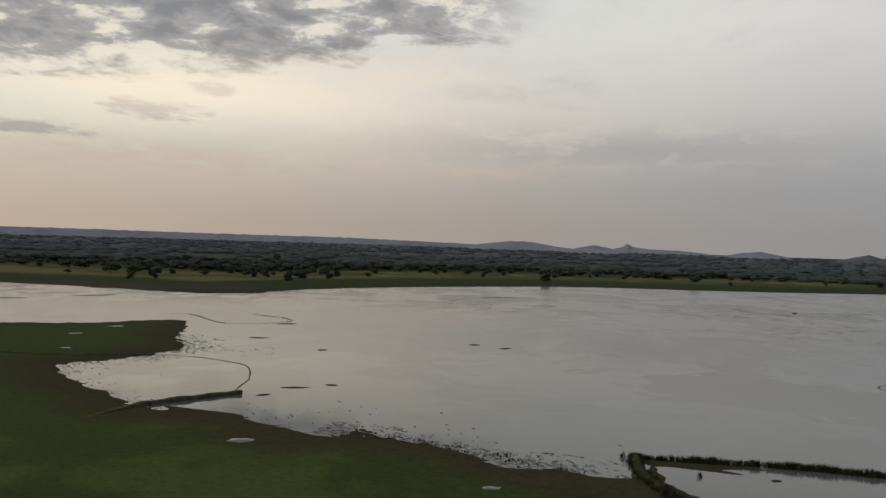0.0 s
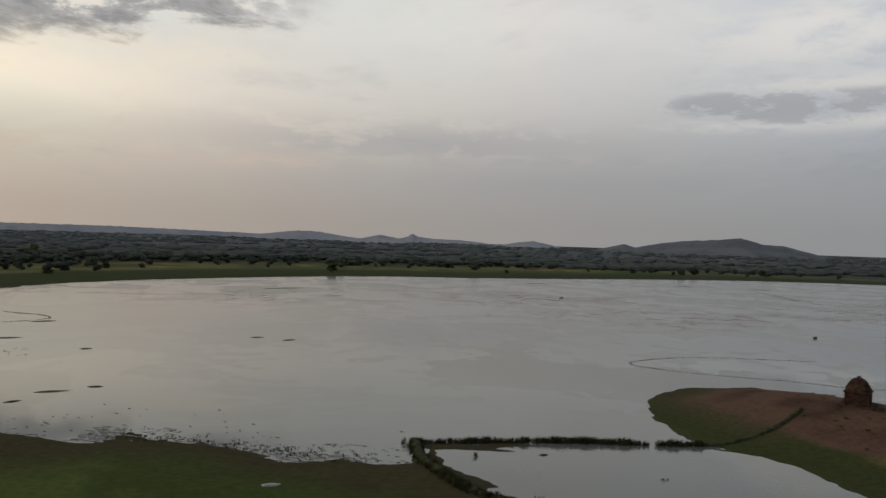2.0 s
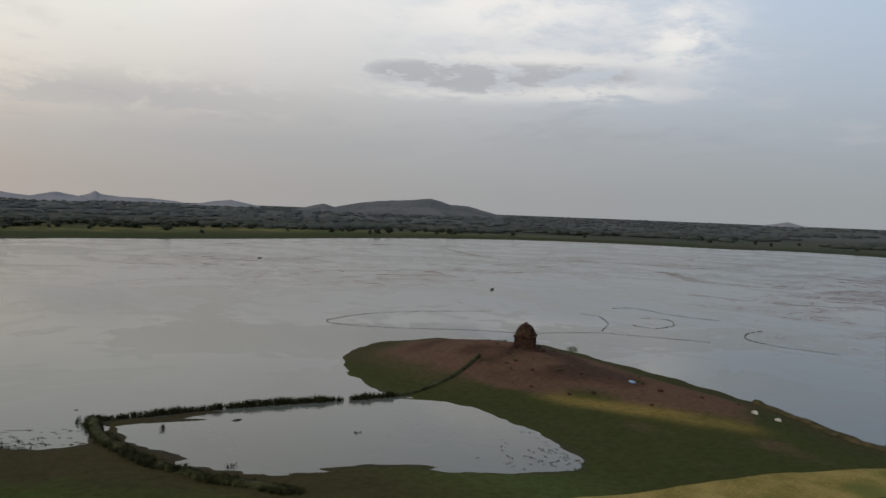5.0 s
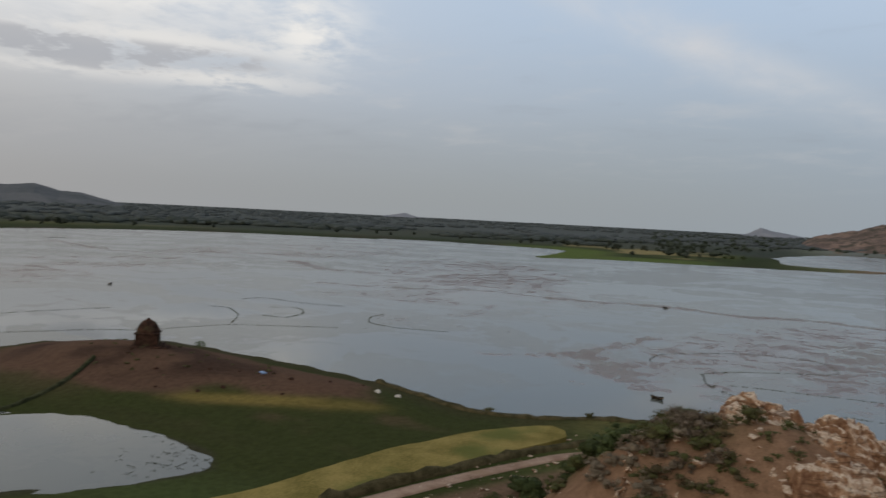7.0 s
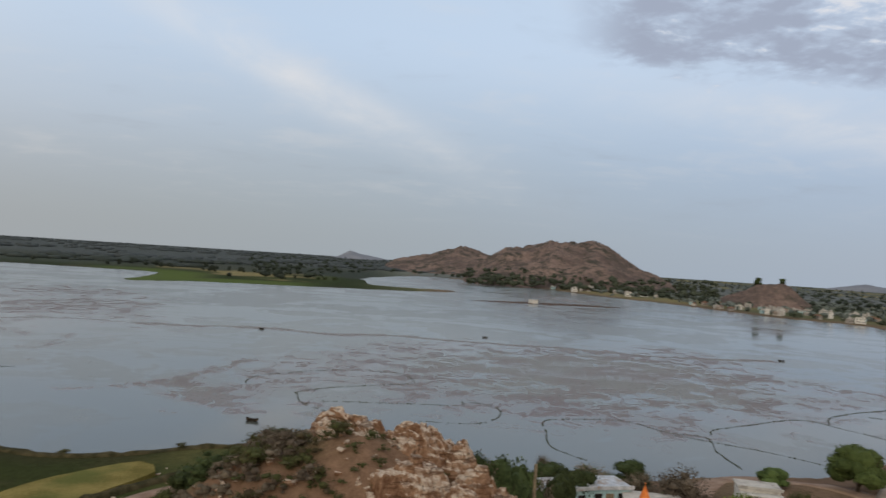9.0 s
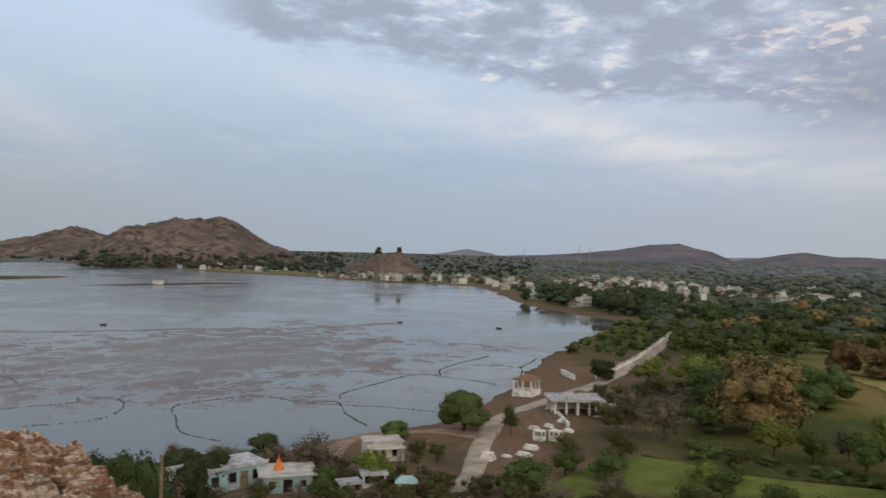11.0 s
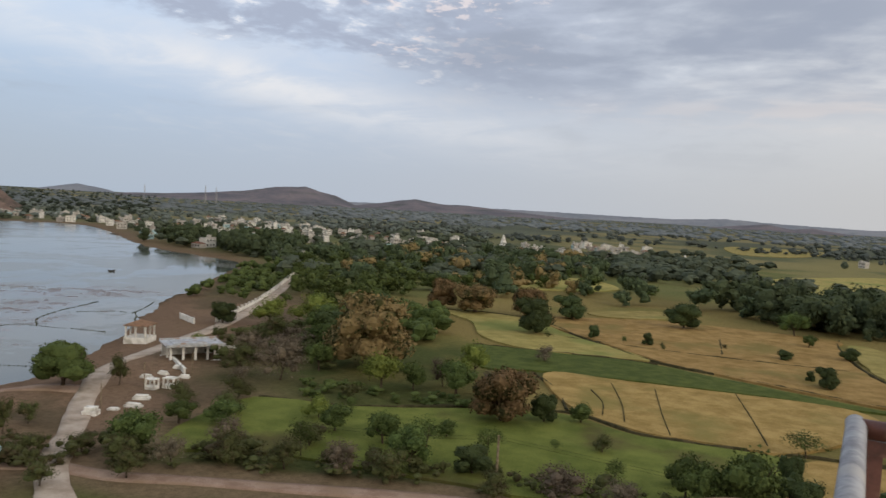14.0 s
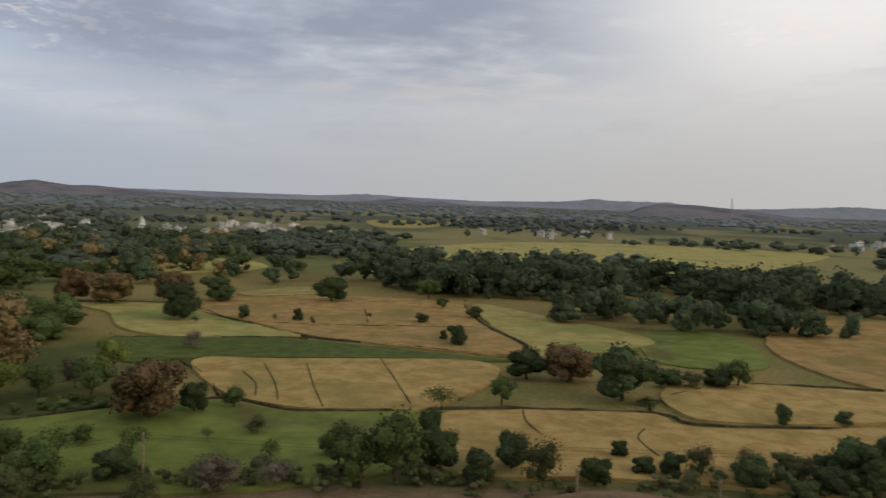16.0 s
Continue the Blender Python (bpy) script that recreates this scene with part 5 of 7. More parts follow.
def hip_roof(x0, y0, x1, y1, z0, z1, eave=0.0):
    bm = bmesh.new()
    x0, y0, x1, y1 = x0 - eave, y0 - eave, x1 + eave, y1 + eave
    half = min(x1 - x0, y1 - y0) / 2
    if x1 - x0 > y1 - y0:
        ends = ((x0 + half, (y0 + y1) / 2, z1), (x1 - half + .01, (y0 + y1) / 2, z1))
    else:
        ends = (((x0 + x1) / 2, y0 + half, z1), ((x0 + x1) / 2, y1 - half + .01, z1))
    low = [bm.verts.new(p) for p in ((x0, y0, z0), (x1, y0, z0), (x1, y1, z0), (x0, y1, z0))]
    under = [bm.verts.new((v.co.x, v.co.y, z0 - .12)) for v in low]
    a, b = (bm.verts.new(p) for p in ends)
    if x1 - x0 > y1 - y0:
        for q in ((low[0], low[1], b, a), (low[1], low[2], b), (low[2], low[3], a, b), (low[3], low[0], a)):
            bm.faces.new(q)
    else:
        for q in ((low[0], low[1], a), (low[1], low[2], b, a), (low[2], low[3], b), (low[3], low[0], a, b)):
            bm.faces.new(q)
    for k in range(4):
        bm.faces.new((under[k], under[(k + 1) % 4], low[(k + 1) % 4], low[k]))
    bm.faces.new(under[::-1])
    return bm


def shelter():
    """The open tiled shelter at the water's edge."""
    ob = thing("lakeside_shelter", 123.2, -89.4, 1.15, 28, "open white-pillared shelter with a tiled hip roof", "shelter")
    part("plinth", boxes((-2.9, -2.9, -1.2, 2.9, 2.9, .35)), LIMEWASH, ob, "white plinth")
    posts_in(ob, [(x, y) for x in (-2.5, 0, 2.5) for y in (-2.5, 2.5)] + [(-2.5, 0), (2.5, 0)], .35, 2.75, .32, LIMEWASH)
    part("beam", boxes((-2.7, -2.7, 2.75, 2.7, -2.4, 3.0), (-2.7, 2.4, 2.75, 2.7, 2.7, 3.0), (-2.7, -2.4, 2.75, -2.4, 2.4, 3.0), (2.4, -2.4, 2.75, 2.7, 2.4, 3.0)), LIMEWASH, ob)
    part("roof", hip_roof(-2.7, -2.7, 2.7, 2.7, 3.0, 4.1, .35), TILE, ob, "weathered tile roof")
    ob.scale = (.72, .72, .82)


def pavilion():
    """The white walled pavilion beside the burial ground."""
    ob = thing("white_pavilion", 103.6, -84.2, .95, -118, "white pavilion with pillars and a pale flat roof", "pavilion")
    part("plinth", boxes((-4.2, -3.2, -.8, 4.6, 3.2, .3)), LIMEWASH, ob)
    part("back_wall", boxes((-4.0, 2.5, .3, 4.2, 2.8, 2.6)), LIMEWASH, ob)
    posts_in(ob, [(x, -2.5) for x in (-3.6, -1.7, .2, 2.1, 3.9)] + [(3.9, 0), (-3.6, 0)], .3, 2.6, .34, LIMEWASH)
    part("roof", boxes((-4.4, -3.2, 2.6, 4.8, 3.2, 2.78), (-4.4, -3.2, 2.78, 4.8, -3.0, 3.0), (-4.4, 3.0, 2.78, 4.8, 3.2, 3.0), (-3.1, -1.6, 2.78, 2.2, 1.6, 2.96)), TIN, ob, "pale stained flat roof")
    wall = thing("boundary_wall", 100.4, -79.0, .9, -28, "low white boundary wall beside the graves", "wall")
    part("wall_run", boxes((-5.2, -.14, -.5, 3.6, .14, .85)), LIMEWASH, wall)
    part("coping", boxes((-5.3, -.2, .85, 3.7, .2, .97)), LIMEWASH, wall)
    wall = thing("boundary_wall", 106.5, -91.5, .9, 62, "low white boundary wall beyond the pavilion", "wall")
    part("wall_run", boxes((-4.5, -.14, -.5, 4.5, .14, .8)), LIMEWASH, wall)


def tomb(x, y, long, wide, tall, turn_deg, raised):
    ob = thing("tomb", x, y, level(x, y), turn_deg, "whitewashed stepped tomb on bare brown soil", "tomb", "tombs in the burial ground")
    part("base", boxes((-long / 2, -wide / 2, -.3, long / 2, wide / 2, tall * .55), bevel=.04), LIMEWASH, ob)
    if raised:
        for sx in (-1, 1):
            for sy in (-1, 1):
                part("pillar", boxes((sx * long * .42 - .1, sy * wide * .4 - .1, tall * .55, sx * long * .42 + .1, sy * wide * .4 + .1, tall * 1.6)), LIMEWASH, ob)
        part("canopy", boxes((-long / 2, -wide / 2, tall * 1.6, long / 2, wide / 2, tall * 1.6 + .18), bevel=.04), LIMEWASH, ob)
    else:
        part("slab", boxes((-long * .4, -wide * .36, tall * .55, long * .4, wide * .36, tall), bevel=.05), LIMEWASH, ob)


def flat_house(x, y, turn_deg, w, d, h, wall_mat, roof_mat, label, porch=True, name="house", size=1.0):
    ob = thing(name, x, y, level(x, y) - .1, turn_deg, label, "house", "houses by the lake")
    part("wall", boxes((-w / 2, -d / 2, -.5, w / 2, d / 2, h)), wall_mat, ob)
    part("roof", boxes((-w / 2 - .35, -d / 2 - .35, h, w / 2 + .35, d / 2 + .35, h + .18), (-w / 2 - .35, -d / 2 - .35, h + .18, w / 2 + .35, -d / 2 - .2, h + .42)), roof_mat, ob)
    for sx in (-.28, .3):
        win = part("window", boxes((sx * w - .45, -d / 2 - .03, 1.0, sx * w + .45, -d / 2 + .05, 2.1)), HOLE, ob)
        part("sill", boxes((sx * w - .55, -d / 2 - .14, .9, sx * w + .55, -d / 2 + .02, 1.0)), CONCRETE, win)
    part("door", boxes((-.5, -d / 2 - .035, 0, .5, -d / 2 + .05, 2.1)), WOOD, ob)
    if porch:
        posts_in(ob, [(-w * .46, -d / 2 - 2.2), (0, -d / 2 - 2.2), (w * .46, -d / 2 - 2.2)], -.3, h - .5, .26, LIMEWASH)
        part("porch_roof", boxes((-w / 2 - .2, -d / 2 - 2.5, h - .5, w / 2 + .2, -d / 2 - .36, h - .36)), roof_mat, ob)
    ob.scale = (size, size, size ** .5)
    return ob


def orange_temple():
    ob = thing("small_temple", 88.3, -28.6, level(88.3, -28.6) - .1, -105, "small pale blue temple with a saffron spire", "temple")
    part("wall", boxes((-3.2, -2.6, -.4, 3.2, 2.6, 2.5)), BLUEWASH, ob)
    part("roof", boxes((-3.8, -3.2, 2.5, 3.8, 3.2, 2.68)), CONCRETE, ob)
    part("door", boxes((-.6, -2.63, 0, .6, -2.55, 2.0)), HOLE, ob)
    for sx in (-2, 2):
        part("window", boxes((sx - .4, -2.63, .9, sx + .4, -2.55, 1.8)), HOLE, ob)
    bm = bmesh.new()
    for k in range(7):
        r, z = .62 * (1 - (k / 7) ** 1.4) + .08, 2.68 + .22 * k
        bmesh.ops.create_cone(bm, cap_ends=True, segments=12, radius1=r, radius2=r * .86, depth=.22, matrix=Matrix.Translation((-1.0, 0, z + .11)))
    part("spire", bm, ORANGE, ob, "stepped saffron spire")
    bm = bmesh.new()
    bmesh.ops.create_cone(bm, cap_ends=True, segments=8, radius1=.07, radius2=.02, depth=.9, matrix=Matrix.Translation((-1.0, 0, 4.5)))
    part("finial", bm, ORANGE, ob)
    ob.scale = (.85, .85, .8)


def arch_gate():
    ob = thing("gateway", 79.6, -39.4, level(79.6, -39.4), -120, "small pale blue gabled gateway", "gate")
    part("pier", boxes((-1.5, -.5, -.4, -.8, .5, 1.9)), BLUEWASH, ob)
    part("pier", boxes((.8, -.5, -.4, 1.5, .5, 1.9)), BLUEWASH, ob)
    part("roof", hip_roof(-1.6, -.7, 1.6, .7, 1.9, 2.9, .2), BLUEWASH, ob)
    ob.scale = (.72, .72, .72)


def road_wall():
    """The white posts and wall along the lakeside garden."""
    line = spline([(130, -113.5), (149, -145.5), (180, -189), (214, -234)], 2.6)
    ob = thing("garden_wall", 130, -113.5, 0, 0, "low white wall with square posts beside the road", "wall")
    runs = bmesh.new()
    for p, q in zip(line, line[1:]):
        z = level(*p) - .05
        a, b = Vector((p[0] - 130, p[1] + 113.5, z)), Vector((q[0] - 130, q[1] + 113.5, z))
        side = (b - a).cross((0, 0, 1)).normalized() * .1
        v = [runs.verts.new(c + s * side + Vector((0, 0, h))) for c in (a, b) for s in (-1, 1) for h in (-.3, .8)]
        for f in ((0, 1, 5, 4), (2, 6, 7, 3), (1, 3, 7, 5)):
            runs.faces.new([v[i] for i in f])
        px, py = p[0] - 130, p[1] + 113.5
        part("post", boxes((px - .2, py - .2, z - .3, px + .2, py + .2, z + 1.25), (px - .25, py - .25, z + 1.25, px + .25, py + .25, z + 1.36)), LIMEWASH, ob)
    part("wall_run", runs, LIMEWASH, ob)
    wall = thing("boundary_wall", 135.6, -110.4, .9, -20, "short white wall by the garden corner", "wall")
    part("wall_run", boxes((-4, -.15, -.4, 4.4, .15, .8)), LIMEWASH, wall)


shelter()
pavilion()
for x, y, long, wide, tall, turn_deg, raised in [(97.2, -71, 1.7, .9, .55, 20, 0), (97.4, -74, 1.5, .8, .5, 15, 0), (94.2, -75.2, 1.5, .8, .5, 25, 0), (92.4, -68.2, 1.5, 1.3, .8, 20, 1), (91.2, -70.3, 1.8, 1.4, .8, 20, 1),
                                                (89, -64, 2.1, 1.1, .6, 35, 0), (86.6, -61, 2.2, 1.0, .5, 20, 0), (87.2, -55.6, 1.7, 1.4, 1.0, 30, 0), (98.6, -77.6, 1.4, .8, .5, 25, 0), (87.2, -58.6, 1.4, .8, .3, 30, 0)]:
    tomb(x, y, long, wide, tall, turn_deg, raised)
flat_house(94.2, -43.6, -105, 6.4, 4.6, 3.0, LIMEWASH, CONCRETE, "small whitewashed house with a pillared porch and flat roof", size=.72)
flat_house(90.5, -18.2, -75, 7.0, 4.2, 2.7, BLUEWASH, TIN, "long pale blue house with a grey sheet roof", False)
flat_house(92.5, -24.0, -80, 5.0, 4.4, 2.6, BLUEWASH, TIN, "pale blue house with a grey sheet roof", False)
flat_house(83.5, -37.2, -110, 3.2, 2.6, 2.0, LIMEWASH, TIN, "small white hut with a sheet roof", False, "hut", .8)
flat_house(82, -33.5, -100, 2.6, 2.2, 1.8, LIMEWASH, TIN, "low white hut among scrub", False, "hut", .8)
orange_temple()
arch_gate()
road_wall()


# ---- the town ----
def town_house(kind):
    ob = new("town_house")
    r = np.random.default_rng(300 + kind)
    w, d, h = r.uniform(6, 10), r.uniform(5, 8), (3.2, 3.4, 6.2, 3.0, 6.4, 3.6)[kind]
    wall_mat = (TOWN_WALL, BLUEWASH, LIMEWASH, TOWN_WALL, CONCRETE, TOWN_WALL)[kind]
    part("wall", boxes((-w / 2, -d / 2, -.6, w / 2, d / 2, h)), wall_mat, ob)
    if kind in (0, 3):
        part("roof", hip_roof(-w / 2, -d / 2, w / 2, d / 2, h, h + 1.5, .4), TILE, ob, "brown tile roof")
    else:
        part("roof", boxes((-w / 2 - .25, -d / 2 - .25, h, w / 2 + .25, d / 2 + .25, h + .2), (-w / 2, -d / 2, h + .2, w / 2, -d / 2 + .2, h + .9), (w * .1, d * .1, h + .2, w * .4, d * .4, h + 2.0)), CONCRETE, ob)
    for z in ((1.0,) if h < 5 else (1.0, 4.1)):
        for sx in (-.3, 0, .3):
            for side in (-1, 1):
                part("window", boxes((sx * w - .5, side * d / 2 - .04, z, sx * w + .5, side * d / 2 + .04, z + 1.2)), HOLE, ob)
    return ob


def build_town():
    r = np.random.default_rng(77)
    first = {}
    labels = ["whitewashed town house with a brown tile roof", "pale blue flat-roofed town house", "two-storey white town house", "grey town house with a tile roof", "two-storey grey concrete town house", "white flat-roofed town house"]
    zones = [([(700, -262), (640, -275), (575, -300), (520, -342), (445, -316), (460, -350), (560, -420), (720, -330)], 64), ([(430, -305), (335, -262), (275, -246), (300, -290), (470, -420), (560, -470)], 36),
             ([(545, -470), (640, -560), (420, -520), (380, -420), (420, -400)], 56), ([(360, -485), (246, -388), (236, -400), (300, -520)], 22), ([(235, -545), (165, -556), (160, -590), (240, -600)], 22),
             ([(900, -185), (780, -235), (800, -300), (960, -240)], 14), ([(60, -640), (-20, -700), (-120, -640), (20, -560)], 8), ([(-190, -640), (-330, -700), (-420, -620), (-260, -560)], 26), ([(216, -246), (262, -262), (232, -252)], 3), ([(343, -332), (430, -400), (350, -560), (250, -420), (300, -360)], 34), ([(250, -440), (200, -440), (146, -456), (150, -480), (230, -480)], 22)]
    for outline, count in zones:
        for x, y, *_ in scattered(outline, int(count * 0.96), 1.0, 1.0, int(abs(outline[0][0]))):
            if float(inward(np.array([x]), np.array([y]), lake)[0]) < 7:
                continue
            kind = int(r.choice(6, p=[.17, .11, .28, .10, .1, .24]))
            m = pose(x, y, .9, 0, 0, r.uniform(0, 360)) @ Matrix.Diagonal((r.uniform(.45, .85), r.uniform(.40, .60), r.uniform(.56, .84), 1))
            if kind not in first:
                first[kind] = town_house(kind)
                first[kind].matrix_basis = m
                ob = first[kind]
            else:
                ob = copy_thing(first[kind], m)
                ob.matrix_basis = m
            tagged(ob, labels[kind], "house", "houses of the town")


build_town()


def lattice_mast(x, y, tall, foot, label):
    ob = thing("lattice_mast", x, y, .8, 15, label, "mast")
    corners = [(-1, -1), (1, -1), (1, 1), (-1, 1)]
    for a, b in corners:
        part("leg", tube(bmesh.new(), [(a * foot, b * foot, -1), (a * foot * .12, b * foot * .12, tall)], foot * .09, 4), STEEL, ob)
    bm = bmesh.new()
    for k in range(9):
        z0, z1 = tall * k / 9, tall * (k + 1) / 9
        for i in range(4):
            (a, b), (c, d) = corners[i], corners[(i + 1) % 4]
            s0, s1 = foot * (1 - .88 * k / 9), foot * (1 - .88 * (k + 1) / 9)
            tube(bm, [(a * s0, b * s0, z0), (c * s1, d * s1, z1)], foot * .05, 3)
    part("bracing", bm, STEEL, ob)


lattice_mast(1550, -1388, 42, 2.6, "thin grey lattice mast behind the town")
lattice_mast(1570, -1370, 46, 2.6, "thin grey lattice mast behind the town")
lattice_mast(1660, -1255, 38, 2.2, "thin grey lattice mast behind the town")
lattice_mast(-400, -1540, 50, 2.4, "tall thin lattice mast on the plain")


def spire_temple(x, y, tall, label):
    ob = thing("white_temple", x, y, .9, 20, label, "temple")
    bm = bmesh.new()
    for k in range(8):
        r = tall * .22 * (1 - (k / 8) ** 1.5) + .1
        bmesh.ops.create_cone(bm, cap_ends=True, segments=10, radius1=r, radius2=r * .88, depth=tall * .09, matrix=Matrix.Translation((0, 0, tall * (.33 + .085 * k))))
    part("spire", bm, LIMEWASH, ob)
    part("base", boxes((-tall * .3, -tall * .3, -.5, tall * .3, tall * .3, tall * .3)), LIMEWASH, ob)


spire_temple(246, -472, 10, "white temple with a tapering spire among trees")
spire_temple(118, -452, 7, "small white temple spire beyond the fields")


# ---- the lake ----
def water_sheet():
    """The still surface, with a value that says how much weed floats on it."""
    xs = np.concatenate([np.linspace(-900, -260, 20), np.linspace(-250, 90, 60), np.linspace(92, 420, 165), np.linspace(430, 1200, 60)])
    ys = np.concatenate([np.linspace(-380, -142, 40), np.linspace(-140, 210, 176), np.linspace(214, 640, 70)])
    X, Y = np.meshgrid(xs, ys, indexing="ij")
    x, y = X.ravel(), Y.ravel()
    weed = np.zeros_like(x)
    for cx, cy, sx, sy, turn_deg, much in WEED_BEDS:
        c, s = math.cos(radians(turn_deg)), math.sin(radians(turn_deg))
        u, v = (x - cx) * c + (y - cy) * s, -(x - cx) * s + (y - cy) * c
        weed = np.maximum(weed, much * np.exp(-(u / sx) ** 2 - (v / sy) ** 2))
    for run, wide, much in WEED_RIBBONS:
        line = spline(run, 3.0)
        gap = np.full(x.shape, 1e9)
        for px, py in line:
            gap = np.minimum(gap, (x - px) ** 2 + (y - py) ** 2)
        weed = np.maximum(weed, much * np.exp(-gap / wide ** 2))
    calm = ramped(-y, 90, 190) * (1 - ramped(x, 360, 480))
    bloom = ramped(np.hypot(x, y), 105, 175) * (1 - 0.75 * ramped(70 - x, 0, 110) * (1 - ramped(y, 280, 380)))
    wind = np.maximum(ramped(np.hypot(x, y), 260, 420), 0) * (1 - calm)
    n, m = X.shape
    idx = np.arange(n * m).reshape(n, m)
    quads = np.stack([idx[:-1, :-1], idx[1:, :-1], idx[1:, 1:], idx[:-1, 1:]], -1).reshape(-1, 4)
    me = bpy.data.meshes.new("water")
    me.from_pydata(np.stack([x, y, np.zeros_like(x)], 1).tolist(), [], quads.tolist())
    me.attributes.new("weed", "FLOAT", "POINT").data.foreach_set("value", weed)
    me.attributes.new("bloom", "FLOAT", "POINT").data.foreach_set("value", bloom)
    me.attributes.new("wind", "FLOAT", "POINT").data.foreach_set("value", wind)
    mat, tree, shader = material("still_lake_water", 0.06, 0.0, 0.5)
    shader.inputs["IOR"].default_value = 1.33
    where = place_of(tree)
    long_way = node(tree, "ShaderNodeMapping", Vector=where)
    long_way.inputs["Rotation"].default_value = (0, 0, radians(-35))
    long_way.inputs["Scale"].default_value = (1.0, 0.42, 1.0)
    amount = node(tree, "ShaderNodeAttribute")
    amount.attribute_name = "weed"
    amount = Val(tree, amount.outputs["Fac"])
    ruffle = node(tree, "ShaderNodeAttribute")
    ruffle.attribute_name = "wind"
    ruffle = Val(tree, ruffle.outputs["Fac"])
    bloom_at = node(tree, "ShaderNodeAttribute")
    bloom_at.attribute_name = "bloom"
    bloom_at = Val(tree, bloom_at.outputs["Fac"])
    broad = grain(tree, where, 0.021, 10.0, 0.60, 0.9)
    fine = grain(tree, where, 0.80, 9.0, 0.74, 0.2)
    middle = grain(tree, where, 0.13, 9.0, 0.72, 0.5)
    other = grain(tree, long_way.outputs[0], 0.030, 10.0, 0.62, 1.1)
    thick = broad * 0.20 + middle * 0.50 + fine * 0.30 + amount * 0.16
    mats = thick.step(.575, .615) * amount.step(.06, .30) * (fine.step(.38, .52) * 0.7 + 0.3)
    rim = (broad * 0.2 + middle * 0.5 + fine * 0.3 + amount.bell(.42, .22) * 0.10).step(.560, .600) * amount.step(.12, .25)
    film = (broad * 0.72 + middle * 0.28).step(.500, .512) * (fine.step(.34, .50) * 0.4 + 0.6)
    film = film + (other * 0.8 + middle * 0.2).step(.535, .547) * 0.7 * (1.0 - film) + amount.step(.1, .4) * 0.4 * (1.0 - film)
    film = (film * (bloom_at * 0.8 + 0.2)).clamp()
    rusty = grain(tree, where, 0.05, 3.0)
    weed_col = blend(tree, rusty.step(.40, .60), (.205, .150, .135), (.230, .205, .180))
    col = blend(tree, film, (.074, .086, .080), (.135, .138, .118))
    col = blend(tree, mats * 0.60, col, weed_col)
    col = blend(tree, rim * 0.50, col, (.130, .086, .078))
    tree.links.new(col, shader.inputs["Base Color"])
    rough = film * 0.10 + mats * 0.30 + ruffle * 0.10 + 0.05
    tree.links.new(rough.socket, shader.inputs["Roughness"])
    gloss = 0.56 - film * 0.37
    tree.links.new(gloss.socket, shader.inputs["Specular IOR Level"])
    relief(tree, shader, grain(tree, long_way.outputs[0], 2.2, 4.0, 0.6), 0.014, 0.05)
    me.materials.append(mat)
    tagged(new("water", me), "calm shallow lake with mats of floating weed", "water", kind="structure")
    return mat


WEED_RIBBONS = [([(245, 167), (252, 138), (271, 111), (269, 78), (276, 43), (267, 21), (275, 0), (269, -21), (264, -60), (255, -95), (262, -130)], 3.6, 1.0), ([(262, -60), (248, -64), (236, -82), (214, -96)], 3.0, .8),
                ([(330, 420), (300, 330), (330, 250), (300, 200), (320, 150)], 6.0, .6), ([(150, 60), (160, 46), (178, 40), (205, 34)], 2.6, .8), ([(120, 330), (170, 300), (230, 310), (290, 280)], 6.0, .5)]
WEED_BEDS = [(205, -52, 58, 62, 20, 1.0), (195, 15, 70, 20, -20, 0.45), (150, 35, 16, 6, 40, 1.0), (138, 12, 10, 5, 20, 0.9), (330, 140, 160, 60, 20, 0.45), (420, 300, 160, 80, 0, 0.35), (180, 260, 120, 50, 0, 0.35), (640, -150, 40, 22, 0, 0.9),
             (250, -90, 60, 30, 0, 0.5), (205, -115, 40, 14, 40, 0.6), (90, 350, 200, 60, 0, 0.3)]
WATER = water_sheet()


def islet(name, x, y, long, wide, turn_deg, tall, mat, label, category="islet"):
    """A low bank just out of the water, with an uneven shore."""
    bm = bmesh.new()
    rings, sides = 5, 26
    loops = []
    c, s = math.cos(radians(turn_deg)), math.sin(radians(turn_deg))
    for i in range(rings + 1):
        q = i / rings
        loop = []
        for k in range(sides):
            a = 2 * math.pi * k / sides
            w = 1 + 0.32 * noise.fractal(Vector((x + 2.1 * math.cos(a), y + 2.1 * math.sin(a), 3.0)), 1.0, 2.0, 4)
            u, v = long / 2 * q * w * math.cos(a), wide / 2 * q * w * math.sin(a)
            loop.append(bm.verts.new((u * c - v * s, u * s + v * c, tall * (1 - q ** 2) - 0.12 * q ** 3 + 0.05 * tall * math.sin(5 * a))))
        loops.append(loop)
    for a, b in zip(loops, loops[1:]):
        for k in range(sides):
            bm.faces.new((a[k], b[k], b[(k + 1) % sides], a[(k + 1) % sides]))
    bmesh.ops.remove_doubles(bm, verts=bm.verts, dist=0.001)
    ob = new(name, bm_mesh(name, bm, mat, True))
    ob.matrix_world = pose(x, y, 0.02)
    return tagged(ob, label, category)


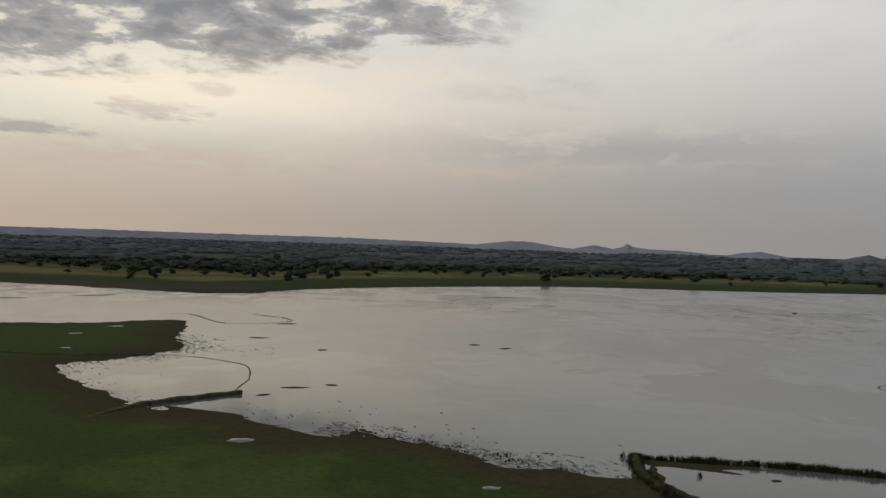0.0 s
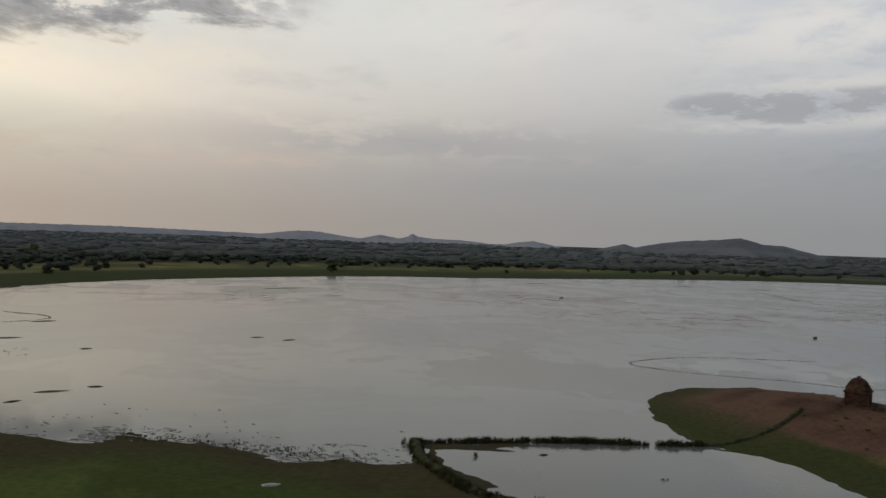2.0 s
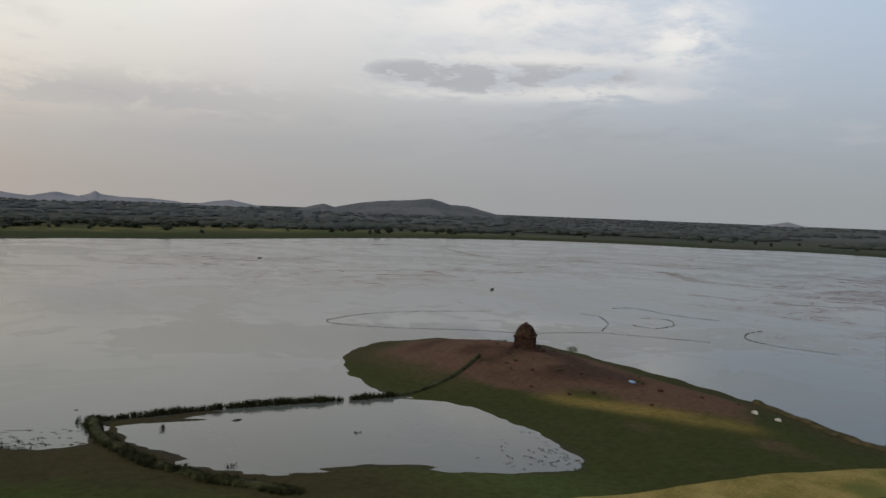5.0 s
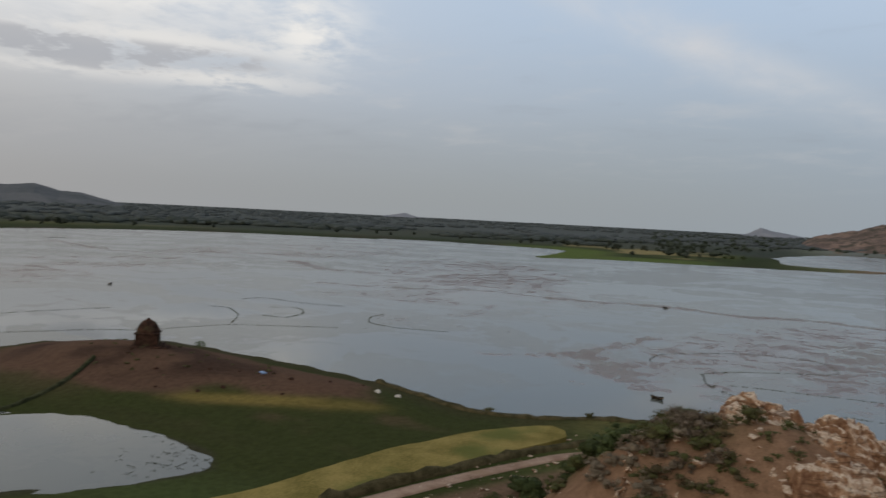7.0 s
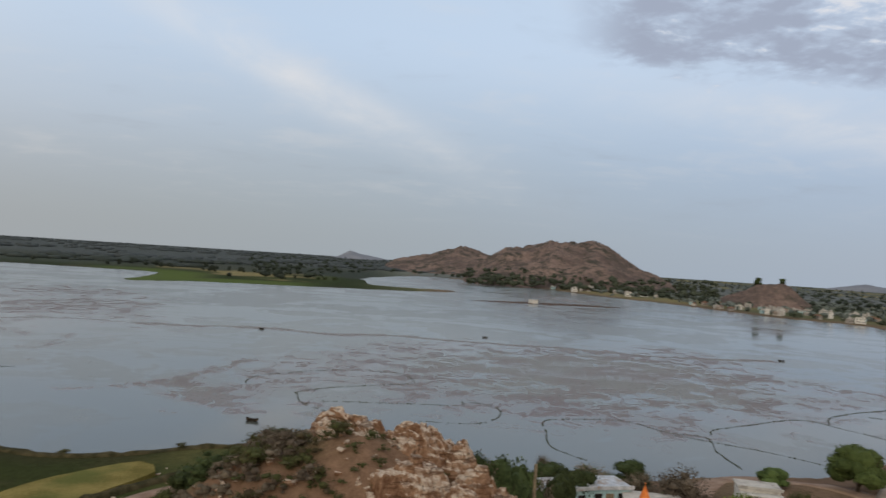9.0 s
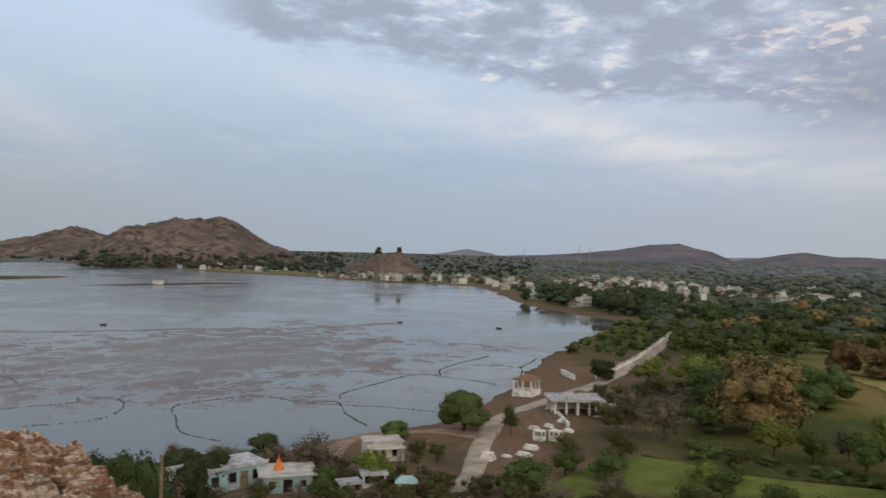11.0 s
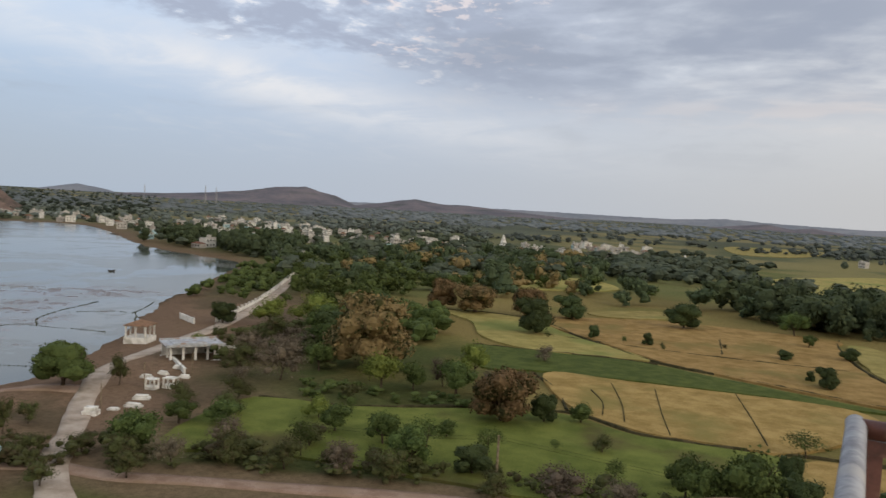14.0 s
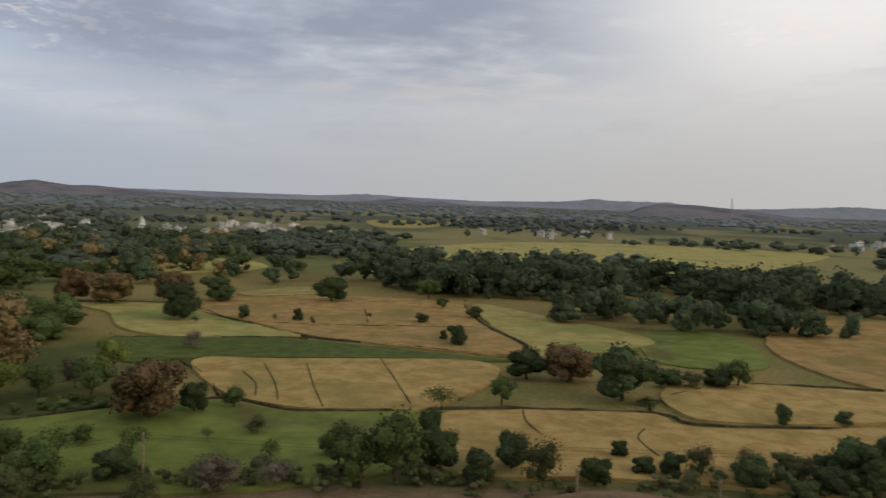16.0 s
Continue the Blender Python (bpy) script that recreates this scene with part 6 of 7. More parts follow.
def float_line(points, label="dark wavering line of net floats on the water", width=0.30, gap=0.25, seed=1, tall=0.12, mat=WEED, name="net_line", z=0.0, step=0.55, stray=0.5):
    """A chain of small clumps along a line on the water."""
    line = spline(points, step)
    r = np.random.default_rng(seed + int(abs(line[0, 0])))
    bm = bmesh.new()
    drift = rough_at(line[:, 0], line[:, 1], 6.0, seed + 40, 3) * stray
    for k, (p, q) in enumerate(zip(line, line[1:])):
        if r.uniform() < gap:
            continue
        d = q - p
        n = np.array([-d[1], d[0]]) / (np.linalg.norm(d) + 1e-9)
        p, q = p + n * drift[k], q + n * drift[k + 1]
        w = width * r.uniform(.45, 1.3) / 2
        h = tall * r.uniform(.5, 1.4)
        mid_p = (p + q) / 2 + n * r.uniform(-.1, .1)
        v = [bm.verts.new((*a, b)) for a, b in ((p - n * w * .6, z - .05), (p + n * w * .6, z - .05), (q + n * w * .6, z - .05), (q - n * w * .6, z - .05), (mid_p - n * w * .5, z + h), (mid_p + n * w * .5, z + h))]
        for f in ((0, 3, 4), (1, 5, 2), (0, 4, 5, 1), (3, 2, 5, 4)):
            bm.faces.new([v[i] for i in f])
    return tagged(new(name, bm_mesh(name, bm, mat)), label, "net line", "net lines on the lake", "stuff")


for run in ([(144, 161), (126, 168), (110, 170), (97, 166), (93, 162), (95, 156), (106, 145), (117, 138), (126, 129), (142, 122), (152, 109), (157, 101)], [(165, 147), (165, 140), (156, 130), (145, 123)],
            [(183, 151), (191, 149), (189, 134), (192, 121)], [(174, 135), (179, 129), (171, 121), (162, 120), (161, 126)], [(186, 105), (177, 104), (169, 99), (167, 90), (170, 78)]):
    float_line(run, width=0.45, gap=0.12)
for run in ([(163, 29.6), (170, 30.2), (178, 26.6), (189, 12.3), (189, -1.2), (180, -4.9), (174, -3.5), (166, 10.8), (157, 19.1)], [(157, 19.1), (146, 15.8), (149, 14), (151, -.8), (152, -12.7), (156, -13.6)], [(145, 15.6), (138, 9.1)],
            [(136, -4.5), (137, -15.3), (145, -19.9), (153, -19.4), (156, -15.4)]):
    float_line(run, width=0.34, gap=0.10)
for run in ([(137, -26.2), (142, -27.7), (144, -31.9), (145, -42.9), (137, -48.6), (134, -54.5), (124, -52.1), (114, -51.1)], [(135, -26.3), (123, -24.7), (118, -26.6), (115, -28.5)],
            [(137, -56.6), (141, -58.8), (146, -67), (155, -83), (147, -88), (137, -92)], [(135, -48.8), (130, -55.8), (123, -63), (118, -67)]):
    float_line(run, width=0.36, gap=0.08)
for run in ([(163, -100), (158, -109), (154, -111), (165, -125)], [(152, -87), (162, -95), (173, -115)], [(154, -111), (148, -107), (141, -101)]):
    float_line(run, width=0.5, gap=0.2)
float_line([(-36.9, 137), (-37.8, 153), (-41.4, 166), (-47.5, 171), (-56.6, 176), (-66, 177)], "thin dark curving line of stakes in the shallows", 0.45, 0.05)
float_line([(-95, 270), (-87, 269), (-69, 246), (-52, 253), (-52.4, 264), (-67, 276)], "dark loop of net floats near the grass", 0.8, 0.2)
for run in ([(245, 167), (252, 138), (271, 111), (269, 78), (272, 43.4), (267, 21.4), (272, 0), (269, -21.2), (262, -60), (255, -95), (262, -130)],):
    float_line(run, "long rusty ribbon of drifting weed", 1.0, 0.45, 3, 0.08, surface("rusty_drift_weed", (.085, .058, .050), (.18, .13, .115), .8, rough=.9), "weed_ribbon", step=1.0, stray=2.5)

# low banks of mud and weed that show above the water
for x, y, long, wide, turn_deg in [(-50.3, 212.5, 7.0, 2.4, 10), (-27, 143.5, 6.0, 1.3, 8), (-20.5, 147, 3.0, 1.6, 0), (-50, 249, 9, 3.0, 20), (9.4, 211.5, 4.2, 2.2, 5), (17.4, 206, 4.8, 1.6, 25), (30, 400, 30, 5, 28), (307, 469, 16, 6, -30),
                                   (349, 443, 18, 6, -30), (-29.5, 193, 3.2, 1.4, 10), (-31, 136, 3.4, .5, 30), (-152, 338, 22, 6, 40), (-175, 312, 14, 4, 30), (200, 475, 20, 6, -10), (41.7, 94, 1.6, .5, 0)]:
    islet("mud_islet", x, y, long, wide, turn_deg, 0.16, MUD, "low dark mud bank just above the water")
islet("weed_bank", 560, -118, 130, 26, -78, 0.35, surface("red_brown_weed_bank", (.05, .034, .028), (.13, .082, .06), .2, rough=.95), "low red-brown weedy bank in the lake")
islet("grass_spit", 640, 20, 30, 10, -75, 0.3, MUD, "narrow dark grassy spit in the lake")
for x, y, long, wide, turn_deg in [(6.2, 86.2, 2.2, 1.6, 10), (-26.6, 103.4, 3.8, 2.4, 20), (-97, 204, 3.6, 2.2, 10), (-87, 179, 2.6, 1.6, 0), (-94, 223, 4, 2.4, 5)]:
    z = level(x, y)
    ob = islet("puddle", x, y, long, wide, turn_deg, 0.012, WATER, "bright shallow puddle in the grass", "puddle")
    ob.matrix_world = pose(x, y, z + 0.10)


def boat(x, y, turn_deg, long=2.1):
    ob = thing("fishing_boat", x, y, 0.0, turn_deg, "small dark wooden fishing boat on the lake", "boat", "fishing boats")
    bm = bmesh.new()
    rows = []
    for k in range(9):
        u = k / 8 * 2 - 1
        w, lift = .42 * (1 - abs(u) ** 2.6) + .04, .25 * u * u
        rows.append([bm.verts.new((u * long / 2, yy, zz)) for yy, zz in ((-w, .30 + lift), (-w * .7, -.05 + lift * .6), (w * .7, -.05 + lift * .6), (w, .38 + lift), (w * .86, .36 + lift), (w * .6, .06 + lift * .6), (-w * .6, .06 + lift * .6), (-w * .86, .36 + lift))])
    for a, b in zip(rows, rows[1:]):
        for k in range(8):
            bm.faces.new((a[k], b[k], b[(k + 1) % 8], a[(k + 1) % 8]))
    part("hull", bm, TIMBER, ob)
    for u in (-.9, .7):
        part("thwart", boxes((u - .12, -.45, .28, u + .12, .45, .33)), WOOD, ob)


for x, y, turn_deg in [(130, 22.5, 75), (271, 43.8, 60), (286, -35, 80), (263, -136, 40), (182, 204, 20), (163, 355, 10), (232, -160, 50)]:
    boat(x, y, turn_deg)
hut = thing("pump_house", 553, -104, 0.3, 20, "small white hut on the weedy bank", "hut")
part("wall", boxes((-3, -2.2, -.5, 3, 2.2, 2.6)), LIMEWASH, hut)
part("roof", boxes((-3.3, -2.5, 2.6, 3.3, 2.5, 2.85)), TIN, hut)


# ---- stakes, reeds and the brushwood fence of the fish pond ----
def brush(bm, r, x, y, z, tall, stems, spread):
    """A tuft of reeds: thin bent blades."""
    for _ in range(stems):
        a, lean = r.uniform(0, 2 * math.pi), r.uniform(0, spread)
        bx, by = x + r.normal(0, .18), y + r.normal(0, .18)
        h = tall * r.uniform(.45, 1.15)
        w = r.uniform(.025, .06)
        c, s = math.cos(a), math.sin(a)
        p = [bm.verts.new(q) for q in ((bx - s * w, by + c * w, z - .1), (bx + s * w, by - c * w, z - .1), (bx + c * lean * h * .4 + s * w, by + s * lean * h * .4 - c * w, z + h * .6), (bx + c * lean * h * .4 - s * w, by + s * lean * h * .4 + c * w, z + h * .6), (bx + c * lean * h, by + s * lean * h, z + h))]
        bm.faces.new((p[0], p[1], p[2], p[3]))
        bm.faces.new((p[3], p[2], p[4]))


def brush_fence(points, tall, label, each=0.28, gaps=(), stems=9, name="brush_fence"):
    r = np.random.default_rng(len(points) + 3)
    line = spline(points, each)
    bm = bmesh.new()
    zs = np.maximum(0.0, height(line[:, 0], line[:, 1]) - .05) if name != "brush_fence" else np.zeros(len(line))
    fat = 1.0 + 0.45 * rough_at(line[:, 0], line[:, 1], 2.2, 91, 3)
    for k, (x, y) in enumerate(line):
        if any(a < k / len(line) < b for a, b in gaps):
            continue
        thick = float(fat[k])
        spread = .10 if name == "brush_fence" else .42
        brush(bm, r, x + r.normal(0, spread), y + r.normal(0, spread), float(zs[k]), tall * thick, max(3, int(stems * thick * thick)), .55)
    return tagged(new(name, bm_mesh(name, bm, WEED)), label, "fence", kind="stuff")


brush_fence([(27, 102), (35, 101), (43, 100), (51, 98.3), (58.7, 96), (66, 94.6)], 0.80, "dark brushwood fence standing in shallow water", 0.16, ((.385, .40), (.80, .83)), 16)
strip("weedy_dyke", [(26.4, 102.5), (25.6, 97), (25.6, 92), (26.6, 85), (28.4, 80), (31.5, 74), (36, 67)], 1.3, WEED, 0.22, "dark overgrown dyke of the fish pond", "bank", 0.5, base=0.12, sink=0.4)
brush_fence([(26.4, 102.5), (25.6, 97), (25.6, 92), (26.6, 85), (28.4, 80), (31.5, 74), (36, 67)], 0.62, "dark weeds along the pond dyke", 0.07, (), 15, "dyke_weeds")
strip("weedy_dyke", [(66, 94.6), (70, 94.5), (76, 96), (83, 98.6), (88, 101)], 0.8, WEED, 0.22, "dark low bank across the mound", "bank", 0.35)
strip("weedy_dyke", [(-72, 92), (-57.1, 103), (-52.1, 113), (-48.7, 123.5), (-42.6, 130), (-35.1, 136.5)], 1.3, BUND, 0.25, "dark earthen dyke running into the shallows", "bank", 0.25, base=0.22, sink=0.5)
strip("field_edge", [(-140, 176), (-100, 170), (-79, 172), (-66, 178)], 0.9, BUND, 0.14, "low dark line at the edge of the grass", "bank", 0.15)
r_reed = np.random.default_rng(12)
bm = bmesh.new()
for x, y, tall in [(24.7, 102, .9), (32.7, 94.5, .7), (34, 78, .5), (52, 82, .3)]:
    for _ in range(2):
        brush(bm, r_reed, x + r_reed.normal(0, .3), y + r_reed.normal(0, .8), 0, tall, 9, .4)
for _ in range(110):
    t = r_reed.uniform(0, 1)
    x, y = 66 + r_reed.normal(0, 3.2), 58 + r_reed.normal(0, 4.5) + t * 3
    brush(bm, r_reed, x, y, 0, .10, 6, .9)
for _ in range(260):
    k = r_reed.uniform(0, 1)
    x = 20 - 34 * k
    y = 94 + 16 * k + r_reed.normal(1.5, 2.2)
    brush(bm, r_reed, x, y, 0, .22, 4, .5)
tagged(new("reeds", bm_mesh("reeds", bm, WEED)), "dark reeds and dead stalks in the shallows", "reeds", kind="stuff")

# rows of drowned stubble that comb the water's edge
bm = bmesh.new()
for row in range(15):
    off = row * 0.6
    for k in range(90):
        u = k / 90
        x, y = -18 + 40 * u + 0.3 * off, 110.5 - 21 * u + off + 1.3 * math.sin(u * 9)
        if r_reed.uniform() < 0.25 + 0.028 * row or float(rough_at(np.array([x]), np.array([y]), 5, 61, 3)[0]) < -0.25 + 0.02 * row:
            continue
        w = r_reed.uniform(.2, .5)
        v = [bm.verts.new(q) for q in ((x - w, y + w * .5 - .05, -.02), (x + w, y - w * .5 - .05, -.02), (x + w, y - w * .5 + .12, .02), (x - w, y + w * .5 + .12, .02), (x, y + .03, r_reed.uniform(.02, .06)))]
        for f in ((0, 1, 4), (1, 2, 4), (2, 3, 4), (3, 0, 4)):
            bm.faces.new([v[i] for i in f])
tagged(new("stubble_rows", bm_mesh("stubble_rows", bm, MUD)), "rows of drowned stubble at the water's edge", "stubble", kind="stuff")

# grass that stands in the shallows, thinning out from the shore
r_gr = np.random.default_rng(64)
px, py = np.concatenate([r_gr.uniform(-96, 26, 30000), r_gr.uniform(-84, -40, 16000)]), np.concatenate([r_gr.uniform(86, 205, 30000), r_gr.uniform(150, 215, 16000)])
pd = inward(px, py, lake)
lines = 0.5 + 0.5 * np.sin((px * .47 + py * .88) * 5.2 + 3 * rough_at(px, py, 9.0, 92, 2))
reach = 2.2 + 5.5 * ramped(rough_at(px, py, 16.0, 93, 3), -0.2, 0.5) + 7.0 * ramped(-px, 55, 66) * ramped(py, 160, 176) * (1 - ramped(py, 205, 215))
keep = (pd < 2.0) & (pd > -30) & (r_gr.uniform(0, 1, len(px)) < np.exp(np.minimum(pd, 0) / reach) * (0.25 + 0.75 * lines ** 2) * 0.55)
verts, faces = [], []
for x, y in np.stack([px[keep], py[keep]], 1)[:6500]:
    w, g, h, b = r_gr.uniform(.18, .55), r_gr.uniform(.04, .10), r_gr.uniform(.03, .10), len(verts)
    verts += [(x - w, y + w * .5 - g, -.03), (x + w, y - w * .5 - g, -.03), (x + w, y - w * .5 + g, -.03), (x - w, y + w * .5 + g, -.03), (x + r_gr.uniform(-.1, .1), y, h)]
    faces += [(b, b + 1, b + 4), (b + 1, b + 2, b + 4), (b + 2, b + 3, b + 4), (b + 3, b, b + 4)]
tagged(new("drowned_grass", mesh_from("drowned_grass", verts, faces, WEED)), "thin rows of grass standing in the shallows", "grass", kind="stuff")

thicket("scrub", scattered([(84, 100), (90, 112), (100, 108), (104, 92), (104, 70), (96, 64), (88, 76)], 60, 0.55, 1.1, 66, 7), BROWN, "low dry tufts scattered over the bare mound", 60, 0.6, 0.4)
# the shore of the mound
plant(107.2, 97, 1.9, 2.4, "thin", "small thin tree at the water's edge", "trees by the shrine")
r_st = np.random.default_rng(31)


def stone(x, y, size, mat, label, name="stone", group="stones on the mound", flat=0.6):
    bm = bmesh.new()
    bmesh.ops.create_icosphere(bm, subdivisions=2, radius=size)
    k = r_st.uniform(0, 50)
    for v in bm.verts:
        n = noise.fractal(v.co / size * 1.4 + Vector((k, 0, 0)), 1.0, 2.0, 3)
        v.co = v.co * (1 + .35 * n)
        v.co.z *= flat
    ob = new(name, bm_mesh(name, bm, mat))
    ob.matrix_world = pose(x, y, level(x, y) + size * .15, 0, 0, r_st.uniform(0, 360))
    return tagged(ob, label, "stone", group)


for x, y, size in [(98, 71, .55), (87, 79, .45), (90, 77, .5), (99, 75, .4), (92, 68, .35), (101, 66, .4), (95, 84, .4), (90, 90, .45), (104, 62, .35), (93.5, 99, .5), (92, 98, .4), (99.5, 97, .5), (97, 80, .3), (85, 85, .3)]:
    stone(x, y, size * .8, OLDBRICK, "weathered reddish stone lying on the mound")
for x, y, long in [(102.6, 58.6, 1.3), (103.4, 55.6, 0.9)]:
    ob = thing("tarpaulin_heap", x, y, level(x, y), 30, "pale tarpaulin spread over a low heap", "tarpaulin")
    part("sheet", boxes((-long / 2, -.42, -.1, long / 2, .42, .18), (-long * .3, -.3, .15, long * .35, .25, .30), bevel=.08), CONCRETE, ob)
blue = thing("tarpaulin_heap", 98.4, 76.6, level(98.4, 76.6), 60, "small blue tarpaulin beside stones", "tarpaulin")
part("sheet", boxes((-.7, -.35, -.1, .7, .35, .2), bevel=.08), surface("blue_plastic", (.10, .18, .35), (.22, .32, .5), 3.0, rough=.5), blue)
strip("weedy_shore", [(112.5, 64), (107.5, 52), (104.5, 44), (107, 34), (111, 28), (113, 20), (109.5, 10), (107, -2), (105.5, -14), (105.5, -26)], 2.0, BUND, 0.12, "dark stony weed-grown edge of the shore", "bank", 0.45)
for x, y, tall, wide in [(106, 42, .8, 2.0), (110.5, 28.5, 1.1, 1.6), (112, 19.4, .7, 2.4), (108, 7, 1.0, 1.8), (105.5, -5, .8, 2.6)]:
    plant(x, y, tall, wide, "brown", "", "scrub along the shore")
for turn_deg, tall, crest_z in ((-116.3, 9.0, 23.6), (-117.85, 7.0, 26.0)):
    plant(3 - math.sin(radians(turn_deg)) * 822, 1 + math.cos(radians(turn_deg)) * 822, tall, tall * .9, "dark", "lone dark tree on top of the knoll", "trees on the knoll", z=crest_z - 2.5)


# ---- the mound shrine ----
def shrine():
    """A ruined domed shrine of dark brick with a doorway."""
    ob = thing("domed_shrine", 97.4, 99.5, level(97.4, 99.5) - .15, 38, "small ruined dark brick shrine with a stepped dome", "shrine")
    part("plinth", boxes((-2.7, -2.7, -.8, 2.9, 2.7, .35), (-2.4, -3.6, -.8, 1.4, -2.7, .15), bevel=.08), OLDBRICK, ob)
    part("wall", boxes((-1.9, -1.9, .35, -.65, -1.3, 2.4), (.65, -1.9, .35, 1.9, -1.3, 2.4), (-.65, -1.9, 1.85, .65, -1.3, 2.4), (-1.9, -1.3, .35, -1.4, 1.9, 2.4), (1.4, -1.3, .35, 1.9, 1.9, 2.4), (-1.4, 1.4, .35, 1.4, 1.9, 2.4), bevel=.05), OLDBRICK, ob)
    part("cornice", boxes((-2.1, -2.1, 2.4, 2.1, 2.1, 2.62), bevel=.06), OLDBRICK, ob)
    bm = bmesh.new()
    rings = [(1.98, 2.62), (2.0, 3.0), (1.9, 3.35), (1.82, 3.37), (1.68, 3.8), (1.58, 3.82), (1.3, 4.3), (.95, 4.62), (.5, 4.82), (.34, 4.9), (.3, 5.1), (.05, 5.18)]
    loops = [[bm.verts.new((r * math.cos(a) * (1 + .05 * math.sin(5 * a + z)), r * math.sin(a), z + .05 * math.sin(7 * a))) for a in (2 * math.pi * k / 20 for k in range(20))] for r, z in rings]
    for a, b in zip(loops, loops[1:]):
        for k in range(20):
            bm.faces.new((a[k], a[(k + 1) % 20], b[(k + 1) % 20], b[k]))
    part("dome", bm, OLDBRICK, ob, "blackened stepped dome")
    part("side_wall", boxes((1.9, -1.6, .3, 3.2, -1.2, 1.5), (2.8, -1.2, .3, 3.2, 1.4, 1.15), bevel=.06), OLDBRICK, ob, "broken remains of a side chamber")
    ob.scale = (.92, .92, .90)


shrine()


# ---- the rocky spur ----
def boulder_mesh(seed, mat, corners=15):
    """An angular block with worn edges, broken along its bedding."""
    r = np.random.default_rng(seed)
    bm = bmesh.new()
    for p in r.uniform(-1, 1, (corners, 3)):
        p = p / max(1.0, np.abs(p).max() * .9)
        bm.verts.new((p[0] * 1.25, p[1] * .95, p[2] * .62))
    made = bmesh.ops.convex_hull(bm, input=bm.verts)
    bmesh.ops.delete(bm, geom=list({g for g in made["geom_interior"] + made["geom_unused"] if isinstance(g, bmesh.types.BMVert)}), context="VERTS")
    bmesh.ops.dissolve_limit(bm, angle_limit=radians(14), verts=bm.verts, edges=bm.edges)
    bmesh.ops.bevel(bm, geom=list(bm.edges), offset=.06, segments=1, affect="EDGES")
    bmesh.ops.triangulate(bm, faces=bm.faces)
    bmesh.ops.subdivide_edges(bm, edges=[e for e in bm.edges if e.calc_length() > .45], cuts=1)
    for v in bm.verts:
        v.co *= 1 + .09 * noise.fractal(v.co * 3 + Vector((seed, 0, 0)), 1.0, 2.0, 3)
    return bm_mesh("boulder", bm, mat)


CRAGS = [(63.9, 4.9, 15.7, 3.9, 1.0), (64.3, 6.4, 15.0, 2.8, 1), (63.0, 7.0, 13.9, 2.4, 1), (61.8, 3.2, 14.8, 2.4, 1), (59.8, -.6, 15.7, 2.8, 1.0), (59.4, -2.9, 14.7, 2.2, 1), (57.6, .4, 14.1, 2.2, 1),
         (52.4, 1.6, 14.3, 2.4, 1), (53.2, -.6, 14.7, 2.6, 1), (51.4, -2.8, 13.8, 2.2, 1), (49.2, 1.8, 13.0, 2.4, 1), (48.8, -.6, 13.1, 2.4, 1), (55.4, -4.4, 14.3, 2.0, 1), (55, -6.2, 13.4, 1.8, 1), (47.6, -3, 12.2, 2.2, 1)]


def cracked(x, y, size, seed):
    """Blocks of rock: a tone for each, its tilt, and how near the next crack is."""
    u, v = x / size, y / size
    first, second, tag = np.full(x.shape, 9.0), np.full(x.shape, 9.0), np.zeros(x.shape)
    offx, offy = np.zeros(x.shape), np.zeros(x.shape)
    for di in (-1, 0, 1):
        for dj in (-1, 0, 1):
            i, j = np.floor(u) + di, np.floor(v) + dj
            a = np.sin(i * 127.1 + j * 311.7 + seed) * 43758.5453
            b = np.sin(i * 269.5 + j * 183.3 + seed) * 24634.6345
            a, b = a - np.floor(a), b - np.floor(b)
            px, py = u - i - .5 - .8 * (a - .5), v - j - .5 - .8 * (b - .5)
            d = np.hypot(px, py)
            closer = d < first
            second = np.where(closer, first, np.minimum(second, d))
            tag, offx, offy = np.where(closer, a * 7.31 % 1, tag), np.where(closer, px, offx), np.where(closer, py, offy)
            first = np.where(closer, d, first)
    tilt = offx * (np.sin(tag * 91) * .7) + offy * (np.sin(tag * 57) * .7)
    return tag - .5, tilt * size, (second - first) * size


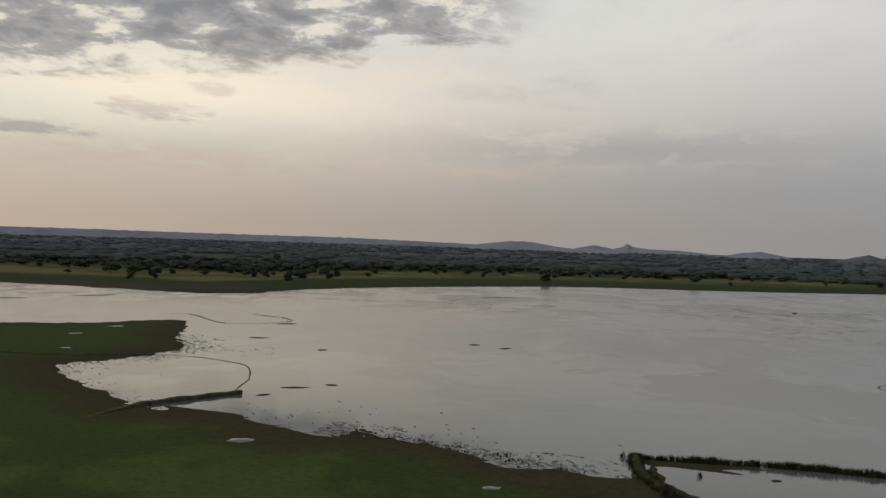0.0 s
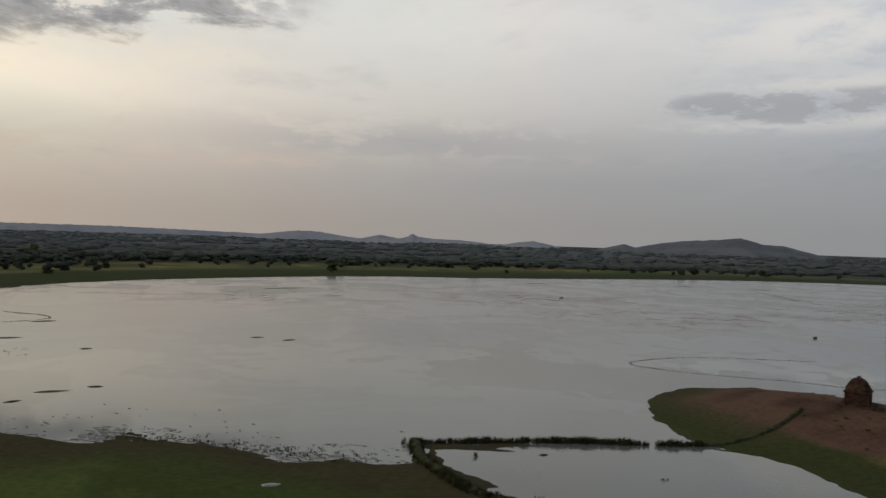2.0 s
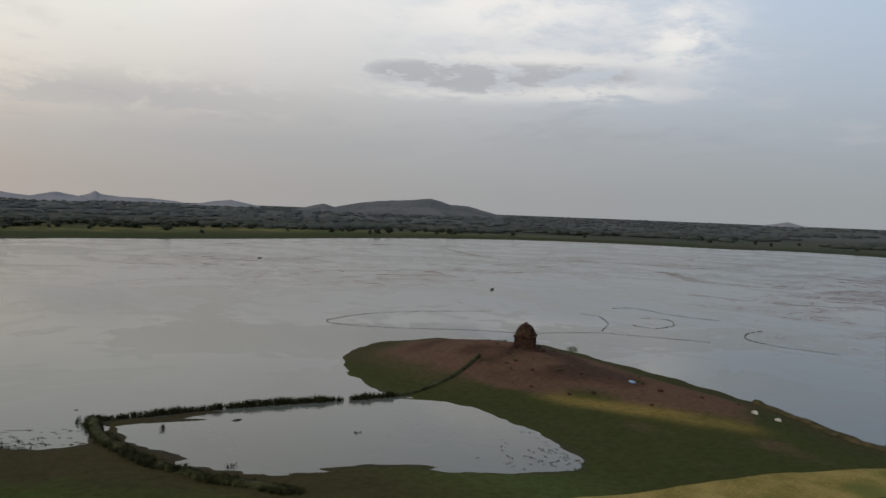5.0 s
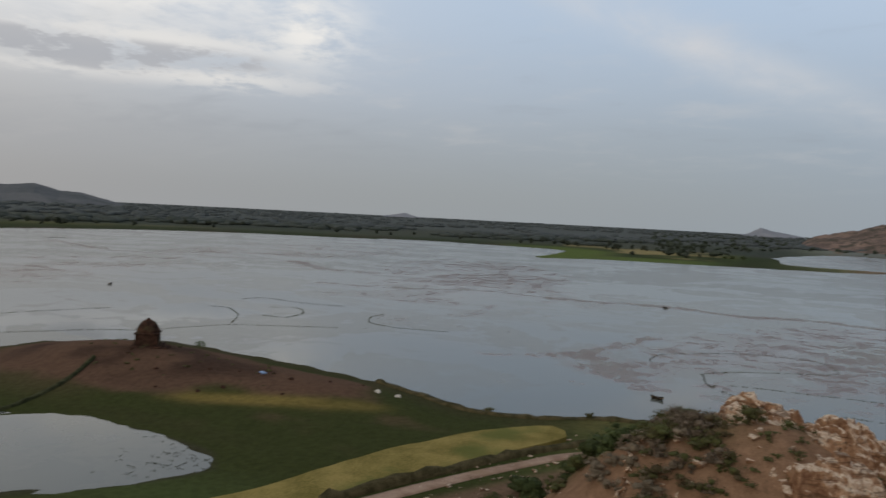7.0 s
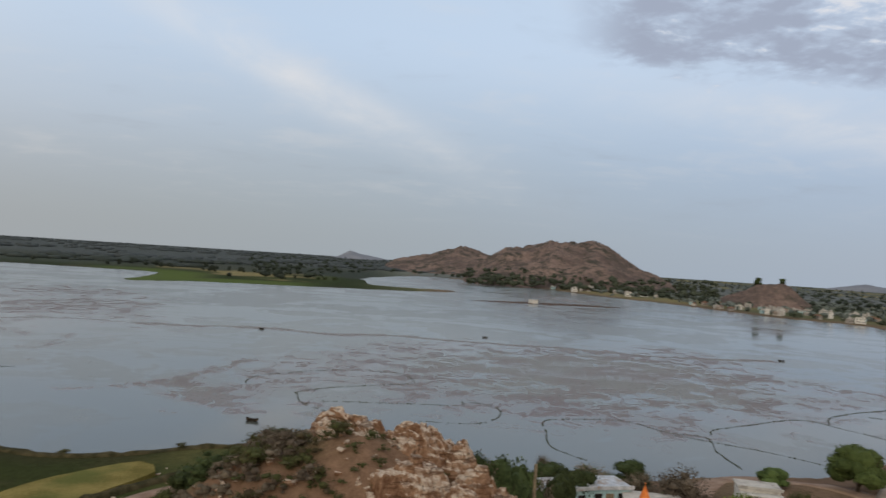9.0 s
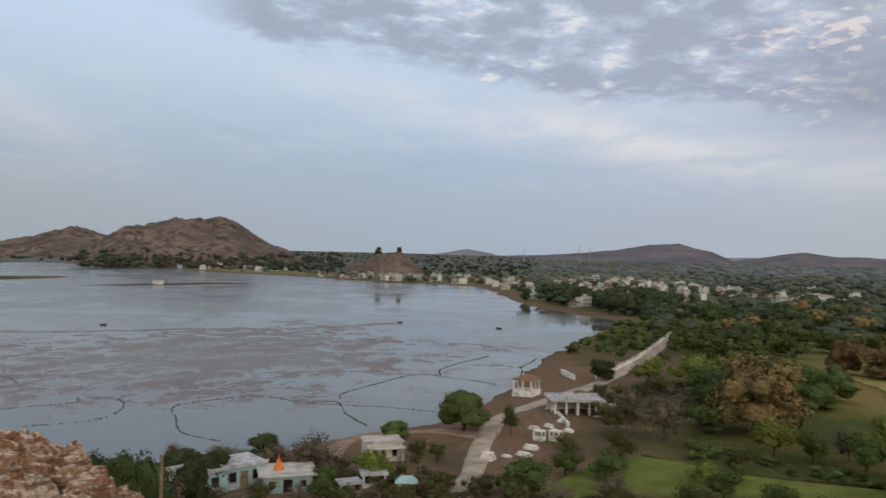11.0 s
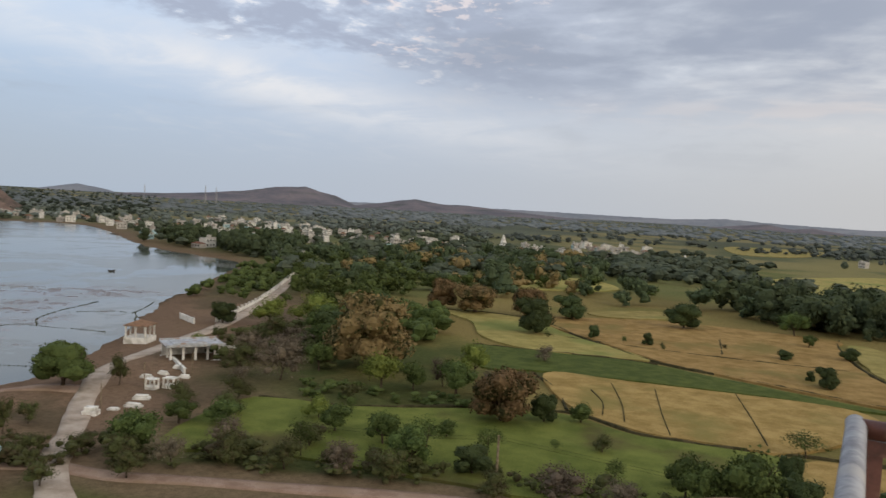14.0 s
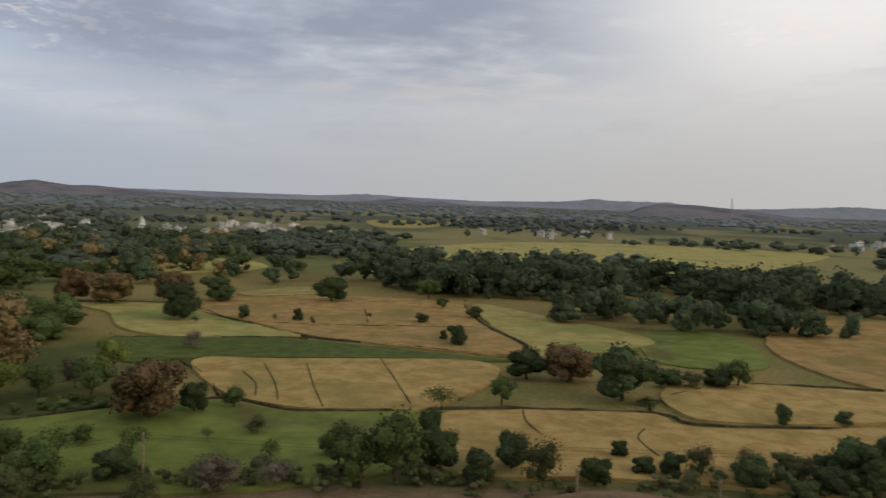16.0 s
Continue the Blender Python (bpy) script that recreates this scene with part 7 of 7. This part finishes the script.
def crag_mesh():
    """Fractured rock that stands out of the spur, split into blocks by its joints."""
    xs, ys = np.arange(44.5, 68, .10), np.arange(-9.5, 10, .10)
    gx, gy = np.meshgrid(xs, ys, indexing="ij")
    x, y = gx.ravel(), gy.ravel()
    foot = height(x, y) - .35
    wx, wy = x + .5 * rough_at(x, y, 1.6, 81, 3), y + .5 * rough_at(x, y, 1.6, 82, 3)
    top = foot.copy()
    for cx, cy, tz, wide, deep in CRAGS:
        d = np.hypot((wx - cx) / wide, (wy - cy) / (wide * deep))
        top = np.maximum(top, foot + (tz - foot) * np.clip(1 - d ** 2.4, 0, 1) ** .55)
    out = np.clip((top - foot) / .7, 0, 1)
    ca, sa = math.cos(.5), math.sin(.5)
    bx, by = (wx * ca + wy * sa) * .75, -wx * sa + wy * ca
    t1, l1, g1 = cracked(bx, by, 1.9, 3.0)
    t2, l2, g2 = cracked(bx, by, .68, 5.0)
    z = top + out * (t1 * 1.0 + l1 * .55 + t2 * .36 + l2 * .5 - .55 * np.exp(-g1 / .10) - .20 * np.exp(-g2 / .06) + .10 * rough_at(x, y, .5, 83, 3))
    # beds of rock weather into ledges with broken risers
    dip = .10 * x - .16 * y + .35 * rough_at(x, y, 3.0, 84, 3)
    tread = .34 + .22 * (rough_at(x, y, 4.0, 85, 2) > 0)
    u = (z + dip) / tread
    ledge = (np.floor(u) + ramped(u - np.floor(u), .62, .95)) * tread - dip
    z = z + out * .5 * (ledge - z) + out * .16 * rough_at(x, y, .9, 86, 3)
    n, m = gx.shape
    index = np.arange(n * m).reshape(n, m)
    quads = np.stack([index[:-1, :-1], index[1:, :-1], index[1:, 1:], index[:-1, 1:]], -1).reshape(-1, 4)
    quads = quads[out[quads].max(1) > 0]
    used, back = np.unique(quads, return_inverse=True)
    return mesh_from("crag", np.stack([x - 57, y - 1, z], 1)[used], back.reshape(-1, 4), ROCK)


def outcrop():
    ob = thing("rock_outcrop", 57, 1, 0, 0, "weathered pinkish rock outcrop of fractured crags and boulders", "rock")
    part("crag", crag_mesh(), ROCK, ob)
    shapes = [boulder_mesh(40 + k, ROCK) for k in range(12)]
    r = np.random.default_rng(9)

    def lay(x, y, z, s, tip=10, tall=1.0):
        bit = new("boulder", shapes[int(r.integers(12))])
        bit.parent = ob
        bit.matrix_local = pose(x - 57, y - 1, z, 12 + r.uniform(-tip, tip), -8 + r.uniform(-tip, tip), r.choice([20, 110, 200, 290]) + r.uniform(-25, 25)) @ Matrix.Diagonal((s, s, s * tall, 1))

    def stack(x, y, top_z, wide, deep, bits):
        """A crag: blocks piled from the ground up to its top, smaller towards the crest."""
        floor = level(x, y) - .3
        bits = bits // 3
        for n in range(bits):
            h = (n + .5) / bits
            reach = wide * (1 - .62 * h)
            bx, by = x + r.uniform(-1, 1) * reach, y + r.uniform(-1, 1) * reach * deep
            lay(bx, by, floor + (top_z - floor) * h - .25, wide * r.uniform(.22, .40) * (1.12 - .4 * h), 10, r.uniform(.8, 1.3))
    # the tall crag, its shoulder, the second crag, the pale slabs in front and the far shoulder
    for x, y, top_z, wide, deep, bits in [(63.9, 4.9, 16.1, 2.2, .9, 30), (63.2, 6.4, 13.9, 1.4, 1, 10), (62, 3.0, 14.3, 1.6, 1, 12), (59.8, -.6, 16.0, 1.9, 1.1, 26), (59.6, -2.6, 15.1, 1.5, 1, 12), (57.6, .8, 14.6, 1.7, 1, 14)]:
        stack(x, y, top_z, wide, deep, bits)
    for x, y, top_z, wide, deep, bits in [(52.4, 1.6, 14.3, 1.7, 1, 14), (53.0, -.4, 14.9, 1.8, 1, 16), (51.4, -2.6, 14.0, 1.6, 1, 12), (49.4, 1.8, 13.1, 1.8, 1, 10), (49, -.4, 13.2, 1.8, 1, 10), (55.4, -4.4, 14.5, 1.4, 1, 12), (55, -6, 13.7, 1.2, 1, 8), (48, -3, 12.3, 1.6, 1, 8)]:
        stack(x, y, top_z, wide, deep, bits)
    for n in range(70):
        x, y = r.normal(57, 5), r.normal(4.5, 5.5)
        lay(x, y, level(x, y) + .05, r.uniform(.12, .42), 30)


outcrop()


def dry_wall():
    """The tumbled line of stones down the flank of the spur."""
    ob = thing("dry_stone_wall", 60, 12, 0, 0, "tumbled dry-stone wall running down the slope", "wall")
    r = np.random.default_rng(19)
    shapes = [boulder_mesh(80 + k, ROCK, 9) for k in range(5)]
    line = spline([(66, 11.2), (62, 12.2), (58, 12.4), (54, 12.2), (49, 12.6)], .34)
    for x, y in line:
        for k in range(2):
            bit = new("stone", shapes[int(r.integers(5))])
            bit.parent = ob
            s = r.uniform(.14, .26)
            bx, by = x + r.normal(0, .14), y + r.normal(0, .14)
            bit.matrix_local = pose(bx - 60, by - 12, level(bx, by) + .1 + .24 * k, r.uniform(0, 90), r.uniform(0, 90), r.uniform(0, 360)) @ Matrix.Diagonal((s, s, s, 1))


dry_wall()
for x, y, tall, wide, kind in [(65.8, 9.6, 2.3, 3.1, "dark"), (64.6, 10.4, 2.8, 2.9, "dark"), (63, 11, 2.3, 3.1, "brown"), (66.8, 7.9, 2.3, 2.1, "dark"), (60, 10, 2.1, 3.4, "grey"), (58, 9, 1.8, 3.1, "grey"), (61.5, 8.4, 2.1, 3.1, "grey"), (56.5, 10.4, 1.7, 2.9, "brown"),
                               (65.4, 2.6, 2.2, 2.3, "grey"), (63.4, .8, 1.3, 2.2, "dark"), (61.8, -3.8, 3.0, 3.4, "grey"), (59.8, -4.8, 2.5, 3.1, "thin"), (57.5, 5.2, 1.3, 2.1, "brown")]:
    plant(x, y, tall, wide, kind, "", "scrub on the rocky spur")
for x, y, tall, wide, kind in [(57.8, -6.2, 3.2, 3.4, "dark"), (58.6, -8.0, 3.4, 3.9, "grey"), (62, -8, 3.4, 4.4, "dark"), (66, -6, 3.7, 4.7, "grey"), (64, -11, 3.9, 4.9, "grey"), (70, -10, 3.9, 5.2, "brown"), (60, -11, 3.0, 3.9, "grey"), (55.4, -8.8, 2.8, 3.4, "brown"),
                               (64, 17, 2.5, 2.6, "dark"), (68, 19, 2.8, 3.4, "dark"), (62, 21, 2.5, 2.9, "dark"), (72, 22, 2.1, 2.6, "brown"), (60, 17, 1.6, 2.3, "brown"), (66, 14, 2.3, 3.1, "dark"), (74, 26, 1.8, 2.9, "dark"), (58, 24, 2.3, 3.1, "dark")]:
    plant(x, y, tall, wide, kind, "", "scrub on the rocky spur")
for x, y, tall, wide, kind in [(50, 34, 2.5, 3.4, "dark"), (46, 36, 2.8, 3.6, "brown"), (54, 33, 2.1, 3.1, "green"), (58, 31.5, 2.1, 2.9, "dark"), (64, 29, 2.1, 2.6, "green"), (68, 27, 1.8, 2.9, "brown"), (40, 41, 2.5, 3.4, "dark"), (34, 45, 2.3, 3.4, "dark"), (29, 47, 2.3, 3.1, "brown")]:
    plant(x, y, tall, wide, kind, "", "scrub at the foot of the hill")


thicket("scrub", scattered([(66, 8), (68, 14), (60, 16), (50, 14), (46, 10), (54, 8), (60, 7)], 46, 1.5, 2.2, 41), GREY, "dry grey scrub on the flank of the spur", 190, 0.26, 0.5)
thicket("scrub", scattered([(56, -6), (62, -4), (70, -6), (76, -14), (66, -20), (56, -14)], 60, 2.0, 2.8, 42), BROWN, "dry brown scrub below the rocks", 190, 0.26, 0.5)
thicket("scrub", scattered([(46, 16), (60, 18), (74, 20), (80, 26), (60, 32), (44, 38), (30, 44), (30, 36)], 70, 1.1, 1.8, 43), BROWN, "low scrub on the stony slope above the lane", 150, 0.24, 0.5)


thicket("scrub", scattered([(56, -3), (60, -4), (66, 2), (67, 8), (60, 8), (54, 6), (48, 6), (46, -4)], 70, 0.8, 1.3, 47), BROWN, "low dry bushes among the rocks", 110, 0.34, 0.4)
thicket("scrub", scattered([(57, -6), (64, -3), (72, -4), (76, -9), (70, -14), (60, -12)], 34, 2.6, 3.2, 48), DARK, "dark thorny bushes below the crag", 190, 0.26, 0.5)
thicket("scrub", scattered([(60, 8), (68, 9), (70, 15), (64, 19), (58, 14)], 34, 2.0, 2.4, 49), DARK, "dark thorny bushes on the flank of the spur", 170, 0.26, 0.5)


for x, y, crown_top, wide, kind in [(61.5, -3.4, 14.33, 3.0, "grey"), (60.0, -4.3, 14.37, 3.2, "dark"), (62.0, -5.8, 13.98, 3.4, "grey"), (63.0, -7.2, 13.34, 3.6, "dark"), (66.0, -9.3, 12.28, 4.0, "dark"), (68.0, -11.3, 11.44, 4.0, "grey"), (72.0, -14.2, 10.08, 4.4, "dark"), (64.0, 12.3, 11.61, 2.6, "dark"), (65.5, 11.2, 12.58, 2.2, "dark"), (66.0, 10.0, 12.74, 2.2, "dark"), (66.0, 8.8, 12.57, 2.4, "brown"), (66.5, 7.8, 13.17, 1.8, "dark"), (65.0, 6.9, 13.15, 2.2, "grey"), (64.0, 13.3, 10.9, 2.6, "brown")]:
    plant(x, y, max(1.4, crown_top - level(x, y) + .05), wide, kind, "", "scrub on the rocky spur")
thicket("scrub", scattered([(47, 5), (56, 6), (62, 7.6), (66, 8.5), (66, 12), (56, 12), (48, 11)], 56, 1.3, 2.0, 50), BROWN, "dry brown bushes below the crest of the spur", 130, 0.30, 0.45)
thicket("scrub", scattered([(50, 6), (58, 7), (64, 8.6), (64, 11), (54, 11)], 26, 1.5, 2.0, 51), GREY, "grey thorn bushes below the crest of the spur", 150, 0.26, 0.4)


def rubble():
    """Loose stones strewn over the slope and along the lane."""
    r = np.random.default_rng(55)
    shapes = []
    for k in range(4):
        me = boulder_mesh(120 + k, ROCK, 8)
        v = np.array([p.co[:] for p in me.vertices])
        shapes.append((v, [tuple(q.vertices) for q in me.polygons]))
        bpy.data.meshes.remove(me)
    verts, faces, base = [], [], 0
    spots = np.concatenate([np.stack([r.uniform(48, 100, 260), r.uniform(8, 36, 260)], 1), np.stack([r.normal(72, 9, 120), r.normal(27, 4, 120)], 1)])
    zs = height(spots[:, 0], spots[:, 1])
    for (x, y), z in zip(spots, zs):
        v, q = shapes[int(r.integers(4))]
        s = .10 + .38 * r.uniform() ** 3
        a = r.uniform(0, 6.28)
        w = v * s
        w = np.stack([w[:, 0] * math.cos(a) - w[:, 1] * math.sin(a), w[:, 0] * math.sin(a) + w[:, 1] * math.cos(a), w[:, 2]], 1) + (x, y, z + .05)
        verts.append(w)
        faces += [tuple(base + i for i in f) for f in q]
        base += len(v)
    tagged(new("rubble", mesh_from("rubble", np.concatenate(verts), faces, ROCK)), "loose reddish stones strewn over the slope", "stones", kind="stuff")


rubble()


def pole(x, y, tall, radius, label, tip=0.0):
    z = level(x, y)
    ob = thing("wooden_pole", x, y, z, 0, label, "pole", "poles")
    bm = bmesh.new()
    tube(bm, [(0, 0, -.5), (tip * .5, 0, tall * .5), (tip, 0, tall)], [radius * 1.15, radius, radius * .85], 10)
    part("shaft", bm, WOOD, ob)
    return ob


pole(58.2, -8.9, 13.9 - level(58.2, -8.9), .13, "weathered wooden pole standing on the slope", .1)
pole(38.0, -65.6, 5.3, .12, "pale concrete-grey pole beside the lane")
pole(-1.0, -71.3, 2.9, .14, "short grey pole beside the lane")
pole(-14.5, -73.9, 1.8, .14, "short grey pole in the verge")
pole(92.0, -66.6, 4.0, .07, "thin wooden pole in the burial ground")
pole(87.4, -57.0, 3.6, .07, "thin wooden pole beside a tomb")
pole(95.2, -77.4, 3.4, .07, "thin dark pole in the burial ground")
wire = bmesh.new()
for h in (5.15, 4.85):
    tube(wire, [(55, -56.5, h + 1.0), (46, -61.5, h + .4), (38, -65.6, h + 1.0), (20, -68.4, h + .2), (0, -71.2, h + .6), (-30, -75, h + .2)], .008, 4)
tagged(new("overhead_wire", bm_mesh("overhead_wire", wire, HOLE)), "thin dark overhead wires along the lane", "wire")


# ---- the lookout railing ----
def railing():
    ob = thing("railing", 5.34, -1.74, 27.561, 0, "rusty brown painted pipe railing with a worn grey side rail", "railing")
    bm = bmesh.new()
    tube(bm, [(.0, 0, 0), (-.9, .045, .02), (-2.4, .12, .05)], .022, 16)
    part("top_rail", bm, RUST, ob, "rusty brown top rail", True)
    bm = bmesh.new()
    tube(bm, [(-.37, .018, .008), (-.385, .019, .008)], .0232, 16)
    part("weld_collar", bm, RUST, ob)
    bm = bmesh.new()
    tube(bm, [(.004, -.025, .002), (.0, .01, .003), (-.04, 1.0, .03)], .022, 16)
    part("side_rail", bm, STEEL, ob, "worn grey steel side rail", True)
    part("flat_bar", boxes((-2.4, -.006, -.056, -.022, .004, -.0225)), RUST, ob)
    part("corner_post", boxes((-.056, -.02, -1.1, -.025, -.008, -.03)), RUST, ob)
    for x in (-1.2, -2.35):
        part("post", boxes((x - .022, -.02, -1.1, x + .022, -.008, -.03)), RUST, ob)
    bm = bmesh.new()
    tube(bm, [(-.10, -.014, -.24), (-.31, -.014, -.056)], .007, 6)
    part("brace", bm, RUST, ob)
    bm = bmesh.new()
    tube(bm, [(-2.3, -.014, -.55), (-.06, -.014, -.55)], .015, 8)
    part("lower_rail", bm, RUST, ob)


railing()


def terrace():
    """The stone platform that carries the lookout."""
    line = spline([(6.2, 3.2), (5.5, -1.9), (2.0, -2.6), (-2.0, -2.0), (-2.2, .3), (.3, 1.4), (2.6, 3.5), (4.2, 3.9)], .6, True)
    bm = bmesh.new()
    top_loop = [bm.verts.new((x, y, 26.42)) for x, y in line]
    low_loop = [bm.verts.new((x * 1.02, y * 1.02, 19.0)) for x, y in line]
    bm.faces.new(top_loop)
    for k in range(len(line)):
        bm.faces.new((top_loop[k], low_loop[k], low_loop[(k + 1) % len(line)], top_loop[(k + 1) % len(line)]))
    bmesh.ops.recalc_face_normals(bm, faces=bm.faces)
    tagged(new("terrace", bm_mesh("terrace", bm, CONCRETE)), "plain concrete lookout platform on the hilltop", "terrace", kind="structure")


terrace()
